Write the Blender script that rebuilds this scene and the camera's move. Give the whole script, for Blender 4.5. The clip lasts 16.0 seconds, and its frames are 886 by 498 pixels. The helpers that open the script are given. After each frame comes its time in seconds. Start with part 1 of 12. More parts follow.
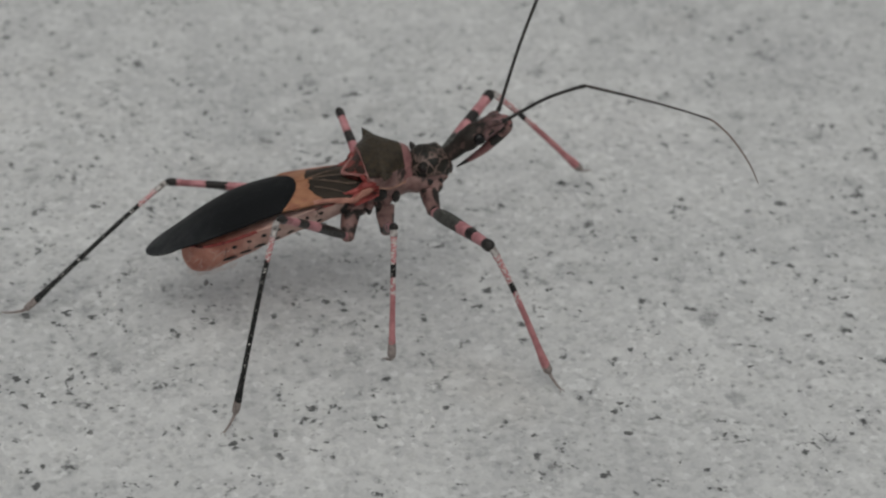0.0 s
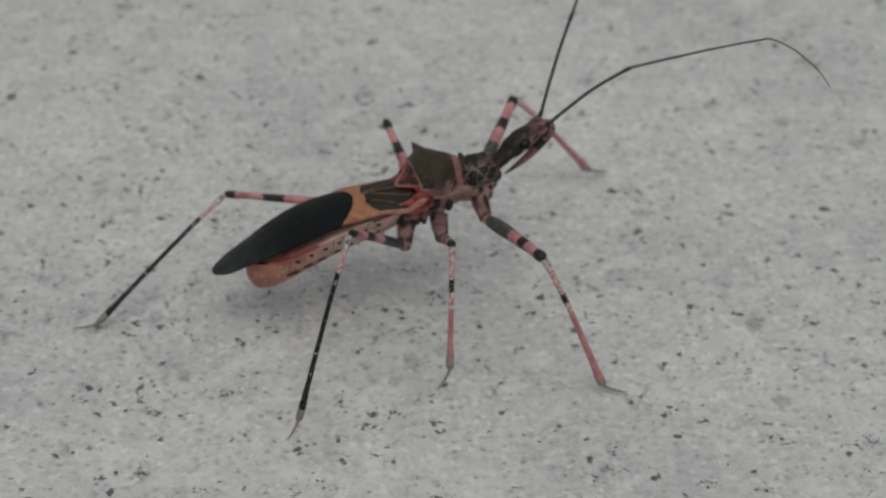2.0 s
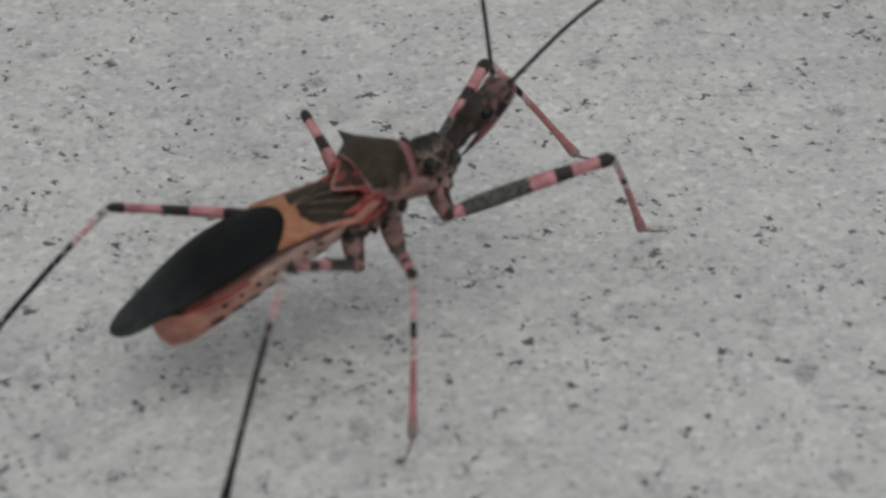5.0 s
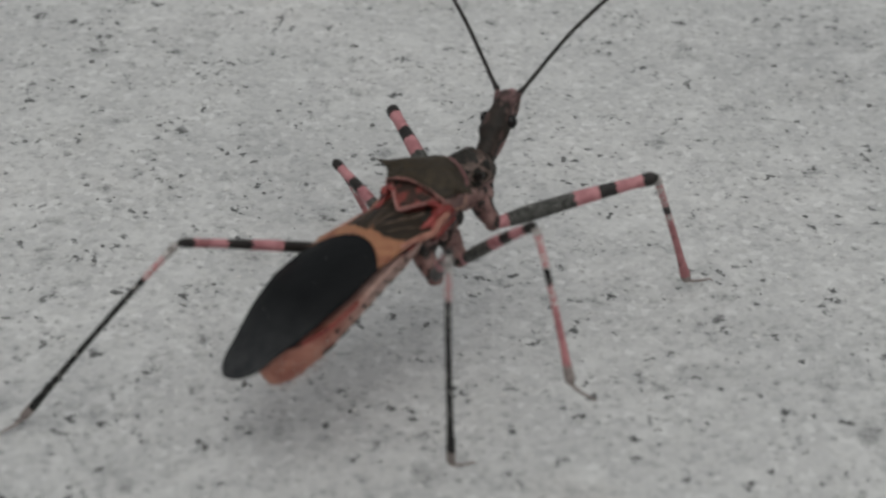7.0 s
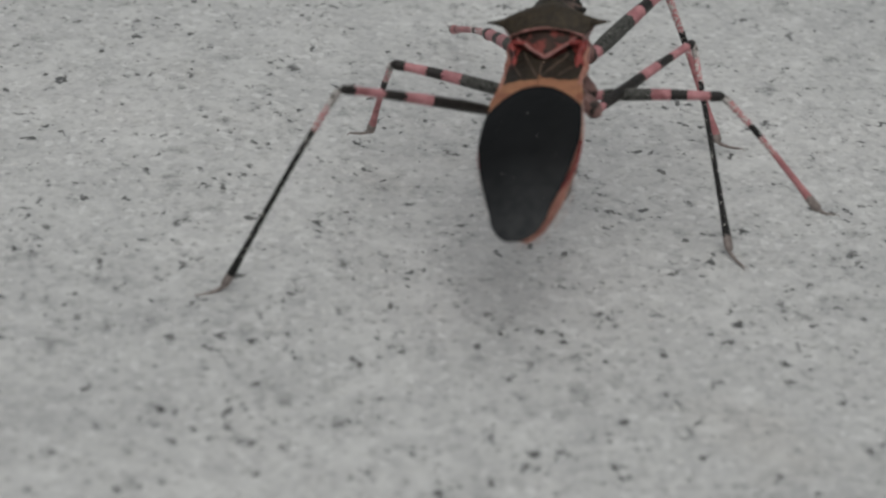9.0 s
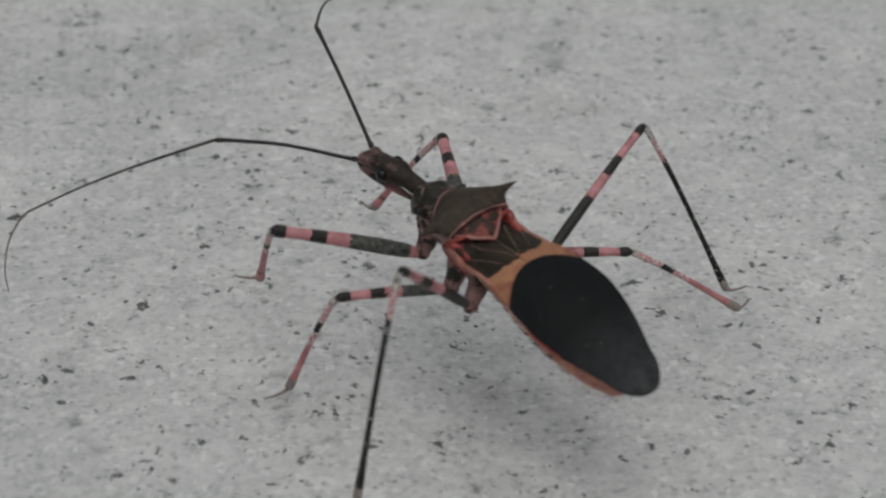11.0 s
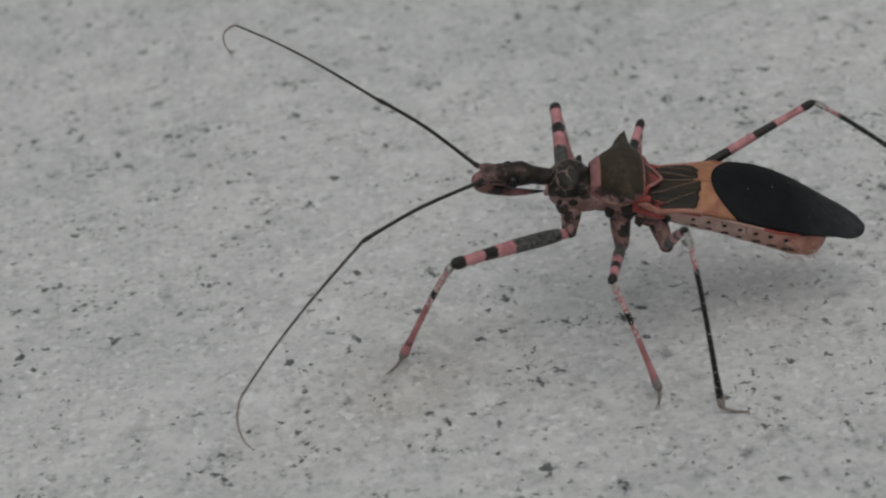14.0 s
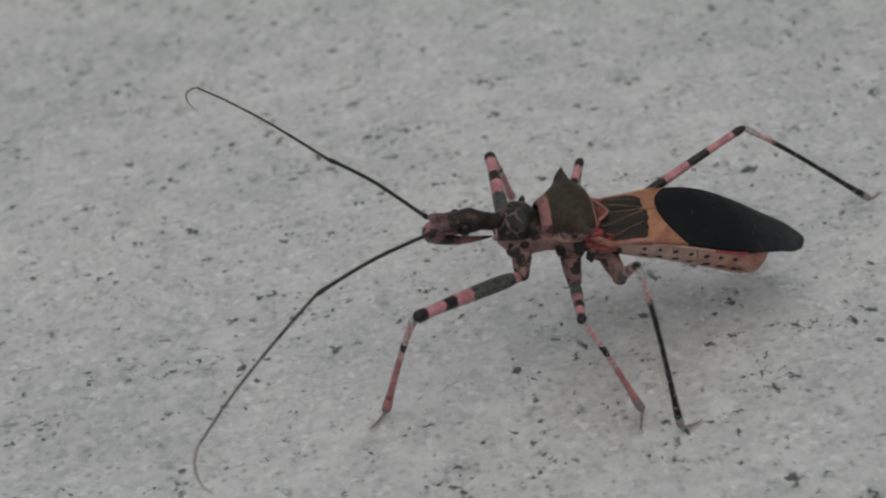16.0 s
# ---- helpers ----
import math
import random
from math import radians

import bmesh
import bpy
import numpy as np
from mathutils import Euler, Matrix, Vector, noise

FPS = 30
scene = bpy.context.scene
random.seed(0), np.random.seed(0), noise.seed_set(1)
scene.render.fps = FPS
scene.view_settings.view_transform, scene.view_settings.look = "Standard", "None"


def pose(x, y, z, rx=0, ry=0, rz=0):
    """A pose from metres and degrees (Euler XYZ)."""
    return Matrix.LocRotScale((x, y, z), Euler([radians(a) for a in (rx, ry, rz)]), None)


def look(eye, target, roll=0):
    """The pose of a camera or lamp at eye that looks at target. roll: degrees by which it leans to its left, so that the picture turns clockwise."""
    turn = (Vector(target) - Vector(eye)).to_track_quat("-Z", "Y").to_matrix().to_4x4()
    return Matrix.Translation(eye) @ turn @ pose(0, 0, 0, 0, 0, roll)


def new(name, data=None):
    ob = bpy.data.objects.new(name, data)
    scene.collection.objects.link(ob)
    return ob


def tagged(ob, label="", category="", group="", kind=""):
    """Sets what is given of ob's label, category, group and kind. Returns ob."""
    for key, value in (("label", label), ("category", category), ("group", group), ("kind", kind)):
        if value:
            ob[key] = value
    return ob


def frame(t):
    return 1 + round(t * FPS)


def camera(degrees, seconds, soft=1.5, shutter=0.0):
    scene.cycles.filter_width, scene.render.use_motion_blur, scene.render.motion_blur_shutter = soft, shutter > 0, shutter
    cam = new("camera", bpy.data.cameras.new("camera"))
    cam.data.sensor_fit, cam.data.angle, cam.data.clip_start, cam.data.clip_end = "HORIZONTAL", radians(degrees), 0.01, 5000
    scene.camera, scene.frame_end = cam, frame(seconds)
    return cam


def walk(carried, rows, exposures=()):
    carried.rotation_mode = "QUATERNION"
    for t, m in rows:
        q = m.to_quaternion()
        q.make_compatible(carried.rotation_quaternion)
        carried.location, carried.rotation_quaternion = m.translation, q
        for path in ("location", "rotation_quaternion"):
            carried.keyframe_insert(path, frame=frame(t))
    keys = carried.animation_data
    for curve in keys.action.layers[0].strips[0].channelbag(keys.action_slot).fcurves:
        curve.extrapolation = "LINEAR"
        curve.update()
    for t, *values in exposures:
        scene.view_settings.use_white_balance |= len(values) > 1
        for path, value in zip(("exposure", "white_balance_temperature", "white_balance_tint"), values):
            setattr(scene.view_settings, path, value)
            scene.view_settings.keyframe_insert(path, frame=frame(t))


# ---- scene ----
cam = camera(22.0, 16.0, soft=2.3)
cam.data.dof.use_dof, cam.data.dof.focus_distance, cam.data.dof.aperture_fstop = True, 0.119, 70.0  # a close-up lens, sharp over about two centimetres
walk(cam, [
    (0, look((-0.00352, -0.01820, 0.07874), (0.00099, 0.03140, 0.04182), 3.68)),
    (0.5, look((-0.00370, -0.01819, 0.07994), (0.00062, 0.03136, 0.04291), 3.28)),
    (1, look((-0.00410, -0.01975, 0.08147), (-0.00045, 0.02966, 0.04420), 2.86)),
    (1.5, look((-0.00381, -0.02094, 0.08291), (-0.00086, 0.02844, 0.04555), 2.26)),
    (2, look((-0.00405, -0.02066, 0.08305), (-0.00092, 0.02860, 0.04553), 2.26)),
    (2.5, look((-0.00426, -0.02070, 0.08485), (-0.00152, 0.02813, 0.04674), 1.77)),
    (3, look((-0.00424, -0.02133, 0.08549), (-0.00161, 0.02753, 0.04742), 1.58)),
    (3.2, look((-0.00412, -0.02132, 0.08697), (-0.00159, 0.02740, 0.04871), 1.37)),
    (5.3, look((0.00162, 0.00567, 0.06518), (0.00331, 0.05474, 0.02732), 0.51)),
    (5.5, look((0.00165, 0.00531, 0.06505), (0.00302, 0.05448, 0.02732), 0.39)),
    (6, look((0.00100, 0.00372, 0.06501), (0.00239, 0.05487, 0.03000), 0.75)),
    (6.5, look((0.00051, 0.00114, 0.06346), (0.00156, 0.05302, 0.02953), 1.25)),
    (7, look((0.00000, 0.00000, 0.06200), (0.00088, 0.05206, 0.02834), 1.71)),
    (7.5, look((-0.00162, -0.00216, 0.06021), (-0.00151, 0.05004, 0.02676), 2.03)),
    (8, look((-0.00166, -0.00219, 0.06113), (-0.00195, 0.04987, 0.02744), 1.61)),
    (8.5, look((-0.00185, -0.00244, 0.06252), (-0.00243, 0.04959, 0.02881), 1.14)),
    (9, look((-0.01100, -0.00243, 0.05697), (-0.00753, 0.05015, 0.02430), 4.16)),
    (9.2, look((-0.01202, 0.00161, 0.05871), (-0.00808, 0.05412, 0.02597), 3.94)),
    (11.3, look((-0.02646, 0.00504, 0.06785), (-0.01848, 0.05657, 0.03430), 0.91)),
    (11.5, look((-0.02802, 0.00419, 0.06860), (-0.02039, 0.05573, 0.03499), 0.36)),
    (12, look((-0.02986, 0.00201, 0.07052), (-0.02297, 0.05356, 0.03676), -1.08)),
    (12.5, look((-0.03356, 0.00019, 0.07122), (-0.02783, 0.05180, 0.03734), -2.40)),
    (13, look((-0.04046, -0.00125, 0.07145), (-0.03584, 0.05038, 0.03744), -3.62)),
    (13.5, look((-0.04375, -0.00211, 0.07142), (-0.03923, 0.04934, 0.03713), -4.32)),
    (14, look((-0.04904, 0.00160, 0.07200), (-0.04377, 0.05273, 0.03733), -5.50)),
    (14.5, look((-0.05128, 0.00635, 0.07078), (-0.04468, 0.05710, 0.03578), -5.41)),
    (15, look((-0.05763, 0.00807, 0.06771), (-0.05208, 0.05913, 0.03298), -4.89)),
    (15.5, look((-0.05743, 0.00708, 0.06996), (-0.05236, 0.05808, 0.03508), -5.73)),
    (16, look((-0.05695, 0.00541, 0.07377), (-0.05358, 0.05625, 0.03843), -7.50)),
],
     exposures=[(0, -0.78, 6610, 8), (3.2, -0.79, 6610, 8), (5.3, -0.76, 6575, 8), (9.2, -0.75, 6570, 8), (11.3, -0.78, 6545, 8), (12, -0.8, 6545, 8), (16, -0.9, 6540, 8)])


# ---- light ----
world = bpy.data.worlds.new("sky")
scene.world = world
world.use_nodes = True
_nt = world.node_tree
_sky = _nt.nodes.new("ShaderNodeTexSky")
_sky.sky_type, _sky.sun_disc = "NISHITA", False
_sky.sun_elevation, _sky.sun_rotation = radians(76), radians(175)
_sky.dust_density = 4.0
_pale = _nt.nodes.new("ShaderNodeHueSaturation")  # cloud cover takes most of the blue out
_pale.inputs["Saturation"].default_value = 0.22
_nt.links.new(_sky.outputs[0], _pale.inputs["Color"])
_nt.links.new(_pale.outputs[0], _nt.nodes["Background"].inputs[0])
_nt.nodes["Background"].inputs[1].default_value = 0.15
_sun = bpy.data.lights.new("sun", "SUN")
_sun.energy, _sun.angle, _sun.color = 1.0, radians(85), (1.0, 1.0, 0.985)
sun = new("sun", _sun)
sun.matrix_world = look((0.01, -0.1, 0.4), (0, 0, 0))

# ---- materials ----
MM = 0.001


def noise_node(nt, scale, detail=4.0, rough=0.55):
    tc = nt.nodes.new("ShaderNodeTexCoord")
    n = nt.nodes.new("ShaderNodeTexNoise")
    n.inputs["Scale"].default_value, n.inputs["Detail"].default_value, n.inputs["Roughness"].default_value = scale, detail, rough
    nt.links.new(tc.outputs["Object"], n.inputs["Vector"])
    return n


def ramp_node(nt, source, stops):
    r = nt.nodes.new("ShaderNodeValToRGB")
    while len(r.color_ramp.elements) < len(stops):
        r.color_ramp.elements.new(0.5)
    for e, (at, col) in zip(r.color_ramp.elements, stops):
        e.position = at
        e.color = (*col, 1) if len(col) == 3 else col
    nt.links.new(source, r.inputs[0])
    return r


def mix_node(nt, factor, a, b, kind="MIX"):
    m = nt.nodes.new("ShaderNodeMix")
    m.data_type, m.blend_type = "RGBA", kind
    for socket, value in ((m.inputs[0], factor), (m.inputs[6], a), (m.inputs[7], b)):
        if isinstance(value, (int, float)):
            socket.default_value = value
        elif isinstance(value, tuple):
            socket.default_value = (*value, 1)
        else:
            nt.links.new(value, socket)
    return m.outputs[2]


def chitin(name, dark, light, grain=2500.0, rough=0.45, bump=0.35, coat=0.0, dust=0.0, spec=0.3, blotch=None, blotch_scale=900.0, blotch_at=0.56, streak=0.0):
    """Insect shell: two tones of one colour, fine grain, relief, and where wanted blotches and pale dust."""
    m = bpy.data.materials.new(name)
    m.use_nodes = True
    nt = m.node_tree
    b = nt.nodes["Principled BSDF"]
    n = noise_node(nt, grain)
    if streak:  # grain drawn out along the body
        mp = nt.nodes.new("ShaderNodeMapping")
        mp.inputs["Scale"].default_value = (streak, 1, 1)
        nt.links.new(n.inputs["Vector"].links[0].from_socket, mp.inputs["Vector"])
        nt.links.new(mp.outputs[0], n.inputs["Vector"])
    col = ramp_node(nt, n.outputs[0], ((0.3, dark), (0.7, light))).outputs[0]
    if blotch:
        k = noise_node(nt, blotch_scale, 3.0)
        f = ramp_node(nt, k.outputs[0], ((blotch_at - 0.03, (0, 0, 0)), (blotch_at + 0.03, (1, 1, 1)))).outputs[0]
        col = mix_node(nt, f, col, blotch)
    if dust:
        k = noise_node(nt, 7000.0, 2.0)
        f = ramp_node(nt, k.outputs[0], ((0.66 - dust, (0, 0, 0)), (0.72 - dust, (1, 1, 1)))).outputs[0]
        col = mix_node(nt, f, col, (0.55, 0.53, 0.5))
    nt.links.new(col, b.inputs["Base Color"])
    rr = ramp_node(nt, n.outputs[0], ((0.3, (rough - 0.08,) * 3), (0.7, (rough + 0.12,) * 3)))
    nt.links.new(rr.outputs[0], b.inputs["Roughness"])
    b.inputs["Coat Weight"].default_value = coat
    b.inputs["Specular IOR Level"].default_value = spec
    bp = nt.nodes.new("ShaderNodeBump")
    bp.inputs["Strength"].default_value, bp.inputs["Distance"].default_value = bump, 0.00008
    fine = noise_node(nt, grain * 2.2, 3.0)
    nt.links.new(fine.outputs[0], bp.inputs["Height"])
    nt.links.new(bp.outputs[0], b.inputs["Normal"])
    return m


M_PRONOTUM = chitin("olive_black_shell", (0.014, 0.0105, 0.0062), (0.052, 0.038, 0.022), 3400, 0.48, 0.8, spec=0.25, blotch=(0.055, 0.036, 0.025), blotch_scale=420, blotch_at=0.66)
M_BLACK = chitin("black_shell", (0.008, 0.0075, 0.007), (0.027, 0.023, 0.02), 2600, 0.42, 0.6, spec=0.3)
M_CORIUM = chitin("brown_corium", (0.008, 0.0065, 0.0045), (0.04, 0.029, 0.019), 1500, 0.55, 0.8, spec=0.2, streak=0.14)
M_VEIN = chitin("pale_vein", (0.05, 0.038, 0.03), (0.15, 0.105, 0.085), 2500, 0.55, 0.3)
M_ORANGE = chitin("orange_band", (0.24, 0.1, 0.052), (0.37, 0.18, 0.096), 1300, 0.5, 0.4, blotch=(0.24, 0.095, 0.055), blotch_scale=600, blotch_at=0.58)
M_MARGIN = chitin("pink_margin", (0.24, 0.098, 0.072), (0.4, 0.2, 0.15), 1500, 0.5, 0.4, blotch=(0.2, 0.07, 0.055), blotch_scale=900, blotch_at=0.62)
M_RIDGE = chitin("pink_ridge", (0.21, 0.085, 0.075), (0.37, 0.185, 0.165), 1500, 0.5, 0.5, blotch=(0.2, 0.08, 0.07), blotch_scale=1100, blotch_at=0.62)
M_SEAM = chitin("tan_seam", (0.05, 0.037, 0.027), (0.15, 0.102, 0.075), 1800, 0.55, 0.4)
M_SCUTE = chitin("dark_red_plate", (0.016, 0.011, 0.008), (0.06, 0.032, 0.024), 2600, 0.5, 0.7, spec=0.2, blotch=(0.2, 0.05, 0.042), blotch_scale=900, blotch_at=0.57)
M_SADDLE = chitin("dull_pink_saddle", (0.15, 0.064, 0.064), (0.32, 0.155, 0.148), 1300, 0.5, 0.6, blotch=(0.07, 0.04, 0.035), blotch_scale=900, blotch_at=0.6)
M_RED = chitin("red_wing_base", (0.16, 0.024, 0.022), (0.33, 0.072, 0.062), 1300, 0.36, 0.8, blotch=(0.045, 0.015, 0.014), blotch_scale=1000, blotch_at=0.6)
M_PINK = chitin("pink_shell", (0.31, 0.12, 0.132), (0.52, 0.25, 0.26), 1700, 0.46, 0.6, blotch=(0.27, 0.105, 0.112), blotch_scale=1000, blotch_at=0.61)
M_GREY = chitin("grey_black_femur", (0.018, 0.019, 0.017), (0.11, 0.11, 0.1), 4200, 0.55, 0.6, spec=0.2, dust=-0.02)
M_DUSTY = chitin("dusty_pink_shell", (0.35, 0.135, 0.145), (0.53, 0.24, 0.245), 2400, 0.5, 0.4, dust=0.16)
M_DUSTYBLACK = chitin("dusty_black_shell", (0.006, 0.006, 0.006), (0.022, 0.021, 0.02), 3000, 0.45, 0.4, spec=0.2, dust=0.03)
M_WHITE = chitin("whitish_knee_dust", (0.06, 0.05, 0.045), (0.62, 0.58, 0.55), 3600, 0.7, 0.6)
M_TARSUS = chitin("grey_brown_tarsus", (0.15, 0.125, 0.115), (0.31, 0.265, 0.245), 4000, 0.55, 0.4)
M_DULL = chitin("dull_red_shell", (0.3, 0.115, 0.122), (0.5, 0.225, 0.228), 1600, 0.5, 0.5, blotch=(0.18, 0.075, 0.076), blotch_scale=1200, blotch_at=0.62)
M_THORAX = chitin("pink_mottled_flank", (0.13, 0.066, 0.06), (0.35, 0.225, 0.2), 1000, 0.5, 1.0, blotch=(0.035, 0.026, 0.022), blotch_scale=800, blotch_at=0.545)
M_COXA = chitin("mottled_coxa", (0.09, 0.046, 0.042), (0.28, 0.165, 0.148), 1700, 0.5, 0.9, blotch=(0.025, 0.02, 0.017), blotch_scale=1500, blotch_at=0.525)
M_EYE = chitin("glossy_black_eye", (0.003, 0.003, 0.003), (0.006, 0.005, 0.005), 6000, 0.2, 0.05, spec=0.3)
M_ANTENNA = chitin("grey_brown_antenna", (0.022, 0.019, 0.017), (0.09, 0.076, 0.068), 1800, 0.5, 0.2, dust=0.015)
M_ANTTIP = chitin("pale_brown_antenna_tip", (0.14, 0.1, 0.08), (0.22, 0.17, 0.14), 1800, 0.55, 0.2)
M_SPOT = chitin("black_spot", (0.008, 0.007, 0.006), (0.02, 0.016, 0.014), 4000, 0.5, 0.2)


def lobe_material():
    """Black cells parted by pale raised lines, as on the front of the pronotum."""
    m = chitin("netted_front_lobe", (0.007, 0.007, 0.005), (0.022, 0.019, 0.014), 2600, 0.45, 0.5, spec=0.25)
    nt = m.node_tree
    b = nt.nodes["Principled BSDF"]
    old = b.inputs["Base Color"].links[0].from_socket
    tc = nt.nodes.new("ShaderNodeTexCoord")
    wob = noise_node(nt, 1300, 2)
    vec = mix_node(nt, 0.0009, tc.outputs["Object"], wob.outputs[1], "ADD")
    v = nt.nodes.new("ShaderNodeTexVoronoi")
    v.feature = "DISTANCE_TO_EDGE"
    v.inputs["Scale"].default_value = 1500
    nt.links.new(vec, v.inputs["Vector"])
    f = ramp_node(nt, v.outputs["Distance"], ((0.01, (0.7, 0.7, 0.7)), (0.1, (0, 0, 0)))).outputs[0]
    part_off = ramp_node(nt, noise_node(nt, 800, 2).outputs[0], ((0.38, (0.0, 0.0, 0.0)), (0.58, (1, 1, 1)))).outputs[0]
    f = mix_node(nt, 1.0, f, part_off, "MULTIPLY")
    nt.links.new(mix_node(nt, f, old, (0.25, 0.17, 0.145)), b.inputs["Base Color"])
    return m


def head_material():
    """Dark brown head, pinkish grey towards the front and below."""
    m = chitin("dark_mottled_head", (0.011, 0.009, 0.007), (0.034, 0.026, 0.021), 2200, 0.5, 0.7, spec=0.2, blotch=(0.08, 0.05, 0.045), blotch_scale=1300, blotch_at=0.64)
    nt = m.node_tree
    b = nt.nodes["Principled BSDF"]
    old = b.inputs["Base Color"].links[0].from_socket
    tc = nt.nodes.new("ShaderNodeTexCoord")
    dot = nt.nodes.new("ShaderNodeVectorMath")
    dot.operation = "DOT_PRODUCT"
    dot.inputs[1].default_value = (520, 0, -900)
    nt.links.new(tc.outputs["Object"], dot.inputs[0])
    f = nt.nodes.new("ShaderNodeMath")
    f.operation = "MULTIPLY_ADD"
    f.inputs[1].default_value = 2.2
    nt.links.new(noise_node(nt, 1100, 4).outputs[0], f.inputs[0])
    nt.links.new(dot.outputs["Value"], f.inputs[2])
    pale = ramp_node(nt, noise_node(nt, 1900).outputs[0], ((0.35, (0.15, 0.08, 0.08)), (0.7, (0.33, 0.2, 0.195)))).outputs[0]
    half = nt.nodes.new("ShaderNodeMath")
    half.operation = "MULTIPLY"
    half.inputs[1].default_value = 0.25
    nt.links.new(f.outputs[0], half.inputs[0])
    cut = ramp_node(nt, half.outputs[0], ((0.59, (0, 0, 0)), (0.73, (0.85, 0.85, 0.85)))).outputs[0]
    nt.links.new(mix_node(nt, cut, old, pale), b.inputs["Base Color"])
    return m


def membrane_material():
    """Black wing membrane, thinner and greyer at its tip, with a few grains of dust."""
    m = chitin("black_membrane", (0.0045, 0.005, 0.0055), (0.0095, 0.0103, 0.011), 700, 0.5, 0.5, spec=0.09, dust=-0.085)
    nt = m.node_tree
    b = nt.nodes["Principled BSDF"]
    old = b.inputs["Base Color"].links[0].from_socket
    tc = nt.nodes.new("ShaderNodeTexCoord")
    sep = nt.nodes.new("ShaderNodeSeparateXYZ")
    nt.links.new(tc.outputs["Object"], sep.inputs[0])
    mr = nt.nodes.new("ShaderNodeMapRange")
    mr.inputs[1].default_value, mr.inputs[2].default_value, mr.inputs[4].default_value = -9.5 * MM, -13.6 * MM, 0.8
    nt.links.new(sep.outputs[0], mr.inputs[0])
    grey = ramp_node(nt, noise_node(nt, 1500).outputs[0], ((0.3, (0.022, 0.024, 0.026)), (0.7, (0.06, 0.062, 0.063)))).outputs[0]
    nt.links.new(mix_node(nt, mr.outputs[0], old, grey), b.inputs["Base Color"])
    return m


def abdomen_material():
    """Pale pink belly that turns rust red towards the tip."""
    m = chitin("pink_to_rust_belly", (0.33, 0.2, 0.17), (0.54, 0.38, 0.33), 1300, 0.55, 0.5)
    nt = m.node_tree
    b = nt.nodes["Principled BSDF"]
    old = b.inputs["Base Color"].links[0].from_socket
    tc = nt.nodes.new("ShaderNodeTexCoord")
    sep = nt.nodes.new("ShaderNodeSeparateXYZ")
    nt.links.new(tc.outputs["Object"], sep.inputs[0])
    mr = nt.nodes.new("ShaderNodeMapRange")
    mr.inputs[1].default_value, mr.inputs[2].default_value = -6.6 * MM, -9.6 * MM
    nt.links.new(sep.outputs[0], mr.inputs[0])
    rust = ramp_node(nt, noise_node(nt, 1300).outputs[0], ((0.35, (0.3, 0.11, 0.08)), (0.7, (0.48, 0.23, 0.17)))).outputs[0]
    nt.links.new(mix_node(nt, mr.outputs[0], old, rust), b.inputs["Base Color"])
    return m


M_RIM = chitin("tan_rim", (0.22, 0.12, 0.085), (0.46, 0.28, 0.21), 1500, 0.55, 0.4)
M_HAIR = chitin("pale_hair", (0.4, 0.34, 0.3), (0.55, 0.48, 0.44), 2500, 0.5, 0.1)
M_LOBE = lobe_material()
M_HEAD = head_material()
M_MEMBRANE = membrane_material()
M_ABDOMEN = abdomen_material()


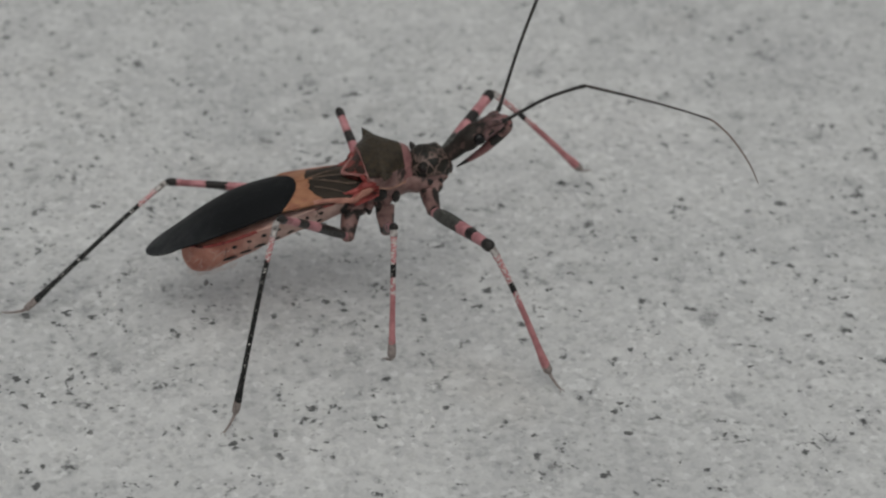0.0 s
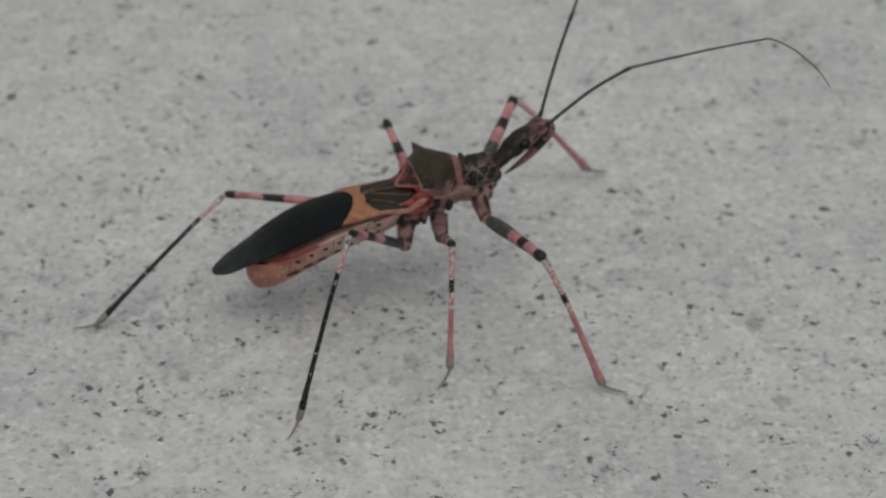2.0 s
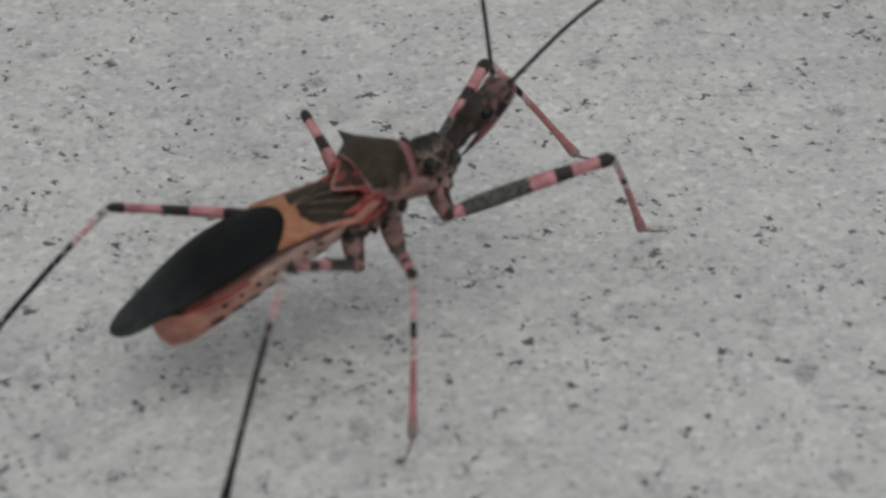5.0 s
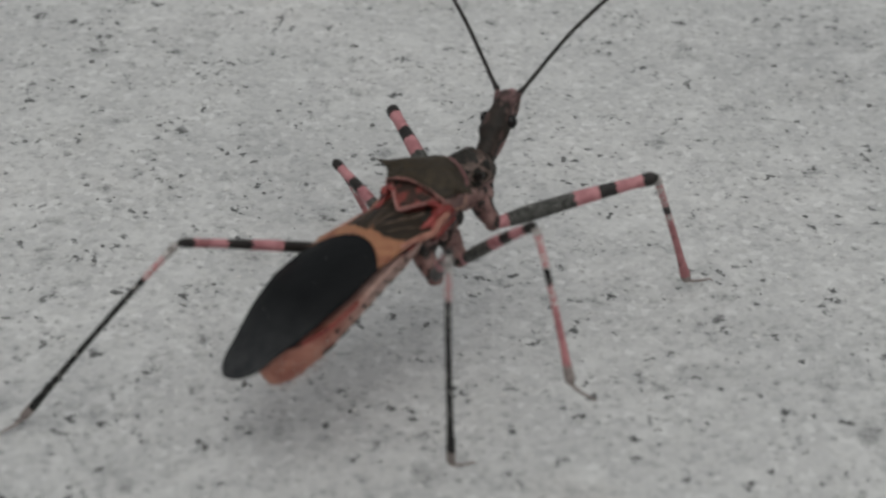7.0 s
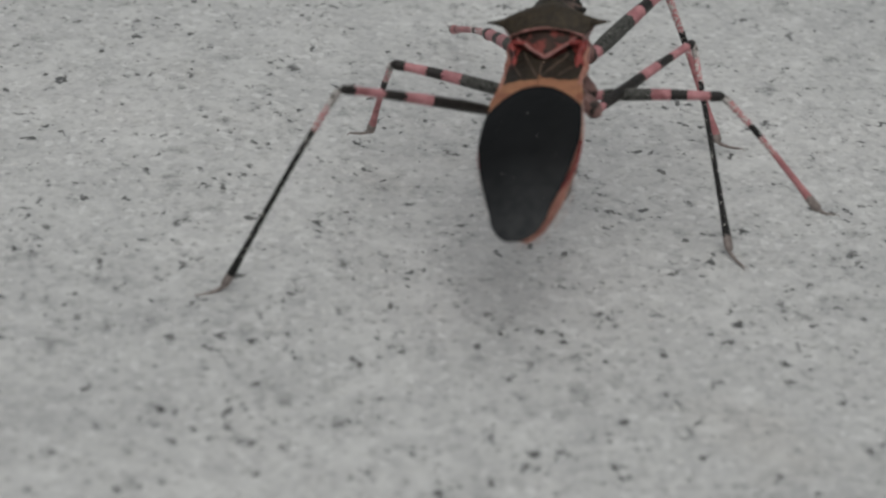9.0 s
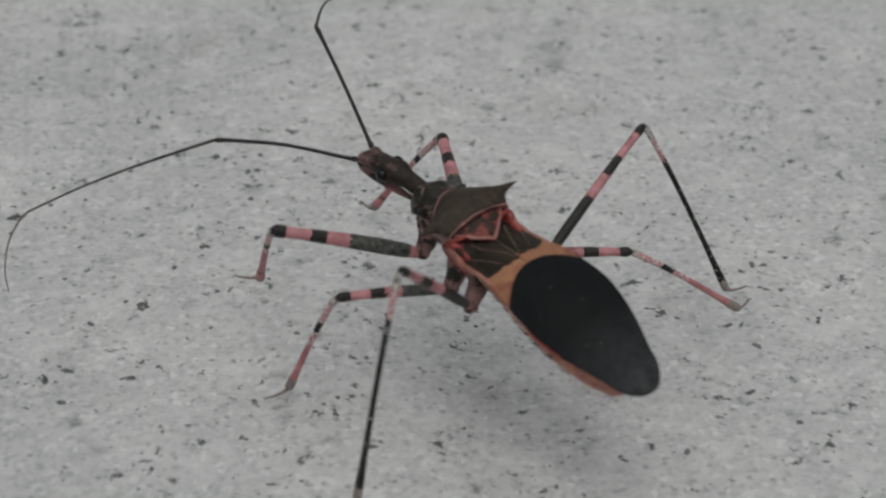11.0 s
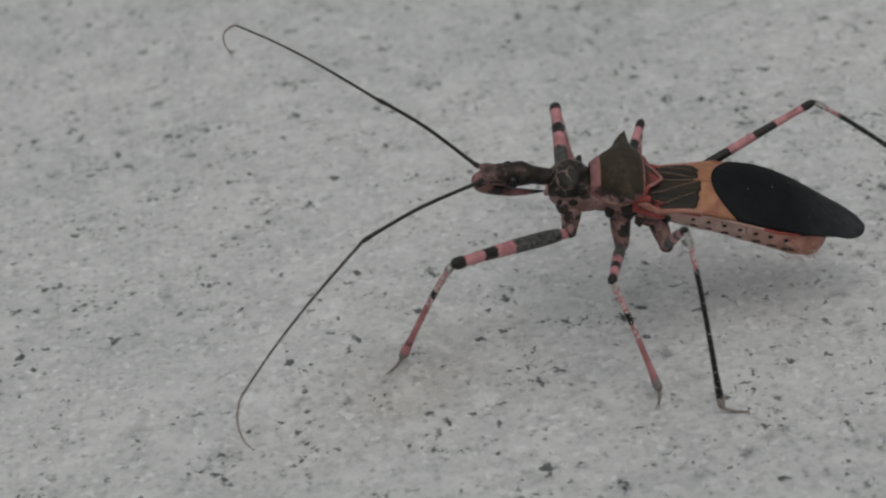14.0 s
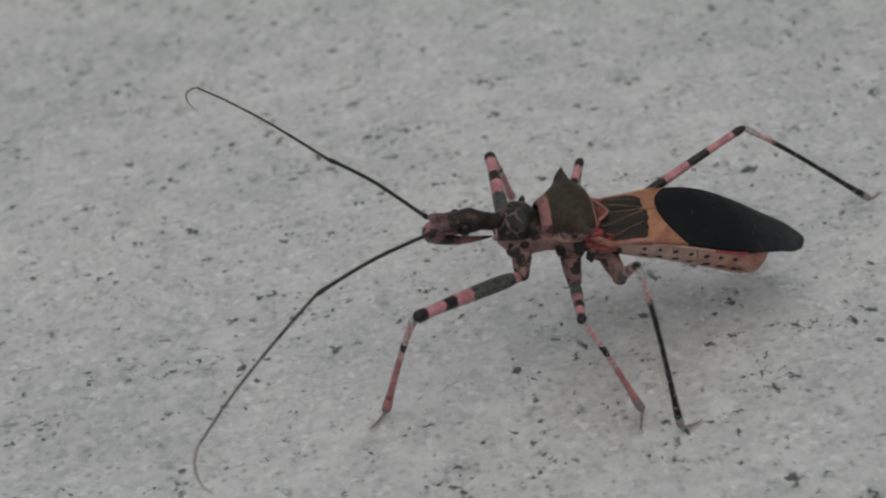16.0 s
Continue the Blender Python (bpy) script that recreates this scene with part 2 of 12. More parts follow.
def stone_material():
    """Pale grey cast stone: cloudy ground, smudges, soft dark pits and flecks of several sizes, rusty stains."""
    m = bpy.data.materials.new("speckled_grey_stone")
    m.use_nodes = True
    nt = m.node_tree
    b = nt.nodes["Principled BSDF"]
    cloud = noise_node(nt, 55, 5, 0.6)
    col = ramp_node(nt, cloud.outputs[0], ((0.3, (0.43, 0.435, 0.43)), (0.5, (0.51, 0.515, 0.505)), (0.72, (0.57, 0.57, 0.557)))).outputs[0]
    stain = noise_node(nt, 38, 3)
    col = mix_node(nt, ramp_node(nt, stain.outputs[0], ((0.58, (0, 0, 0)), (0.76, (0.55, 0.55, 0.55)))).outputs[0], col, (0.37, 0.33, 0.28))
    grain = noise_node(nt, 1500, 3, 0.55)
    col = mix_node(nt, 0.75, col, ramp_node(nt, grain.outputs[0], ((0.3, (0.72, 0.72, 0.72)), (0.5, (1, 1, 1)), (0.7, (1.15, 1.15, 1.15)))).outputs[0], "MULTIPLY")
    # crystals of a third of a millimetre, each of its own tone
    tcc = nt.nodes.new("ShaderNodeTexCoord")
    crys = nt.nodes.new("ShaderNodeTexVoronoi")
    crys.inputs["Scale"].default_value = 2700
    nt.links.new(tcc.outputs["Object"], crys.inputs["Vector"])
    tone = nt.nodes.new("ShaderNodeSeparateColor")
    nt.links.new(crys.outputs["Color"], tone.inputs[0])
    col = mix_node(nt, 1.0, col, ramp_node(nt, tone.outputs[0], ((0.0, (0.88, 0.88, 0.89)), (0.5, (1, 1, 1)), (0.85, (1.04, 1.04, 1.03)), (1.0, (1.2, 1.2, 1.2)))).outputs[0], "MULTIPLY")
    # grey smudges about a millimetre wide, gathered in loose swarms
    swarm = noise_node(nt, 260, 3, 0.5)
    smudge = noise_node(nt, 1500, 4, 0.6)
    lower = nt.nodes.new("ShaderNodeMath")
    lower.operation = "MULTIPLY_ADD"
    lower.inputs[1].default_value, lower.inputs[2].default_value = 0.24, -0.12
    nt.links.new(swarm.outputs[0], lower.inputs[0])
    both = nt.nodes.new("ShaderNodeMath")
    both.operation = "ADD"
    nt.links.new(smudge.outputs[0], both.inputs[0])
    nt.links.new(lower.outputs[0], both.inputs[1])
    dark = ramp_node(nt, both.outputs[0], ((0.5, (0, 0, 0)), (0.62, (0.26, 0.26, 0.26)), (0.74, (0.7, 0.7, 0.7)))).outputs[0]
    col = mix_node(nt, dark, col, (0.24, 0.245, 0.24))
    # pale worn patches of a few tenths of a millimetre
    worn = noise_node(nt, 420, 4, 0.6)
    col = mix_node(nt, ramp_node(nt, worn.outputs[0], ((0.5, (0, 0, 0)), (0.68, (0.55, 0.55, 0.55)))).outputs[0], col, (0.62, 0.625, 0.61))
    pits = [dark]
    for scale, size, tone, thin in ((210, 0.1, (0.2, 0.205, 0.2), 0.5), (480, 0.15, (0.12, 0.124, 0.122), 0.5), (1900, 0.2, (0.12, 0.122, 0.12), 0.45)):
        tc = nt.nodes.new("ShaderNodeTexCoord")
        wob = noise_node(nt, scale * 3.0, 5, 0.75)
        vec = mix_node(nt, 1.2 / scale, tc.outputs["Object"], wob.outputs[1], "ADD")
        v = nt.nodes.new("ShaderNodeTexVoronoi")
        v.inputs["Scale"].default_value = scale
        nt.links.new(vec, v.inputs["Vector"])
        spot = ramp_node(nt, v.outputs["Distance"], ((size * 0.5, (0.8, 0.8, 0.8)), (size * 1.15, (0.35, 0.35, 0.35)), (size * 2.2, (0, 0, 0)))).outputs[0]
        sep = nt.nodes.new("ShaderNodeSeparateColor")
        nt.links.new(v.outputs["Color"], sep.inputs[0])
        keep = ramp_node(nt, sep.outputs[0], ((thin, (0, 0, 0)), (1.0, (1, 1, 1)))).outputs[0]
        f = mix_node(nt, 1.0, spot, keep, "MULTIPLY")
        col = mix_node(nt, f, col, tone)
        pits.append(f)
    # crisp broken pits: ragged holes, and swarms of black crumbs where a larger hole has worn open
    for scale, cut, gate_scale, gate_cut in ((780, 0.64, 130, 0.38), (1700, 0.575, 300, 0.58), (1150, 0.57, 430, 0.585)):
        hole = noise_node(nt, scale, 4, 0.62)
        f = ramp_node(nt, hole.outputs[0], ((cut, (0, 0, 0)), (cut + 0.05, (0.9, 0.9, 0.9)))).outputs[0]
        gate = ramp_node(nt, noise_node(nt, gate_scale, 2, 0.5).outputs[0], ((gate_cut, (0, 0, 0)), (gate_cut + 0.05, (1, 1, 1)))).outputs[0]
        f = mix_node(nt, 1.0, f, gate, "MULTIPLY")
        col = mix_node(nt, f, col, (0.045, 0.047, 0.046))
        pits.append(f)
    nt.links.new(col, b.inputs["Base Color"])
    b.inputs["Roughness"].default_value = 0.62
    b.inputs["Specular IOR Level"].default_value = 0.5
    h = mix_node(nt, 1.0, grain.outputs[0], pits[1], "SUBTRACT")
    for f in pits[2:]:
        h = mix_node(nt, 1.0, h, f, "SUBTRACT")
    bp = nt.nodes.new("ShaderNodeBump")
    bp.inputs["Strength"].default_value, bp.inputs["Distance"].default_value = 0.35, 0.00015
    nt.links.new(h, bp.inputs["Height"])
    nt.links.new(bp.outputs[0], b.inputs["Normal"])
    return m


M_STONE = stone_material()
M_FLECK = chitin("dark_mineral_fleck", (0.08, 0.082, 0.08), (0.24, 0.24, 0.235), 2500, 0.7, 0.6)
M_CHIP = chitin("white_mineral_chip", (0.5, 0.5, 0.48), (0.66, 0.66, 0.64), 2500, 0.6, 0.4)


# ---- mesh tools ----
def finish(name, verts, faces, mats, parent=None, label="", slots=None, smooth=True):
    me = bpy.data.meshes.new(name)
    me.from_pydata([tuple(v) for v in verts], [], faces)
    for m in mats:
        me.materials.append(m)
    if slots:
        me.polygons.foreach_set("material_index", slots)
    me.polygons.foreach_set("use_smooth", [smooth] * len(me.polygons))
    me.update()
    ob = new(name, me)
    if parent:
        ob.parent = parent
    return tagged(ob, label) if label else ob


def part(name, bm, material, parent, label=""):
    me = bpy.data.meshes.new(name)
    bm.to_mesh(me)
    bm.free()
    me.materials.append(material)
    me.polygons.foreach_set("use_smooth", [True] * len(me.polygons))
    ob = new(name, me)
    ob.parent = parent
    return tagged(ob, label) if label else ob


def rings_mesh(rings, close=True):
    """Verts and faces of a skin over rings of equal length, with both ends closed."""
    n = len(rings[0])
    verts = [v for r in rings for v in r]
    faces, rows = [], []
    for i in range(len(rings) - 1):
        for k in range(n):
            a, b = i * n + k, i * n + (k + 1) % n
            faces.append((a, b, b + n, a + n))
            rows.append(i)
    if close:
        faces.append(tuple(range(n - 1, -1, -1)))
        rows.append(0)
        faces.append(tuple(range((len(rings) - 1) * n, len(rings) * n)))
        rows.append(len(rings) - 2)
    return verts, faces, rows


def blend_rows(rows, steps):
    """Rows of numbers, smoothly filled in between."""
    a = np.array(rows, float)
    out = []
    for i in range(len(a) - 1):
        p0, p1, p2, p3 = a[max(i - 1, 0)], a[i], a[i + 1], a[min(i + 2, len(a) - 1)]
        for s in range(steps):
            u = s / steps
            m1, m2 = (p2 - p0) / 2, (p3 - p1) / 2
            out.append((2 * u**3 - 3 * u**2 + 1) * p1 + (u**3 - 2 * u**2 + u) * m1 + (-2 * u**3 + 3 * u**2) * p2 + (u**3 - u**2) * m2)
    out.append(a[-1])
    return out


def loft(name, sections, mats, parent, label="", n=24, steps=3, power=2.0, lumps=0.0, slot=None):
    """A skin over upright sections (x, half width, middle z, height up, height down), in millimetres."""
    rings = []
    for x, hw, zc, up, down in blend_rows(sections, steps):
        ring = []
        for k in range(n):
            t = 2 * math.pi * k / n
            c, s = math.cos(t), math.sin(t)
            y = hw * math.copysign(abs(c) ** (2 / power), c)
            z = zc + (up if s > 0 else down) * math.copysign(abs(s) ** (2 / power), s)
            v = Vector((x, y, z))
            if lumps:
                v += Vector((0, y, z - zc)) * lumps * noise.noise(v * 1.7)
            ring.append(v * MM)
        rings.append(ring)
    verts, faces, rows = rings_mesh(rings)
    slots = [slot(rings[r][0].x / MM) for r in rows] if slot else None
    return finish(name, verts, faces, mats, parent, label, slots)


def tube(name, path, mats, parent, label="", n=10, bands=None, steps=4, wobble=0.0, fray=0.0):
    """A round stalk along (x, y, z, radius) in millimetres; bands: (from what share of its length, slot)."""
    pts = blend_rows(path, steps)
    p = [Vector(q[:3]) for q in pts]
    length = [0.0]
    if wobble:
        for i, q in enumerate(p):
            w = noise.noise_vector(q * 2.1) * wobble
            p[i] = q + w
            pts[i] = (*p[i], pts[i][3] * (1 + 2.2 * w.x / max(wobble, 1e-6) * 0.3))
    for a, b in zip(p, p[1:]):
        length.append(length[-1] + (b - a).length)
    rings, side = [], Vector((0, 1, 0))
    for i, q in enumerate(pts):
        d = (p[min(i + 1, len(p) - 1)] - p[max(i - 1, 0)]).normalized()
        side = (side - d * side.dot(d)).normalized()
        up = d.cross(side)
        rings.append([(p[i] + (side * math.cos(t) + up * math.sin(t)) * max(q[3], 0.004)) * MM for t in (2 * math.pi * k / n for k in range(n))])
    verts, faces, rows = rings_mesh(rings)
    slots = None
    if bands:
        slots = []
        for i, r in enumerate(rows):
            u = (length[r] + length[r + 1]) / 2 / length[-1]
            u += fray * noise.noise(Vector((0.9 * (i % n), 0.7 * r, length[-1])))
            slots.append([s for at, s in bands if max(u, bands[0][0]) >= at][-1])
    return finish(name, verts, faces, mats, parent, label, slots)


def ball(name, at, size, material, parent, label="", u=16, v=10):
    bm = bmesh.new()
    bmesh.ops.create_uvsphere(bm, u_segments=u, v_segments=v, radius=1.0)
    bmesh.ops.scale(bm, vec=Vector(size) * MM, verts=bm.verts)
    bmesh.ops.translate(bm, vec=Vector(at) * MM, verts=bm.verts)
    return part(name, bm, material, parent, label)


# ---- ground ----
def steps_out(lo, hi, step, far):
    """Coordinates in even fine steps from lo to hi, and ever wider ones out to far."""
    mid = list(np.arange(lo, hi, step))
    left, right, s = [lo], [mid[-1]], step
    while right[-1] < far:
        s *= 1.6
        left.append(left[-1] - s)
        right.append(right[-1] + s)
    return np.array(left[:0:-1] + mid + right[1:])


def ground():
    xs, ys = steps_out(-0.105, 0.05, 0.0005, 0.4), steps_out(0.02, 0.125, 0.0005, 0.4)
    X, Y = np.meshgrid(xs, ys)
    Z = np.zeros_like(X)
    rnd = np.random.RandomState(4)
    for k in range(26):
        wave = 2 * math.pi / rnd.uniform(0.0012, 0.02)
        a = rnd.uniform(0, 2 * math.pi)
        Z += 0.0000042 * np.sin(wave * (X * math.cos(a) + Y * math.sin(a)) + rnd.uniform(0, 6.28)) * min(1, 900 / wave)
    Z -= Z.max()
    w = len(xs)
    verts = np.stack([X.ravel(), Y.ravel(), Z.ravel()], 1).tolist()
    faces = [(j * w + i, j * w + i + 1, j * w + w + i + 1, j * w + w + i) for j in range(len(ys) - 1) for i in range(w - 1)]
    tagged(finish("ground", verts, faces, [M_STONE]), "pale grey cast stone with dark flecks and pits", "ground", kind="structure")


ground()


def grit():
    """Loose dark flecks and pale chips bedded in the stone, too many to count."""
    rnd = random.Random(11)
    for name, count, lo, hi, material, label in (("dark_flecks", 500, 0.04, 0.2, M_FLECK, "dark mineral flecks bedded in pale stone"), ("pale_chips", 700, 0.04, 0.16, M_CHIP, "white mineral chips bedded in grey stone")):
        verts, faces = [], []
        for k in range(count):
            x, y = rnd.uniform(-0.1, 0.045), rnd.uniform(0.022, 0.12)
            r = lo + (hi - lo) * rnd.random() ** 3
            n, a0, long = rnd.randint(6, 9), rnd.uniform(0, 6.28), rnd.uniform(1, 2.1)
            base = len(verts)
            c0, s0 = math.cos(a0), math.sin(a0)
            for ring, (grow, z) in enumerate(((1.0, -0.05), (0.62, 0.02))):
                for i in range(n):
                    t = 2 * math.pi * i / n
                    q = r * grow * rnd.uniform(0.6, 1.2)
                    u, v = q * long * math.cos(t), q * math.sin(t)
                    verts.append(((x + (u * c0 - v * s0) * MM), (y + (u * s0 + v * c0) * MM), z * MM * (0.5 + r * 2)))
            for i in range(n):
                j = (i + 1) % n
                faces.append((base + i, base + j, base + n + j, base + n + i))
            faces.append(tuple(base + n + i for i in range(n)))
        tagged(finish(name, verts, faces, [material], smooth=False), label, "gravel", kind="stuff")


grit()


# ---- the insect ----
bug = tagged(new("assassin_bug"), "black and pink banded assassin bug walking on pale stone", "insect")

# points of the body, millimetres: x forwards, y to its left, z up
TIP = (-13.64, 0.00, -3.50)
BELLY = (-11.40, 0.00, -5.08)
SCUTE = (-2.50, 0.00, 0.05)
NECK = (3.18, -0.00, 0.67)
SPINE = (-0.94, 2.83, 1.12)
KNOB = (1.46, 1.65, 0.83)
SOCKET = (6.42, 0.56, 2.18)
HIP = {"front": (2.08, 1.36, -2.03), "middle": (-0.61, 1.68, -2.74), "hind": (-2.86, 2.14, -2.57)}
FEMUR = {"front": 7.82, "middle": 6.25, "hind": 9.61}
TIBIA = {"front": 8.48, "middle": 7.02, "hind": 10.89}
ANTENNA = (7.24, 9.99, 4.36)


def curve(table, x):
    xs = [q[0] for q in table]
    return float(np.interp(x, xs[::-1], [q[1] for q in table][::-1])) if xs[0] > xs[-1] else float(np.interp(x, xs, [q[1] for q in table]))


XT, ZT, XC, ZC = TIP[0], TIP[2], SCUTE[0], SCUTE[2]
LW = XC - XT
HALF = [(XC + 1.0, 1.88), (XC, 1.84), (XC - 0.16 * LW, 1.84), (XC - 0.3 * LW, 2.08), (XC - 0.42 * LW, 2.26), (XC - 0.52 * LW, 2.32), (XC - 0.6 * LW, 2.2), (XC - 0.72 * LW, 1.9), (XC - 0.86 * LW, 1.32), (XC - 0.92 * LW, 1.08)]


def half_width(x):
    """Half width of the folded wings, with a rounded tip."""
    u = (XC - x) / LW
    if u > 0.86:
        return max(1.32 * (1 - min((u - 0.86) / 0.14, 1.0) ** 1.55) ** 0.55, 0.02)
    return float(np.mean([curve(HALF, x + d) for d in (-0.5, -0.25, 0, 0.25, 0.5)]))


def wing_z(x, y):
    u = (XC - x) / LW
    ridge = ZC + (ZT - ZC) * max(u, 0) + 0.42 * max(-u, 0) * LW + 0.96 * math.sin(math.pi * max(min(u, 1), 0) ** 0.9)
    hw = max(half_width(x), 0.3)
    ridge -= 0.1 * y * max(min(u / 0.35, 1), 0)  # the right wing lies over the left
    side = abs(y) / hw
    return ridge - 0.52 * min(hw, 1.7) / 1.7 * side**2.2 * (1 - 0.35 * max(u, 0))


def wing_sheet(name, x_front, x_back, v0, v1, material, label, nx=26, ny=18, lift=0.0, thick=0.09, ease=1.0):
    """A piece of the folded wings between two edges given as x over the share of half width, with thickness."""
    top = []
    for i in range(nx + 1):
        row = []
        for j in range(ny + 1):
            v = v0 + (v1 - v0) * j / ny
            a, b = x_front(v), x_back(v)
            x = a + (b - a) * (1 - (1 - i / nx) ** ease)
            y = v * half_width(x)
            row.append(Vector((x, y, wing_z(x, y) + lift)))
        top.append(row)
    low = [[p - Vector((0, 0, thick)) for p in row] for row in top]
    w = ny + 1
    verts = [p * MM for row in top for p in row] + [p * MM for row in low for p in row]
    off, faces = (nx + 1) * w, []
    for i in range(nx):
        for j in range(ny):
            a = i * w + j
            faces.append((a, a + 1, a + w + 1, a + w))
            faces.append((off + a, off + a + w, off + a + w + 1, off + a + 1))
    rim = [i * w for i in range(nx + 1)] + [nx * w + j for j in range(1, ny + 1)] + [i * w + ny for i in range(nx - 1, -1, -1)] + [j for j in range(ny - 1, 0, -1)]
    for k in range(len(rim)):
        a, b = rim[k], rim[(k + 1) % len(rim)]
        faces.append((a, off + a, off + b, b))
    return finish(name, verts, faces, [material], bug, label)


def wings():
    x_orange = lambda v: XC - 0.2 * LW + 0.06 * LW * abs(v) ** 4 - 0.006 * LW * math.sin(9 * v) - 0.004 * LW * math.sin(23 * v)
    x_dark = lambda v: XC - 0.255 * LW - 0.1 * LW * abs(v) ** 2.2
    x_base = lambda v: XC + 1.35
    for s, side in ((1, "left"), (-1, "right")):
        a, b = (0.0, 1.0) if s > 0 else (-1.0, 0.0)
        wing_sheet("corium", x_base, x_orange, a, b, M_CORIUM, "dark brown veined corium", 26, 14)
        wing_sheet("wing_band", x_orange, x_dark, a, b, M_ORANGE, "orange band across the folded wing", 8, 14, lift=0.004)
        # pink outer edge of the wing
        path = []
        for i in range(12):
            x = XC + 0.9 + (XC - 0.33 * LW - XC - 0.9) * i / 11
            y = s * half_width(x)
            path.append((x, y * 0.97, wing_z(x, y) - 0.04, (0.11 + 0.05 * i / 11) if i < 11 else 0.04))
        tube("costal_margin", path, [M_MARGIN, M_ORANGE], bug, "pink rounded outer wing edge", n=8, steps=2, bands=((0, 0), (0.7, 1)))
        # diagonal seams that run from the shoulder to the middle of the band
        end = x_orange(0)
        for (x0, y0), (x1, y1), r in (((XC + 0.35, 1.0), (end + 0.1, 0.1), 0.05), ((XC - 0.2, 1.5), (end + 0.3, 0.85), 0.03)):
            path = []
            for k in range(6):
                x, y = x0 + (x1 - x0) * k / 5, y0 + (y1 - y0) * k / 5
                path.append((x, s * y, wing_z(x, s * y) + 0.012, r * (1.1 - 0.05 * k)))
            tube("wing_seam", path, [M_SEAM], bug, "pale tan diagonal wing seam", n=6, steps=3, wobble=0.02)
    path = [(x, 0.03 * math.sin(3 * x), wing_z(x, 0) + 0.012, 0.045) for x in np.linspace(XC - 0.2, x_dark(0) + 0.05, 7)]
    tube("wing_seam", path, [M_SEAM, M_ORANGE], bug, "tan seam where the folded wings meet", n=6, steps=2, bands=((0, 0), (0.7, 1)))
    wing_sheet("membrane", x_dark, lambda v: XT, -1.0, 1.0, M_MEMBRANE, "smooth black wing membrane", 60, 30, lift=0.008, ease=1.7)


wings()


def abdomen():
    xa, za = BELLY[0], BELLY[2]
    L = XC - xa
    top = lambda x: wing_z(x, 0) - 0.68 - 0.38 * math.sin(math.pi * max(min((XC - x) / LW, 1), 0) ** 0.9)
    mid = lambda x: wing_z(x, half_width(x)) - 0.26
    rows = []
    for u, hw, deep in ((-0.05, 1.5, 1.3), (0.15, 1.76, 1.75), (0.35, 2.02, 1.95), (0.55, 2.26, 2.12), (0.72, 2.2, 2.3), (0.86, 1.8, 2.4), (0.95, 1.3, 2.15), (1.0, 0.8, 1.6), (1.03, 0.3, 0.8)):
        x = XC - u * L
        rows.append((x, hw, mid(x), 0.18, mid(x) - top(x) + deep))
    body = loft("abdomen", rows, [M_ABDOMEN], bug, "pale pink belly with black spots and rust tip", n=32, steps=4, power=1.8, lumps=0.03)
    # edge plate along each flank
    for s in (1, -1):
        path = [(XC - u * L, s * hw, mid(XC - u * L) + 0.03, r) for u, hw, r in ((0.1, 1.66, 0.06), (0.3, 1.96, 0.08), (0.55, 2.24, 0.09), (0.75, 2.15, 0.09), (0.9, 1.62, 0.09), (0.99, 0.85, 0.07))]
        tube("flank_ridge", path, [M_ABDOMEN, M_RED], body, "pink to red ridge along the flank", n=8, bands=((0, 1), (0.12, 0), (0.55, 1)))
        for u in (0.2, 0.29, 0.38, 0.47, 0.56, 0.65, 0.74):
            for row, lean, size in ((0, 0.22, 0.17), (1, 0.6, 0.56)):
                x = XC - (u + 0.025 * row) * L
                hw = float(np.interp(u, (0.15, 0.35, 0.55, 0.72), (1.76, 2.02, 2.29, 2.22)))
                deep = mid(x) - top(x) + float(np.interp(u, (0.15, 0.35, 0.55, 0.72), (1.75, 1.95, 2.12, 2.3)))
                y, z = hw * math.cos(lean) ** 1.11, -deep * math.sin(lean) ** 1.11
                tilt = math.atan2(z / deep**2, y / hw**2)
                bm = bmesh.new()
                bmesh.ops.create_icosphere(bm, subdivisions=2, radius=1.0)
                bmesh.ops.scale(bm, vec=Vector((size * (0.8 if row else 0.9), 0.035, size * (0.26 if row else 0.7))) * MM, verts=bm.verts)
                bmesh.ops.rotate(bm, matrix=Matrix.Rotation(s * tilt, 3, "X") @ Matrix.Rotation(-0.45 * row, 3, "Y"), verts=bm.verts)
                bmesh.ops.translate(bm, vec=Vector((x, s * y, mid(x) + z)) * MM, verts=bm.verts)
                part("spot", bm, M_SPOT, body, "black spot")
    # belly rings
    for u in (0.22, 0.36, 0.5, 0.64, 0.78):
        x = XC - u * L
        hw = float(np.interp(u, (0.15, 0.35, 0.55, 0.72, 0.86), (1.76, 2.02, 2.29, 2.22, 1.8)))
        deep = mid(x) - top(x) + float(np.interp(u, (0.15, 0.35, 0.55, 0.72, 0.86), (1.75, 1.95, 2.12, 2.3, 2.4)))
        path = []
        for i in range(13):
            t = math.pi * i / 12
            c, sn = math.cos(t), math.sin(t)
            path.append((x - 0.25 * sn, hw * math.copysign(abs(c) ** 1.11, c), mid(x) - deep * sn**1.11, 0.03))
        tube("belly_seam", path, [M_VEIN], body, "fine seam between belly rings", n=5, steps=1)


abdomen()


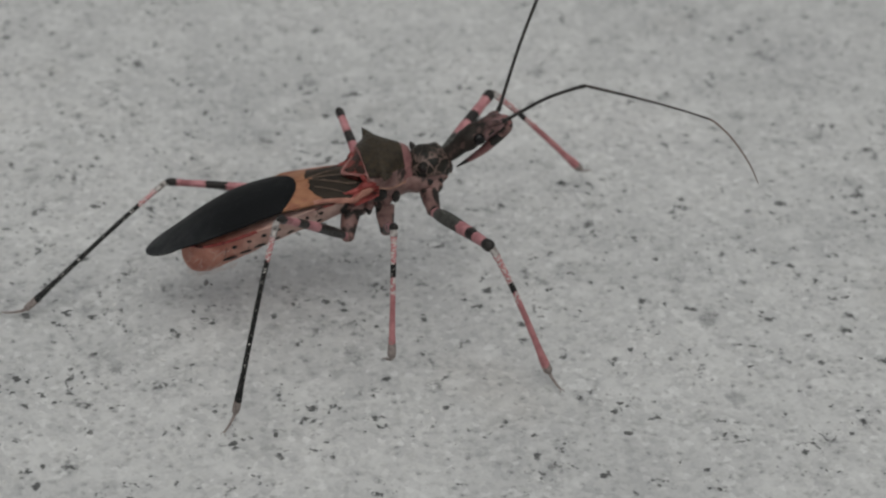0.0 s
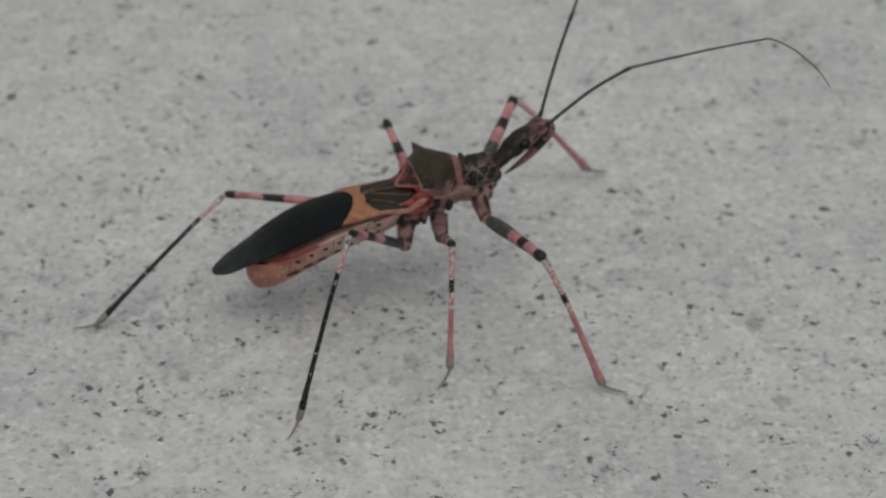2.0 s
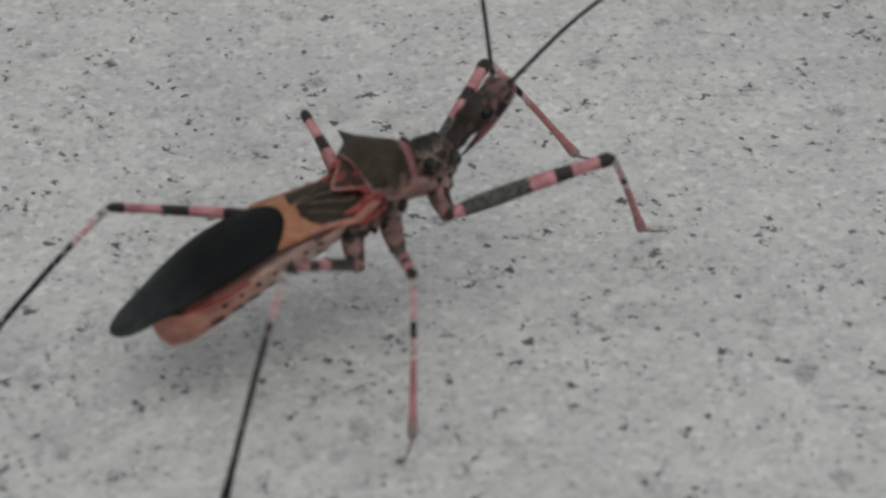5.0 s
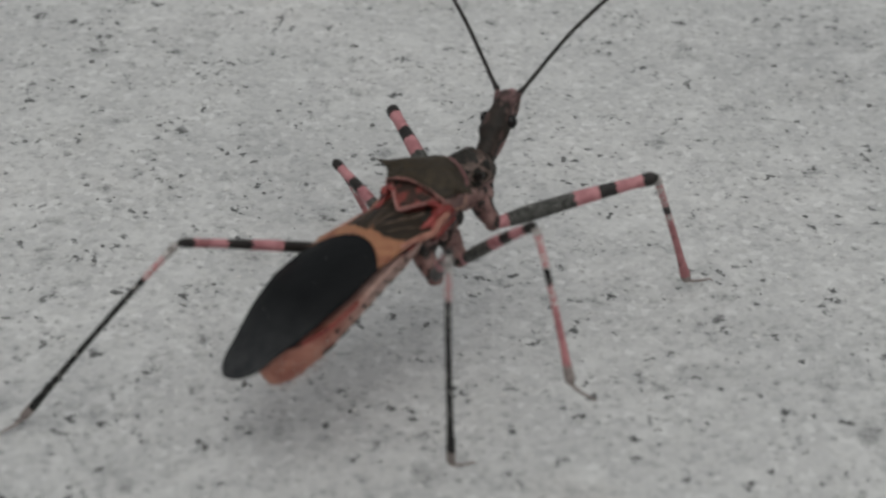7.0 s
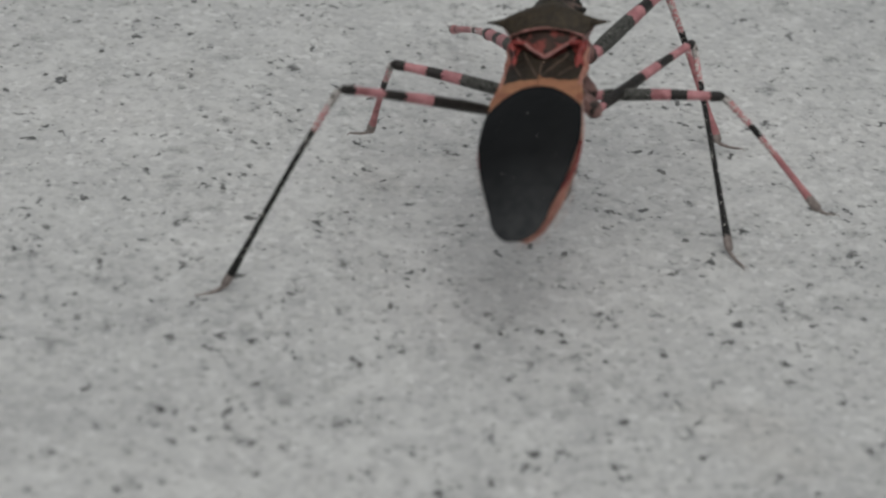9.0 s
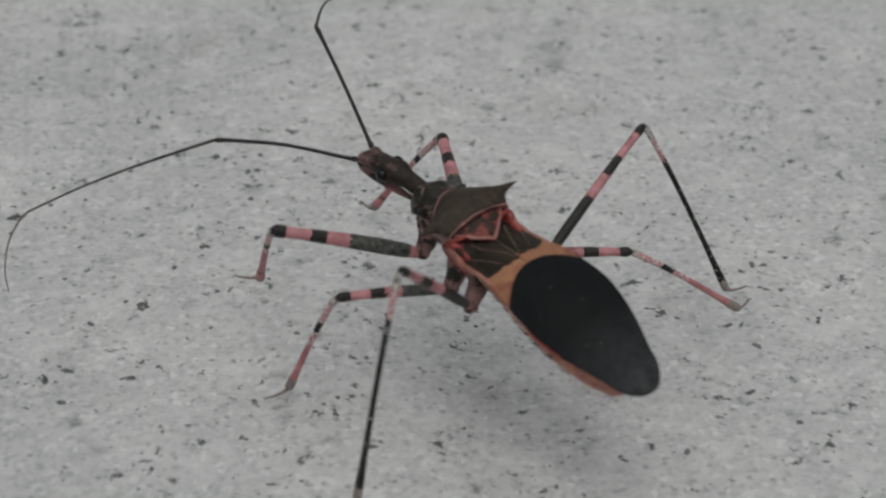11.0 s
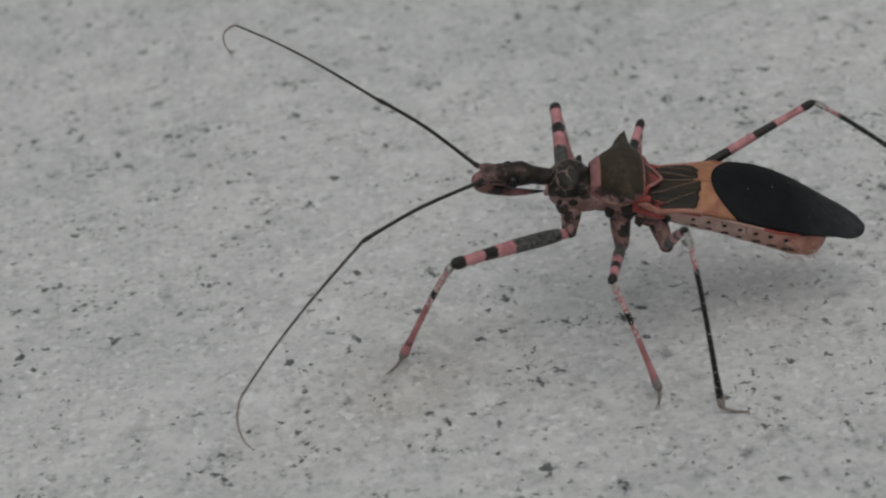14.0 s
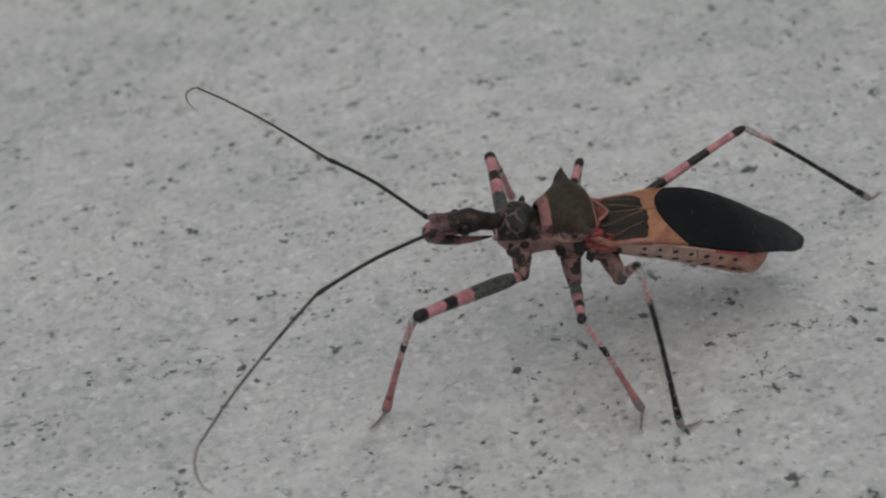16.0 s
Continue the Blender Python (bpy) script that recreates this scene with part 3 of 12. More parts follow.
def bristles():
    """Short pale hairs round the tail end."""
    rnd = random.Random(5)
    verts, faces = [], []
    xa = BELLY[0]
    for k in range(260):
        u = rnd.uniform(0.72, 1.0)
        L = XC - xa
        x = XC - u * L
        a = rnd.uniform(-0.15, math.pi + 0.15)
        hw = float(np.interp(u, (0.72, 0.86, 0.95, 1.0), (2.2, 1.8, 1.3, 0.8)))
        deep = float(np.interp(u, (0.72, 0.86, 0.95, 1.0), (2.1, 2.1, 1.85, 1.3)))
        mid = wing_z(x, 0) - 1.05 - 0.38 * math.sin(math.pi * max(min((XC - x) / LW, 1), 0) ** 0.9)
        root = Vector((x, hw * math.cos(a), mid - deep * math.sin(a)))
        out = Vector((-0.5 - rnd.random(), math.cos(a), -math.sin(a))).normalized() * rnd.uniform(0.2, 0.5)
        side = Vector((0, -math.sin(a), -math.cos(a))) * 0.012
        up = out.cross(side).normalized() * 0.012
        base = len(verts)
        verts += [(root + side) * MM, (root - side * 0.5 + up) * MM, (root - side * 0.5 - up) * MM, (root + out) * MM]
        faces += [(base, base + 1, base + 3), (base + 1, base + 2, base + 3), (base + 2, base, base + 3)]
    finish("bristles", verts, faces, [M_HAIR], bug, "short pale hairs at the tail end", smooth=False)


bristles()


# the rear lobe: along the body from the spines, half width, height of the middle, sag of the edge below it
PLATE = [(1.95, 0.9, 0.12, 0.7), (1.7, 1.02, 0.38, 0.82), (1.3, 1.22, 0.56, 0.86), (0.9, 1.56, 0.66, 0.82), (0.5, 1.98, 0.7, 0.78), (0.2, 2.36, 0.7, 0.7), (0.0, 2.54, 0.66, 0.64), (-0.14, 2.3, 0.6, 0.66), (-0.3, 1.95, 0.5, 0.66), (-0.62, 1.74, 0.22, 0.5), (-0.7, 1.7, 0.08, 0.45)]


def dome_at(d, t):
    """A point of the rear lobe: d along the body from the spines, t from -1 to 1 across, the last fifth down its flank."""
    d = max(min(d, PLATE[0][0]), PLATE[-1][0])
    xs = [q[0] for q in PLATE][::-1]
    half, mid, sag = (float(np.interp(d, xs, [q[k] for q in PLATE][::-1])) for k in (1, 2, 3))
    v = min(abs(t) / 0.8, 1.0)
    y, z = half * v, mid - sag * v**2.1
    w = max(abs(t) - 0.8, 0) / 0.2
    if w:
        low_y = min(half * 0.97, 1.74)
        drop = float(np.interp(d, (-0.7, -0.3, 0.6, 1.95), (0.5, 1.0, 1.1, 0.75)))
        y = y + (low_y - y) * w**0.7
        z -= drop * w**1.3
    bay = 0.14 * (1 - t * t) if d < 0 else 0.0
    return Vector((SPINE[0] + d - bay * min(-d / 0.6, 1.0), math.copysign(y, t), SPINE[2] + z))


def rear_lobe():
    nx, ny = 70, 60
    top, low = [], []
    for i in range(nx + 1):
        d = 1.95 - 2.65 * i / nx
        for j in range(ny + 1):
            t = -1 + 2 * j / ny
            ds = [max(min(d + e, 1.95), -0.7) for e in (-0.08, 0, 0.08)]
            q = sum((dome_at(e, t) for e in ds), Vector()) / 3
            q.z += 0.04 * noise.noise(q * 1.9) + 0.018 * noise.noise(q * 6)
            q.y += 0.03 * noise.noise(q * 2.7 + Vector((7, 0, 0)))
            top.append(q * MM)
            low.append(Vector((q.x, q.y * 0.93, q.z - 0.12)) * MM)
    w = ny + 1
    off, faces, slots = len(top), [], []
    for i in range(nx):
        for j in range(ny):
            a = i * w + j
            faces.append((a, a + 1, a + w + 1, a + w))
            faces.append((off + a, off + a + w, off + a + w + 1, off + a + 1))
            front = 1.95 - 2.65 * i / nx + 0.05 * noise.noise(Vector((j * 0.22, 3.1, 0)))
            side = abs(-1 + 2 * j / ny) + 0.025 * noise.noise(Vector((i * 0.13, 9.1, 0)))
            slots += [1 if front > 1.44 else 2 if side > 0.82 else 0] * 2
    rim = [i * w for i in range(nx + 1)] + [nx * w + j for j in range(1, ny + 1)] + [i * w + ny for i in range(nx - 1, -1, -1)] + [j for j in range(ny - 1, 0, -1)]
    for k in range(len(rim)):
        a, b = rim[k], rim[(k + 1) % len(rim)]
        faces.append((a, off + a, off + b, b))
        slots.append(0)
    return finish("pronotum_rear_lobe", top + low, faces, [M_PRONOTUM, M_SADDLE, M_THORAX], bug, "olive black domed rear lobe with pink saddle", slots)


def thorax():
    z0 = SPINE[2]
    xn, zn = NECK[0], NECK[2]
    xs = SPINE[0]
    flank = loft("thorax", [(xn - 0.1, 0.62, zn - 0.8, 0.5, 0.6), (xn - 0.7, 0.95, zn - 1.0, 0.8, 0.8), (xn - 1.8, 1.08, zn - 1.1, 0.8, 0.85), (xs + 0.8, 1.28, z0 - 1.6, 0.75, 0.9), (xs - 0.3, 1.52, z0 - 1.65, 0.8, 1.1), (xs - 1.3, 1.55, z0 - 1.9, 0.65, 1.0), (xs - 2.4, 1.4, z0 - 2.0, 0.5, 0.8)], [M_THORAX], bug, "greyish pink mottled flanks and breast", n=40, steps=7, power=2.2, lumps=0.2)
    for s in (1, -1):
        ball("flank_mark", (xs - 0.1, s * 1.52, z0 - 1.66), (0.48, 0.17, 0.42), M_BLACK, flank, "black round flank mark")
        ball("flank_mark", (xn - 1.3, s * 1.03, zn - 1.02), (0.26, 0.12, 0.22), M_BLACK, flank, "black flank mark")
        ball("flank_mark", (xn - 0.62, s * 0.9, zn - 1.12), (0.16, 0.1, 0.24), M_BLACK, flank, "small black flank mark")
        ball("flank_mark", (xs - 1.7, s * 1.5, z0 - 1.95), (0.42, 0.14, 0.18), M_BLACK, flank, "black flank mark under the wing")
        # black lumps that paint in the shade between the side plates and behind the hip
        ball("flank_mark", (xs + 0.95, s * 1.14, z0 - 2.05), (0.26, 0.2, 0.42), M_BLACK, flank, "black patch painting the shade between side plates")
        ball("flank_mark", (xs - 0.6, s * 1.46, z0 - 2.35), (0.2, 0.2, 0.55), M_BLACK, flank, "black patch painting the shade between side plates")
        ball("flank_mark", (xs - 1.95, s * 1.42, z0 - 2.3), (0.3, 0.2, 0.4), M_BLACK, flank, "black patch painting the shade behind the hip")
        # swollen side plates above the hips
        ball("side_plate", (xn - 0.95, s * 0.72, zn - 1.42), (0.55, 0.45, 0.55), M_THORAX, flank, "mottled front side plate", 20, 14)
        ball("side_plate", (xs + 0.2, s * 1.05, z0 - 2.2), (0.58, 0.48, 0.62), M_COXA, flank, "dark mottled middle side plate", 20, 14)
        ball("side_plate", (xs - 1.25, s * 1.1, z0 - 2.45), (0.75, 0.5, 0.65), M_COXA, flank, "dark mottled rear side plate", 20, 14)
    rear = rear_lobe()
    for s in (1, -1):
        y = SPINE[1]
        rings = []
        for u, y, dx, a, c, z in ((0, 2.0, 0.16, 0.42, 0.2, -0.08), (0.35, 2.36, 0.1, 0.3, 0.12, -0.03), (0.7, 2.66, 0.01, 0.16, 0.06, 0.02), (1, y + 0.1, -0.12, 0.015, 0.012, 0.07)):
            rings.append([Vector((xs + dx + a * math.cos(t), s * y, z0 + z - 0.1 * a * math.cos(t) + c * math.sin(t))) * MM for t in (2 * math.pi * k / 14 for k in range(14))])
        verts, faces, _ = rings_mesh(rings)
        finish("spine", verts, faces, [M_PRONOTUM], rear, "flat pointed black shoulder spine")
    # pale rim round its sides and rear edge
    line = [(e, 1.0) for e in (1.5, 0.9, 0.4, -0.1, -0.45)] + [(-0.68, t) for t in (0.96, 0.8, 0.6, 0.4, 0.2, 0.0, -0.2, -0.4, -0.6, -0.8, -0.96)] + [(e, -1.0) for e in (-0.45, -0.1, 0.4, 0.9, 1.5)]
    path = [(*(dome_at(e, t) + Vector((0, 0, -0.03))), 0.048 + 0.015 * math.sin(5 * t)) for e, t in line]
    tube("rear_rim", path, [M_RIM, M_RIDGE], rear, "dull pinkish rim along the lobe", n=8, steps=3, wobble=0.035, bands=((0, 0), (0.22, 1), (0.78, 0)))
    # front lobe
    rows = [(xn + 0.05, 0.52, zn - 0.5, 0.45, 0.4), (xn - 0.15, 0.82, zn - 0.54, 0.8, 0.6), (xn - 0.6, 1.1, zn - 0.42, 0.98, 0.5), (xn - 1.15, 1.2, zn - 0.42, 1.1, 0.5), (xn - 1.7, 1.06, zn - 0.48, 1.0, 0.5), (xn - 2.2, 0.86, zn - 0.6, 0.84, 0.4)]
    front = loft("pronotum_front_lobe", rows, [M_LOBE], bug, "black front lobe netted with pale lines", n=48, steps=9, power=2.0, lumps=0.16)
    for s in (1, -1):
        path = [(KNOB[0] + 0.12, s * 0.9, KNOB[2] - 0.44, 0.26), (KNOB[0] + 0.04, s * (KNOB[1] - 0.5), KNOB[2] - 0.22, 0.2), (KNOB[0] - 0.03, s * (KNOB[1] - 0.32), KNOB[2] - 0.08, 0.15), (KNOB[0] - 0.1, s * (KNOB[1] - 0.2), KNOB[2] + 0.0, 0.05)]
        tube("spine", path, [M_BLACK], front, "small blunt black front spine", n=8)
    ring = [(xn + 0.05 - 0.05 * math.sin(t), 0.55 * math.cos(t), zn - 0.55 + 0.45 * math.sin(t), 0.12) for t in np.linspace(-0.9, math.pi + 0.9, 14)]
    tube("collar", ring, [M_THORAX], bug, "pale mottled collar", n=8, steps=1, wobble=0.02)
    # scutellum, sloping from the lobe down to its tip
    xb, zb, xt, zt = xs - 0.6, z0 - 0.06, XC - 0.25, wing_z(XC - 0.25, 0) + 0.06
    at = lambda u: (xb + (xt - xb) * u, zb + (zt - zb) * u)
    def scute(u, v):
        x, z = at(u)
        w = 1.36 * min(1 - u, 1.05) ** 0.9 + 0.1
        return Vector((x - 0.1 * (1 - u) * (1 - v * v), w * v, z + 0.06 - (1 - u) * (0.1 + 0.34 * v * v) + 0.05 * noise.noise(Vector((x * 3, w * v * 3, 4)))))
    n = 18
    top = [scute(-0.25 + 1.25 * i / n, -1 + 2 * j / n) * MM for i in range(n + 1) for j in range(n + 1)]
    low = [Vector((q.x, q.y * 0.98, q.z - 1.0 * MM)) for q in top]
    w, off, faces = n + 1, len(top), []
    for i in range(n):
        for j in range(n):
            a = i * w + j
            faces += [(a, a + 1, a + w + 1, a + w), (off + a, off + a + w, off + a + w + 1, off + a + 1)]
    rim = [i * w for i in range(w)] + [n * w + j for j in range(1, w)] + [i * w + n for i in range(n - 1, -1, -1)] + list(range(n - 1, 0, -1))
    for k in range(len(rim)):
        a, b = rim[k], rim[(k + 1) % len(rim)]
        faces.append((a, off + a, off + b, b))
    plate = finish("scutellum", top + low, faces, [M_SCUTE], bug, "dark reddish brown triangular plate, pink ridged edge")
    path = []
    for u, v in ((0.0, 1), (0.2, 1), (0.5, 1), (0.8, 1), (1.0, 0), (0.8, -1), (0.5, -1), (0.2, -1), (0.0, -1)):
        q = scute(u, v)
        path.append((q.x, q.y, q.z + 0.01, 0.06 + 0.025 * max(u, 0)))
    tube("ridge", path, [M_RIDGE], plate, "dull pink raised ridge in a V", n=8, steps=6, wobble=0.06)
    for s in (1, -1):
        on = lambda x, y, up, r: (x, s * y, wing_z(x, y) + up, r)
        # red flesh of the wing joint, folds fan out from it
        a, b = (0.5, 1.02) if s > 0 else (-1.02, -0.5)
        wing_sheet("wing_joint", lambda v: XC + 1.4, lambda v: XC + 0.75 - 2.4 * (abs(v) - 0.6), a, b, M_RED, "red flesh of the wing joint", 16, 14, lift=0.05, thick=0.5)
        tube("wing_base", [(xs - 0.3, s * 1.72, z0 - 0.85, 0.12), (xs - 0.62, s * 1.6, z0 - 0.72, 0.2), (xs - 0.9, s * 1.25, z0 - 0.62, 0.15), (xs - 1.05, s * 0.85, z0 - 0.62, 0.05)], [M_RED], bug, "red fold beside the scutellum", n=12, steps=7, wobble=0.07)
        tube("wing_base", [(xs - 0.35, s * 1.75, z0 - 0.95, 0.14), (xs - 0.85, s * 1.66, z0 - 0.86, 0.2), on(xs - 1.3, 1.5, 0.02, 0.15), on(xs - 2.2, 1.5, -0.03, 0.05)], [M_RED], bug, "red swollen wing base", n=12, steps=7, wobble=0.06)
        tube("wing_base", [(xs - 0.2, s * 1.76, z0 - 1.1, 0.1), (xs - 0.8, s * 1.78, z0 - 1.12, 0.17), on(xs - 1.5, 1.82, -0.06, 0.14), on(xs - 2.6, 1.85, -0.05, 0.07)], [M_MARGIN], bug, "pink swollen wing base", n=10, steps=7, wobble=0.05)
        tube("wing_base", [(xs - 0.55, s * 1.72, z0 - 1.15, 0.18), (xs - 0.6, s * 1.66, z0 - 1.6, 0.22), (xs - 0.62, s * 1.55, z0 - 2.1, 0.24), (xs - 0.5, s * 1.4, z0 - 2.6, 0.15)], [M_THORAX, M_RED], bug, "pink plate below the wing base", n=10, steps=7, wobble=0.06, bands=((0, 1), (0.3, 0)))


thorax()

# head, with its own turn on the neck
head = loft("head", [(-0.3, 0.42, 0, 0.4, 0.4), (0.2, 0.46, 0, 0.45, 0.43), (0.75, 0.52, 0.02, 0.52, 0.47), (1.2, 0.64, 0.03, 0.63, 0.54), (1.7, 0.69, 0.03, 0.64, 0.58), (2.2, 0.62, 0.0, 0.6, 0.58), (2.7, 0.54, -0.03, 0.54, 0.56), (3.2, 0.48, -0.08, 0.44, 0.5), (3.55, 0.38, -0.14, 0.34, 0.42), (3.74, 0.16, -0.2, 0.16, 0.22)], [M_HEAD], bug, "slender dark head with pinkish tip", n=26, steps=5, power=2.1, lumps=0.16)
for s in (1, -1):
    ball("eye", (2.0, s * 0.64, -0.02), (0.33, 0.28, 0.34), M_EYE, head, "round glossy black eye", 20, 12)
    tube("antenna_socket", [(2.8, s * 0.26, 0.12, 0.24), (3.2, s * 0.42, 0.1, 0.22), (3.45, s * 0.53, 0.02, 0.16), (3.56, s * 0.56, 0.0, 0.1)], [M_HEAD], head, "dark antenna socket", n=8)
    tube("cheek", [(2.3, s * 0.4, -0.2, 0.12), (2.7, s * 0.36, -0.16, 0.2), (3.2, s * 0.26, -0.14, 0.24), (3.55, s * 0.14, -0.2, 0.14)], [M_COXA], head, "pinkish mottled cheek", n=10)
tube("rostrum", [(3.2, 0, -0.12, 0.34), (3.58, 0, -0.38, 0.38), (3.45, 0, -0.68, 0.41), (2.95, 0, -0.84, 0.39), (2.35, 0, -1.0, 0.3), (1.7, 0, -1.1, 0.23), (0.9, 0, -1.08, 0.16), (-0.1, 0, -0.97, 0.04)], [M_SADDLE, M_BLACK, M_COXA], head, "curved dull pink and black beak", n=14, bands=((0, 0), (0.12, 2), (0.3, 1), (0.46, 0), (0.84, 1)), steps=9, fray=0.05)


# ---- legs and antennae ----
def limb_parts(kind, side):
    """Thigh, shin and foot of one leg, each along its own +x from its joint."""
    a, b = FEMUR[kind], TIBIA[kind]
    thick = {"front": 0.39, "middle": 0.3, "hind": 0.27}[kind]
    fem = [(0, 0, 0, thick * 0.55), (0.06 * a, 0, 0, thick * 0.75), (0.22 * a, 0, 0.06, thick), (0.5 * a, 0, 0.12, thick * 0.94), (0.75 * a, 0, 0.13, thick * 0.8), (0.87 * a, 0, 0.12, thick * 0.72), (0.945 * a, 0, 0.11, thick * 0.84), (0.985 * a, 0, 0.1, thick * 0.76), (a + 0.1, 0, 0.07, thick * 0.3)]
    bands = {"front": ((0, 0), (0.1, 2), (0.5, 0), (0.65, 1), (0.75, 0), (0.91, 1)), "middle": ((0, 0), (0.1, 2), (0.46, 0), (0.6, 1), (0.72, 0), (0.89, 1)), "hind": ((0, 0), (0.08, 1), (0.46, 0), (0.62, 1), (0.75, 0), (0.92, 1))}[kind]
    femur = tube("femur", fem, [M_PINK, M_BLACK, M_GREY], bug, "%s femur banded black and pink" % kind, n=20, bands=bands, steps=22, fray=0.012)
    r = {"front": 0.19, "middle": 0.17, "hind": 0.155}[kind]
    tib = [(0, 0, 0.08, r * 1.0), (0.03 * b, 0, 0.1, r * 1.15), (0.12 * b, 0, 0.13, r * 0.95), (0.3 * b, 0, 0.16, r * 0.88), (0.55 * b, 0, 0.12, r * 0.88), (0.8 * b, 0, 0.04, r), (0.93 * b, 0, 0, r * 1.35), (0.985 * b, 0, 0, r * 1.25), (b, 0, 0, r * 0.6)]
    shin = {"front": ((0, 3), (0.05, 2), (0.27, 1), (0.34, 2), (0.42, 0), (0.94, 4)), "middle": ((0, 3), (0.05, 2), (0.25, 1), (0.36, 2), (0.5, 0), (0.88, 4)), "hind": ((0, 3), (0.08, 2), (0.2, 1), (0.93, 4))}[kind]
    tibia = tube("tibia", tib, [M_DULL, M_DUSTYBLACK, M_DUSTY, M_WHITE, M_TARSUS], bug, "slim %s tibia, dusty below the knee" % kind, n=12, bands=shin, steps=20, fray=0.02)
    foot = [(0, 0, 0, 0.1), (0.26, 0, -0.08, 0.09), (0.62, 0, -0.13, 0.07), (1.02, 0, -0.12, 0.06), (1.24, 0, -0.1, 0.035)]
    tarsus = tube("tarsus", foot, [M_TARSUS], bug, "thin grey brown foot", n=8, steps=3)
    for s in (1, -1):
        tube("claw", [(1.18, 0, -0.11, 0.035), (1.34, s * 0.09, -0.08, 0.025), (1.43, s * 0.13, -0.2, 0.008)], [M_TARSUS], tarsus, "tiny pale brown claw", n=5, steps=2)
    return femur, tibia, tarsus


def coxa(kind, s):
    hx, hy, hz = HIP[kind]
    root = {"front": (hx - 0.15, 0.75, hz + 1.2), "middle": (hx + 0.05, 1.0, hz + 1.2), "hind": (hx + 0.5, 0.95, hz + 1.1)}[kind]
    tube("coxa", [(root[0], s * root[1], root[2], 0.55), ((root[0] + hx) / 2, s * (root[1] * 0.6 + hy * 0.4), hz + 0.62, 0.5), (hx, s * hy, hz + 0.2, 0.4), (hx, s * hy, hz - 0.12, 0.33), (hx, s * hy, hz - 0.3, 0.1)], [M_COXA], bug, "stout mottled %s hip joint" % kind, n=12)


LEGS = {}
for kind in ("front", "middle", "hind"):
    for side, s in (("left", 1), ("right", -1)):
        coxa(kind, s)
        LEGS[side, kind] = limb_parts(kind, side)


def antenna():
    a1, a2, a3 = ANTENNA
    one = tube("antenna_scape", [(0, 0, 0, 0.13), (0.25, 0, 0, 0.15), (0.6, 0, 0.02, 0.105), (a1 * 0.5, 0, 0.28, 0.1), (a1 * 0.85, 0, 0.14, 0.1), (a1 * 0.96, 0, 0.04, 0.13), (a1, 0, 0, 0.09)], [M_BLACK], bug, "long thin black first antenna joint", n=8)
    two = tube("antenna_shaft", [(0, 0, 0, 0.09), (a2 * 0.25, 0, 0.14, 0.08), (a2 * 0.5, 0, 0.22, 0.068), (a2 * 0.75, 0, 0.18, 0.06), (a2, 0, 0, 0.055)], [M_ANTENNA, M_BLACK], bug, "thin grey brown antenna shaft", n=7, bands=((0, 0), (0.22, 1), (0.32, 0)))
    three = tube("antenna_tip", [(0, 0, 0, 0.055), (a3 * 0.12, 0, 0.28, 0.055), (a3 * 0.4, 0, 0.55, 0.05), (a3 * 0.75, 0, 0.42, 0.042), (a3, 0, 0, 0.025)], [M_ANTTIP], bug, "curled hair-thin antenna tip", n=6)
    return one, two, three


FEELERS = {"left": antenna(), "right": antenna()}


def aim(start, end, up=(0, 0, 1)):
    """The pose of a part that points with its +x from start to end (millimetres), its +z towards up."""
    x = (Vector(end) - Vector(start)).normalized()
    y = Vector(up).cross(x)
    y = y.normalized() if y.length > 1e-4 else Vector((0, 1, 0))
    z = x.cross(y)
    m = Matrix((x, y, z)).transposed().to_4x4()
    m.translation = Vector(start) * MM
    return m


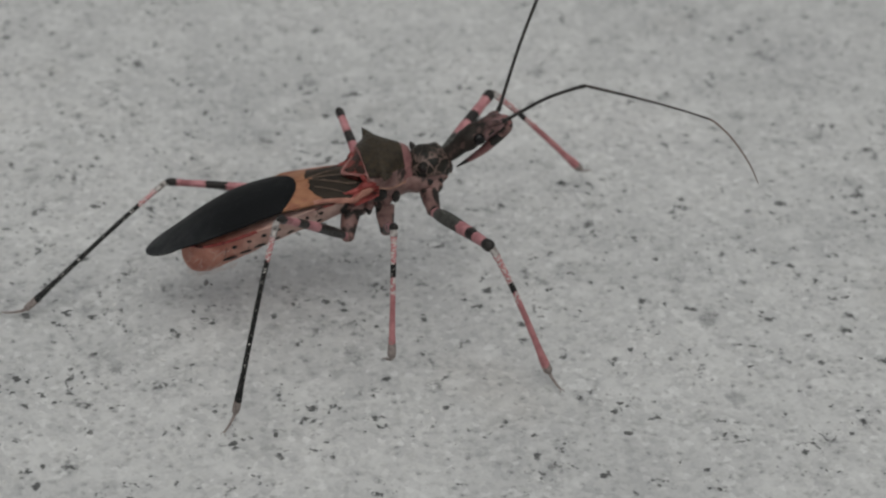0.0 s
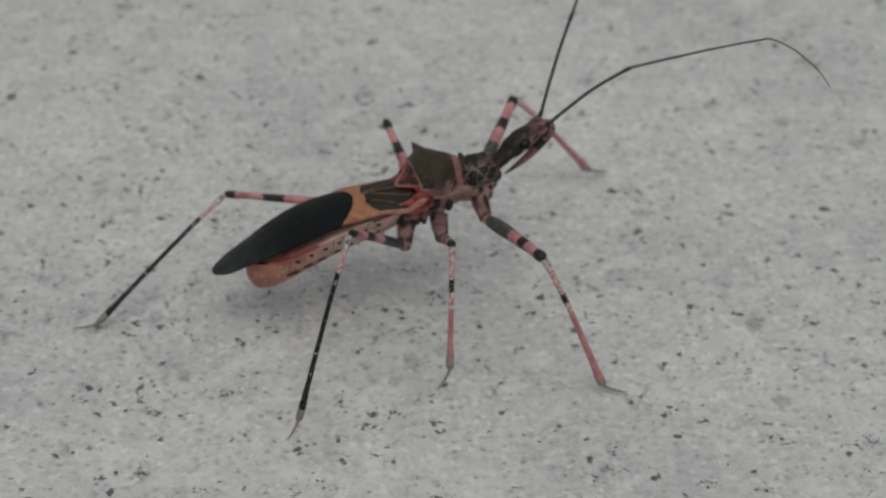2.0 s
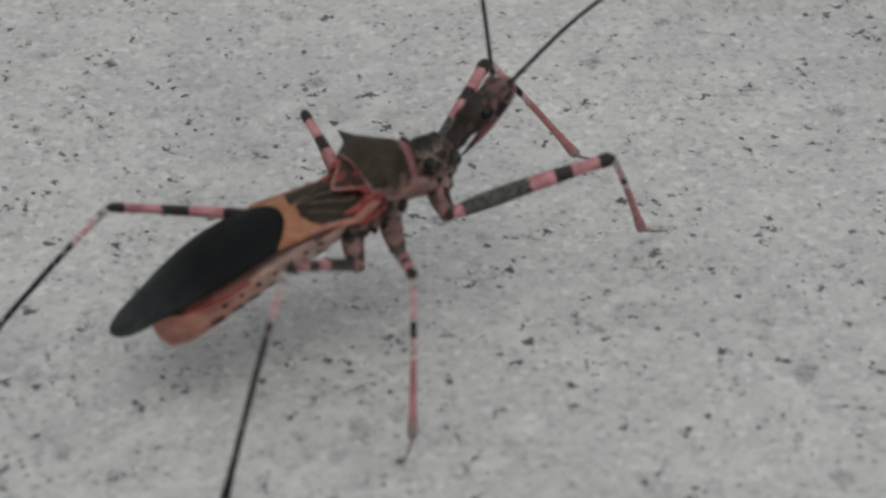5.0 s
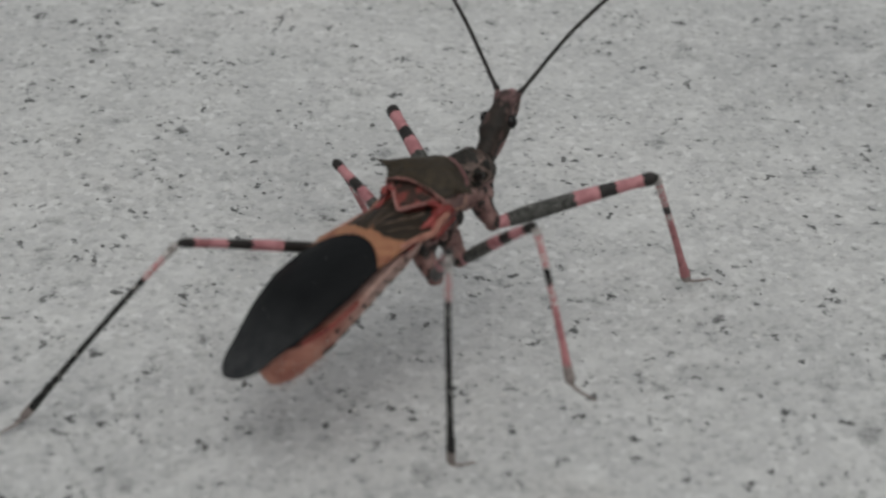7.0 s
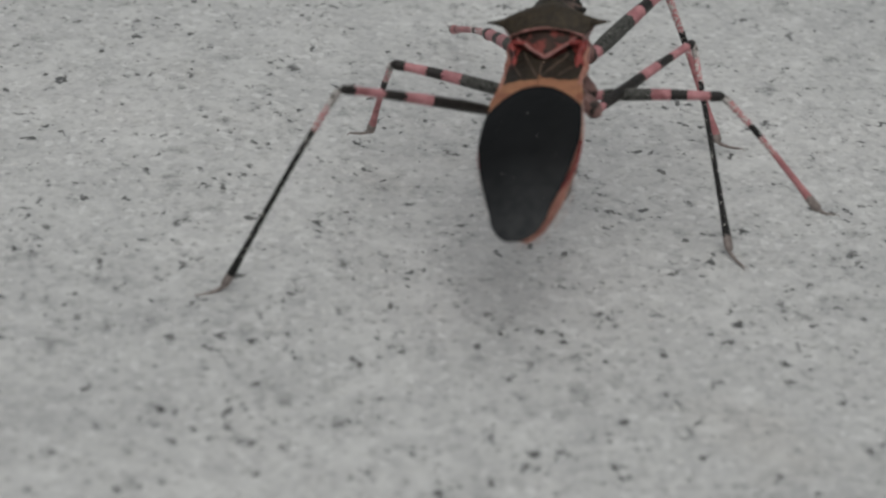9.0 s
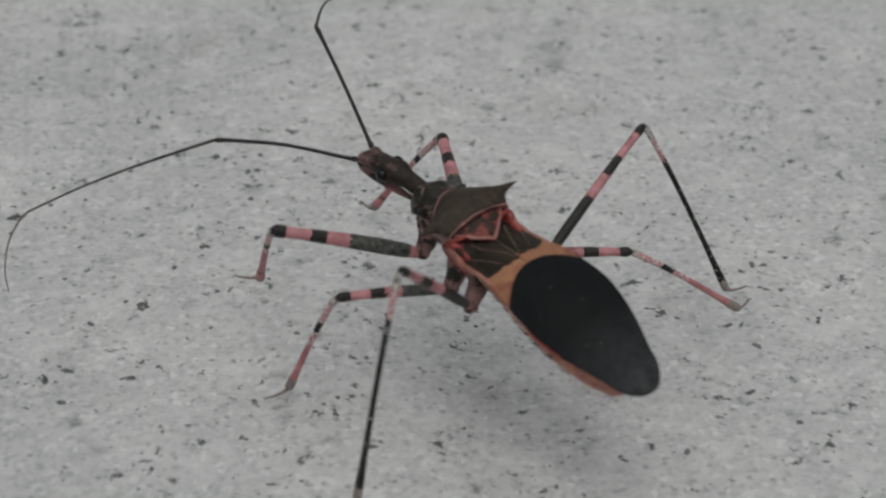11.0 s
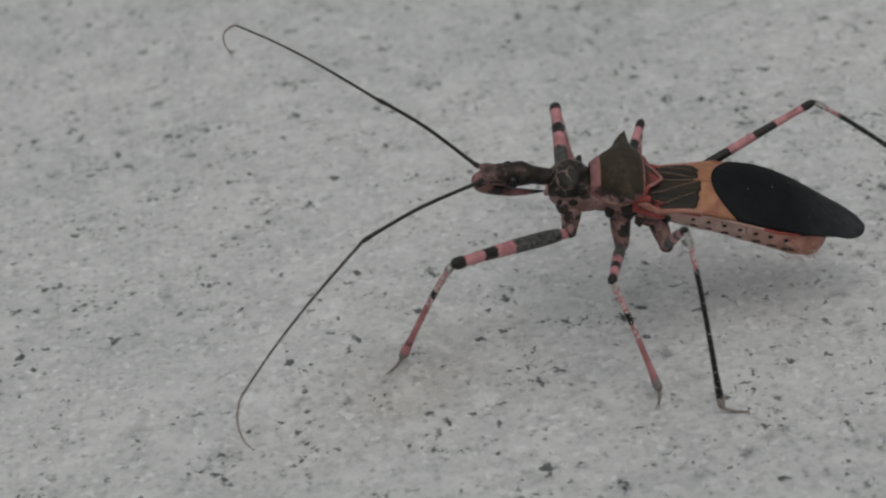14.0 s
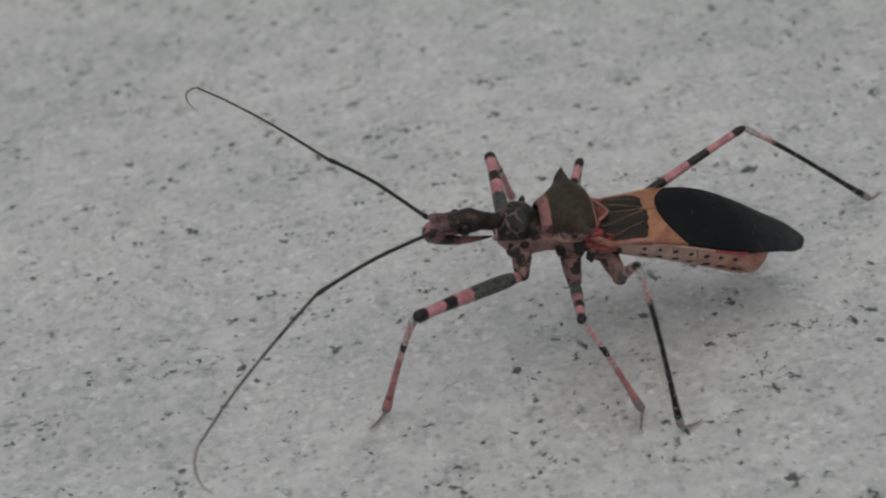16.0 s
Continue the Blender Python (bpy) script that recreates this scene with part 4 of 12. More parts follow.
def motions():
    walk(bug, [
        (0, pose(0.00270, 0.08456, 0.00758, -4.09, -0.43, 10.60)),
        (0.5, pose(0.00261, 0.08476, 0.00748, -5.43, -0.57, 9.91)),
        (1, pose(0.00260, 0.08491, 0.00742, -5.72, -1.02, 9.56)),
        (1.5, pose(0.00259, 0.08504, 0.00737, -5.38, -1.35, 11.02)),
        (2, pose(0.00250, 0.08515, 0.00735, -6.42, -1.09, 13.56)),
        (2.5, pose(0.00241, 0.08560, 0.00715, -6.20, -1.48, 14.98)),
        (3, pose(0.00229, 0.08568, 0.00726, -6.53, -1.45, 16.51)),
        (3.2, pose(0.00227, 0.08563, 0.00744, -5.53, -2.28, 17.66)),
        (5.3, pose(0.00205, 0.08615, 0.00780, -5.35, -0.37, 26.87)),
        (5.5, pose(0.00201, 0.08616, 0.00794, -5.85, -0.80, 27.50)),
        (6, pose(0.00194, 0.08614, 0.00818, -5.43, 0.02, 32.19)),
        (6.5, pose(0.00191, 0.08743, 0.00773, -6.44, -1.64, 35.21)),
        (7, pose(0.00125, 0.08827, 0.00800, -5.67, 2.46, 48.54)),
        (7.5, pose(0.00041, 0.08949, 0.00810, -2.95, 3.71, 57.48)),
        (8, pose(-0.00051, 0.08974, 0.00814, -2.77, 4.55, 63.30)),
        (8.5, pose(-0.00177, 0.09002, 0.00854, -8.60, 4.39, 71.14)),
        (9, pose(-0.00022, 0.09367, 0.00924, -9.00, 1.95, 78.06)),
        (9.2, pose(-0.00044, 0.09469, 0.00902, -8.22, 0.12, 81.00)),
        (11.3, pose(-0.01010, 0.09762, 0.00859, -11.03, 7.11, 121.27)),
        (11.5, pose(-0.01068, 0.09794, 0.00839, -10.06, 6.78, 124.14)),
        (12, pose(-0.01526, 0.09869, 0.00789, -5.88, 6.20, 143.62)),
        (12.5, pose(-0.01883, 0.09881, 0.00783, -8.43, -1.69, 161.33)),
        (13, pose(-0.02215, 0.09967, 0.00785, -5.68, -1.80, 164.38)),
        (13.5, pose(-0.02584, 0.10121, 0.00760, -5.18, -2.66, 167.53)),
        (14, pose(-0.03005, 0.09951, 0.00807, -6.16, -2.91, 172.47)),
        (14.5, pose(-0.03410, 0.10056, 0.00809, -1.87, -1.83, 174.45)),
        (15, pose(-0.03706, 0.10126, 0.00811, -0.08, -0.22, 177.44)),
        (15.5, pose(-0.04092, 0.10192, 0.00791, -1.10, -1.91, -178.20)),
        (16, pose(-0.04477, 0.10057, 0.00811, -5.04, -4.68, -175.39))])
    walk(head, [
        (0, pose(0.00318, -0.00000, 0.00067, 0.00, -37.63, -3.62)),
        (0.5, pose(0.00318, -0.00000, 0.00067, 0.00, -38.32, -6.04)),
        (1, pose(0.00318, -0.00000, 0.00067, 0.00, -37.35, -4.16)),
        (1.5, pose(0.00318, -0.00000, 0.00067, 0.00, -37.33, -3.48)),
        (2, pose(0.00318, -0.00000, 0.00067, 0.00, -39.35, -1.66)),
        (2.5, pose(0.00318, -0.00000, 0.00067, 0.00, -39.68, 0.55)),
        (3, pose(0.00318, -0.00000, 0.00067, 0.00, -40.78, 1.20)),
        (3.2, pose(0.00318, -0.00000, 0.00067, 0.00, -40.13, 1.94)),
        (5.3, pose(0.00318, -0.00000, 0.00067, 0.00, -38.05, 9.15)),
        (5.5, pose(0.00318, -0.00000, 0.00067, 0.00, -35.05, 12.53)),
        (6, pose(0.00318, -0.00000, 0.00067, 0.00, -34.81, 17.25)),
        (6.5, pose(0.00318, -0.00000, 0.00067, 0.00, -35.91, 20.25)),
        (7, pose(0.00318, -0.00000, 0.00067, 0.00, -34.25, 16.66)),
        (7.5, pose(0.00318, -0.00000, 0.00067, 0.00, -28.56, 14.50)),
        (8, pose(0.00318, -0.00000, 0.00067, 0.00, -26.53, 14.60)),
        (8.5, pose(0.00318, -0.00000, 0.00067, 0.00, -24.30, 16.52)),
        (9, pose(0.00318, -0.00000, 0.00067, 0.00, -25.88, 2.16)),
        (9.2, pose(0.00318, -0.00000, 0.00067, 0.00, -22.97, 14.04)),
        (11.3, pose(0.00318, -0.00000, 0.00067, 0.00, -20.03, 15.18)),
        (11.5, pose(0.00318, -0.00000, 0.00067, 0.00, -15.45, 11.86)),
        (12, pose(0.00318, -0.00000, 0.00067, 0.00, -12.71, 11.64)),
        (12.5, pose(0.00318, -0.00000, 0.00067, 0.00, -13.04, 11.84)),
        (13, pose(0.00318, -0.00000, 0.00067, 0.00, -13.60, 10.51)),
        (13.5, pose(0.00318, -0.00000, 0.00067, 0.00, -13.04, 11.75)),
        (14, pose(0.00318, -0.00000, 0.00067, 0.00, -13.37, 10.32)),
        (14.5, pose(0.00318, -0.00000, 0.00067, 0.00, -13.16, 10.70)),
        (15, pose(0.00318, -0.00000, 0.00067, 0.00, -12.98, 8.10)),
        (15.5, pose(0.00318, -0.00000, 0.00067, 0.00, -13.79, 10.32)),
        (16, pose(0.00318, -0.00000, 0.00067, 0.00, -14.73, 11.10))])
    walk(LEGS["right", "front"][0], [
        (0, aim((2.08, -1.36, -2.03), (3.35, -8.80, 0.01))),
        (0.25, aim((2.08, -1.36, -2.03), (3.45, -8.82, -0.12))),
        (0.5, aim((2.08, -1.36, -2.03), (3.55, -8.83, -0.24))),
        (0.75, aim((2.08, -1.36, -2.03), (3.62, -8.82, -0.27))),
        (1, aim((2.08, -1.36, -2.03), (3.70, -8.81, -0.30))),
        (1.25, aim((2.08, -1.36, -2.03), (3.59, -8.84, -0.31))),
        (1.5, aim((2.08, -1.36, -2.03), (3.48, -8.86, -0.32))),
        (1.75, aim((2.08, -1.36, -2.03), (3.30, -8.92, -0.45))),
        (2, aim((2.08, -1.36, -2.03), (3.11, -8.97, -0.57))),
        (2.25, aim((2.08, -1.36, -2.03), (3.14, -8.86, -0.11))),
        (2.5, aim((2.08, -1.36, -2.03), (3.16, -8.73, 0.35))),
        (2.75, aim((2.08, -1.36, -2.03), (3.26, -8.45, 1.05))),
        (3, aim((2.08, -1.36, -2.03), (3.35, -8.10, 1.72))),
        (3.2, aim((2.08, -1.36, -2.03), (3.99, -7.54, 2.36))),
        (3.463, aim((2.08, -1.36, -2.03), (4.65, -7.37, 2.25))),
        (3.725, aim((2.08, -1.36, -2.03), (5.56, -7.06, 2.04))),
        (3.987, aim((2.08, -1.36, -2.03), (6.57, -6.56, 1.71))),
        (4.25, aim((2.08, -1.36, -2.03), (7.54, -5.89, 1.26))),
        (4.513, aim((2.08, -1.36, -2.03), (8.38, -5.10, 0.71))),
        (4.775, aim((2.08, -1.36, -2.03), (9.00, -4.28, 0.15))),
        (5.037, aim((2.08, -1.36, -2.03), (9.40, -3.55, -0.36))),
        (5.3, aim((2.08, -1.36, -2.03), (9.62, -3.01, -0.74))),
        (5.5, aim((2.08, -1.36, -2.03), (9.65, -2.96, -0.90))),
        (5.75, aim((2.08, -1.36, -2.03), (9.55, -3.40, -0.90))),
        (6, aim((2.08, -1.36, -2.03), (9.42, -3.83, -0.91))),
        (6.25, aim((2.08, -1.36, -2.03), (9.24, -4.28, -0.83))),
        (6.5, aim((2.08, -1.36, -2.03), (9.02, -4.73, -0.75))),
        (6.75, aim((2.08, -1.36, -2.03), (8.43, -5.66, -0.50))),
        (7, aim((2.08, -1.36, -2.03), (7.70, -6.50, -0.28))),
        (7.25, aim((2.08, -1.36, -2.03), (7.07, -7.09, -0.16))),
        (7.5, aim((2.08, -1.36, -2.03), (6.37, -7.60, -0.06))),
        (7.75, aim((2.08, -1.36, -2.03), (6.30, -7.70, -0.23))),
        (8, aim((2.08, -1.36, -2.03), (6.22, -7.79, -0.40))),
        (8.25, aim((2.08, -1.36, -2.03), (6.86, -7.07, 0.37))),
        (8.5, aim((2.08, -1.36, -2.03), (7.37, -6.21, 1.08))),
        (8.75, aim((2.08, -1.36, -2.03), (8.52, -5.41, -0.20))),
        (9, aim((2.08, -1.36, -2.03), (9.29, -4.37, -1.59))),
        (9.2, aim((2.08, -1.36, -2.03), (8.31, -5.92, -0.78))),
        (9.462, aim((2.08, -1.36, -2.03), (8.57, -5.43, -0.48))),
        (9.725, aim((2.08, -1.36, -2.03), (9.42, -4.06, -1.92))),
        (9.988, aim((2.08, -1.36, -2.03), (8.93, -5.04, -1.23))),
        (10.25, aim((2.08, -1.36, -2.03), (8.52, -5.57, -0.63))),
        (10.512, aim((2.08, -1.36, -2.03), (8.39, -5.58, -0.16))),
        (10.775, aim((2.08, -1.36, -2.03), (9.42, -4.06, -1.87))),
        (11.038, aim((2.08, -1.36, -2.03), (8.87, -5.12, -1.09))),
        (11.3, aim((2.08, -1.36, -2.03), (8.38, -5.84, -0.83))),
        (11.5, aim((2.08, -1.36, -2.03), (7.88, -6.43, -0.69))),
        (11.75, aim((2.08, -1.36, -2.03), (6.02, -7.91, -0.39))),
        (12, aim((2.08, -1.36, -2.03), (3.78, -8.78, -0.23))),
        (12.25, aim((2.08, -1.36, -2.03), (4.04, -8.73, -0.29))),
        (12.5, aim((2.08, -1.36, -2.03), (4.30, -8.67, -0.35))),
        (12.75, aim((2.08, -1.36, -2.03), (5.21, -8.52, -1.72))),
        (13, aim((2.08, -1.36, -2.03), (5.98, -8.05, -3.10))),
        (13.25, aim((2.08, -1.36, -2.03), (5.01, -8.58, -2.74))),
        (13.5, aim((2.08, -1.36, -2.03), (3.97, -8.94, -2.37))),
        (13.75, aim((2.08, -1.36, -2.03), (3.07, -9.09, -2.06))),
        (14, aim((2.08, -1.36, -2.03), (2.16, -9.13, -1.75))),
        (14.25, aim((2.08, -1.36, -2.03), (3.37, -9.03, -1.48))),
        (14.5, aim((2.08, -1.36, -2.03), (4.54, -8.74, -1.22))),
        (14.75, aim((2.08, -1.36, -2.03), (4.64, -8.80, -1.99))),
        (15, aim((2.08, -1.36, -2.03), (4.70, -8.75, -2.74))),
        (15.25, aim((2.08, -1.36, -2.03), (3.64, -9.04, -2.53))),
        (15.5, aim((2.08, -1.36, -2.03), (2.56, -9.16, -2.29))),
        (15.75, aim((2.08, -1.36, -2.03), (1.90, -9.17, -2.26))),
        (16, aim((2.08, -1.36, -2.03), (1.23, -9.13, -2.24)))])
    walk(LEGS["right", "front"][1], [
        (0, aim((3.35, -8.80, 0.01), (6.66, -9.69, -7.75))),
        (0.25, aim((3.45, -8.82, -0.12), (6.73, -9.83, -7.87))),
        (0.5, aim((3.55, -8.83, -0.24), (6.80, -9.96, -7.99))),
        (0.75, aim((3.62, -8.82, -0.27), (6.81, -10.04, -8.03))),
        (1, aim((3.70, -8.81, -0.30), (6.82, -10.12, -8.08))),
        (1.25, aim((3.59, -8.84, -0.31), (6.66, -10.31, -8.08))),
        (1.5, aim((3.48, -8.86, -0.32), (6.51, -10.49, -8.07))),
        (1.75, aim((3.30, -8.92, -0.45), (6.30, -10.62, -8.19))),
        (2, aim((3.11, -8.97, -0.57), (6.10, -10.75, -8.30))),
        (2.25, aim((3.14, -8.86, -0.11), (5.96, -10.43, -7.95))),
        (2.5, aim((3.16, -8.73, 0.35), (5.81, -10.07, -7.59))),
        (2.75, aim((3.26, -8.45, 1.05), (6.23, -9.73, -6.79))),
        (3, aim((3.35, -8.10, 1.72), (6.64, -9.31, -6.00))),
        (3.2, aim((3.99, -7.54, 2.36), (8.19, -8.10, -4.98), (0.83, -0.25, 0.50))),
        (3.463, aim((4.65, -7.37, 2.25), (8.85, -7.55, -5.11), (0.86, -0.14, 0.49))),
        (3.725, aim((5.56, -7.06, 2.04), (9.74, -6.69, -5.33), (0.87, -0.03, 0.49))),
        (3.987, aim((6.57, -6.56, 1.71), (10.70, -5.55, -5.62), (0.86, 0.09, 0.50))),
        (4.25, aim((7.54, -5.89, 1.26), (11.60, -4.19, -5.99), (0.83, 0.21, 0.51))),
        (4.513, aim((8.38, -5.10, 0.71), (12.33, -2.73, -6.40), (0.78, 0.32, 0.54))),
        (4.775, aim((9.00, -4.28, 0.15), (12.83, -1.30, -6.80), (0.71, 0.41, 0.57))),
        (5.037, aim((9.40, -3.55, -0.36), (13.11, -0.07, -7.14))),
        (5.3, aim((9.62, -3.01, -0.74), (13.24, 0.82, -7.38))),
        (5.5, aim((9.65, -2.96, -0.90), (13.30, 1.34, -7.22))),
        (5.75, aim((9.55, -3.40, -0.90), (13.29, 0.60, -7.38))),
        (6, aim((9.42, -3.83, -0.91), (13.24, -0.14, -7.52))),
        (6.25, aim((9.24, -4.28, -0.83), (12.83, -0.81, -7.68))),
        (6.5, aim((9.02, -4.73, -0.75), (12.38, -1.47, -7.82))),
        (6.75, aim((8.43, -5.66, -0.50), (12.23, -3.49, -7.76), (0.69, 0.51, 0.51))),
        (7, aim((7.70, -6.50, -0.28), (11.87, -5.46, -7.59), (0.78, 0.37, 0.50))),
        (7.25, aim((7.07, -7.09, -0.16), (11.18, -7.22, -7.57), (0.86, 0.17, 0.48))),
        (7.5, aim((6.37, -7.60, -0.06), (10.34, -8.89, -7.44), (0.88, -0.05, 0.48))),
        (7.75, aim((6.30, -7.70, -0.23), (10.12, -9.94, -7.46), (0.82, -0.25, 0.51))),
        (8, aim((6.22, -7.79, -0.40), (9.85, -10.94, -7.38), (0.73, -0.40, 0.56))),
        (8.25, aim((6.86, -7.07, 0.37), (11.76, -8.54, -6.39))),
        (8.5, aim((7.37, -6.21, 1.08), (13.24, -5.90, -5.03), (0.72, -0.14, 0.68))),
        (8.75, aim((8.52, -5.41, -0.20), (11.31, -6.61, -8.12), (0.91, -0.21, 0.35))),
        (9, aim((9.29, -4.37, -1.59), (8.41, -6.84, -9.65), (0.94, -0.34, 0.00))),
        (9.2, aim((8.31, -5.92, -0.78), (12.24, -3.73, -7.97), (0.88, -0.03, 0.47))),
        (9.462, aim((8.57, -5.43, -0.48), (12.70, -1.70, -6.88))),
        (9.725, aim((9.42, -4.06, -1.92), (13.66, 0.48, -7.69))),
        (9.988, aim((8.93, -5.04, -1.23), (13.17, -1.82, -7.83))),
        (10.25, aim((8.52, -5.57, -0.63), (12.37, -4.00, -8.02))),
        (10.512, aim((8.39, -5.58, -0.16), (13.73, -2.60, -6.04))),
        (10.775, aim((9.42, -4.06, -1.87), (15.66, -1.05, -6.76))),
        (11.038, aim((8.87, -5.12, -1.09), (14.64, -3.23, -7.01))),
        (11.3, aim((8.38, -5.84, -0.83), (13.39, -5.15, -7.63))),
        (11.5, aim((7.88, -6.43, -0.69), (12.71, -6.24, -7.66))),
        (11.75, aim((6.02, -7.91, -0.39), (9.12, -9.31, -8.15), (0.90, -0.17, 0.39))),
        (12, aim((3.78, -8.78, -0.23), (4.86, -11.60, -8.15), (0.95, -0.24, 0.21))),
        (12.25, aim((4.04, -8.73, -0.29), (6.29, -12.24, -7.68), (0.74, -0.49, 0.45))),
        (12.5, aim((4.30, -8.67, -0.35), (7.67, -12.78, -7.00), (0.59, -0.52, 0.61))),
        (12.75, aim((5.21, -8.52, -1.72), (10.01, -4.35, -7.38), (0.75, 0.03, 0.66))),
        (13, aim((5.98, -8.05, -3.10), (7.48, 0.23, -2.10), (0.39, -0.18, 0.90))),
        (13.25, aim((5.01, -8.58, -2.74), (5.88, -0.14, -2.86), (0.21, -0.01, 0.98))),
        (13.5, aim((3.97, -8.94, -2.37), (4.19, -0.55, -3.60), (0.11, 0.14, 0.98))),
        (13.75, aim((3.07, -9.09, -2.06), (1.70, -3.15, -7.92))),
        (14, aim((2.16, -9.13, -1.75), (0.88, -13.39, -8.96), (-0.68, 0.68, -0.28))),
        (14.25, aim((3.37, -9.03, -1.48), (4.25, -13.73, -8.48), (-0.67, 0.58, -0.47))),
        (14.5, aim((4.54, -8.74, -1.22), (7.53, -13.56, -7.52), (-0.61, 0.47, -0.64))),
        (14.75, aim((4.64, -8.80, -1.99), (10.45, -5.84, -7.57), (-0.73, 0.41, -0.55))),
        (15, aim((4.70, -8.75, -2.74), (7.88, -0.77, -2.42), (-0.76, 0.33, -0.55))),
        (15.25, aim((3.64, -9.04, -2.53), (6.34, -1.37, -5.21), (-0.86, 0.13, -0.49))),
        (15.5, aim((2.56, -9.16, -2.29), (4.39, -2.83, -7.63), (-0.93, -0.04, -0.36))),
        (15.75, aim((1.90, -9.17, -2.26), (1.90, -2.90, -7.97), (-0.95, -0.20, -0.22))),
        (16, aim((1.23, -9.13, -2.24), (-1.24, -13.75, -8.91), (-0.96, 0.13, 0.27)))])
    walk(LEGS["right", "front"][2], [
        (0, aim((6.66, -9.69, -7.75), (7.19, -11.43, -8.15))),
        (0.25, aim((6.73, -9.83, -7.87), (7.53, -11.45, -8.28))),
        (0.5, aim((6.80, -9.96, -7.99), (7.86, -11.44, -8.39))),
        (0.75, aim((6.81, -10.04, -8.03), (8.23, -11.17, -8.41))),
        (1, aim((6.82, -10.12, -8.08), (8.51, -10.83, -8.41))),
        (1.25, aim((6.66, -10.31, -8.08), (8.33, -11.06, -8.40))),
        (1.5, aim((6.51, -10.49, -8.07), (8.16, -11.28, -8.39))),
        (1.75, aim((6.30, -10.62, -8.19), (7.94, -11.45, -8.50))),
        (2, aim((6.10, -10.75, -8.30), (7.72, -11.61, -8.61))),
        (2.25, aim((5.96, -10.43, -7.95), (7.54, -11.30, -8.38))),
        (2.5, aim((5.81, -10.07, -7.59), (7.35, -10.95, -8.15))),
        (2.75, aim((6.23, -9.73, -6.79), (7.76, -9.44, -7.81), (0.56, 0.00, 0.83))),
        (3, aim((6.64, -9.31, -6.00), (7.46, -7.99, -7.01), (0.49, 0.32, 0.81))),
        (3.2, aim((8.19, -8.10, -4.98), (9.12, -6.91, -6.08))),
        (3.463, aim((8.85, -7.55, -5.11), (9.93, -6.48, -6.18))),
        (3.725, aim((9.74, -6.69, -5.33), (11.01, -5.80, -6.35))),
        (3.987, aim((10.70, -5.55, -5.62), (12.16, -4.90, -6.57))),
        (4.25, aim((11.60, -4.19, -5.99), (13.22, -3.82, -6.82))),
        (4.513, aim((12.33, -2.73, -6.40), (14.06, -2.64, -7.08))),
        (4.775, aim((12.83, -1.30, -6.80), (14.61, -1.48, -7.32))),
        (5.037, aim((13.11, -0.07, -7.14), (14.89, -0.48, -7.51))),
        (5.3, aim((13.24, 0.82, -7.38), (14.99, 0.25, -7.65))),
        (5.5, aim((13.30, 1.34, -7.22), (15.11, 1.50, -7.64))),
        (5.75, aim((13.29, 0.60, -7.38), (15.04, 1.13, -7.72))),
        (6, aim((13.24, -0.14, -7.52), (14.86, 0.75, -7.78))),
        (6.25, aim((12.83, -0.81, -7.68), (14.47, 0.04, -7.89))),
        (6.5, aim((12.38, -1.47, -7.82), (14.05, -0.67, -7.99))),
        (6.75, aim((12.23, -3.49, -7.76), (14.08, -3.49, -7.98))),
        (7, aim((11.87, -5.46, -7.59), (13.54, -6.26, -7.81))),
        (7.25, aim((11.18, -7.22, -7.57), (12.79, -8.14, -7.77))),
        (7.5, aim((10.34, -8.89, -7.44), (11.88, -9.93, -7.60))),
        (7.75, aim((10.12, -9.94, -7.46), (11.45, -11.22, -7.66))),
        (8, aim((9.85, -10.94, -7.38), (10.93, -12.44, -7.61))),
        (8.25, aim((11.76, -8.54, -6.39), (13.29, -9.30, -7.13))),
        (8.5, aim((13.24, -5.90, -5.03), (14.78, -5.71, -6.06), (0.56, -0.06, 0.83))),
        (8.75, aim((11.31, -6.61, -8.12), (12.46, -7.66, -9.13), (0.51, -0.23, 0.83))),
        (9, aim((8.41, -6.84, -9.65), (8.63, -8.62, -10.15), (0.28, -0.23, 0.93))),
        (9.2, aim((12.24, -3.73, -7.97), (13.88, -3.28, -8.72), (0.43, -0.04, 0.90))),
        (9.462, aim((12.70, -1.70, -6.88), (14.12, -1.38, -6.89))),
        (9.725, aim((13.66, 0.48, -7.69), (15.07, 0.82, -7.68))),
        (9.988, aim((13.17, -1.82, -7.83), (14.60, -1.61, -7.81))),
        (10.25, aim((12.37, -4.00, -8.02), (13.82, -3.91, -8.00))),
        (10.512, aim((13.73, -2.60, -6.04), (15.17, -2.51, -5.99))),
        (10.775, aim((15.66, -1.05, -6.76), (17.10, -0.96, -6.69))),
        (11.038, aim((14.64, -3.23, -7.01), (16.08, -3.27, -6.94))),
        (11.3, aim((13.39, -5.15, -7.63), (15.24, -5.34, -7.65))),
        (11.5, aim((12.71, -6.24, -7.66), (14.54, -6.57, -7.72))),
        (11.75, aim((9.12, -9.31, -8.15), (10.60, -10.42, -8.35))),
        (12, aim((4.86, -11.60, -8.15), (5.66, -13.26, -8.45))),
        (12.25, aim((6.29, -12.24, -7.68), (7.31, -13.55, -8.55))),
        (12.5, aim((7.67, -12.78, -7.00), (8.73, -13.54, -8.32))),
        (12.75, aim((10.01, -4.35, -7.38), (11.32, -3.96, -8.64), (0.71, -0.13, 0.69))),
        (13, aim((7.48, 0.23, -2.10), (8.18, 1.59, -3.15), (0.58, 0.29, 0.76))),
        (13.25, aim((5.88, -0.14, -2.86), (6.49, 1.26, -3.92), (0.42, 0.43, 0.80))),
        (13.5, aim((4.19, -0.55, -3.60), (4.72, 0.88, -4.66), (0.31, 0.49, 0.81))),
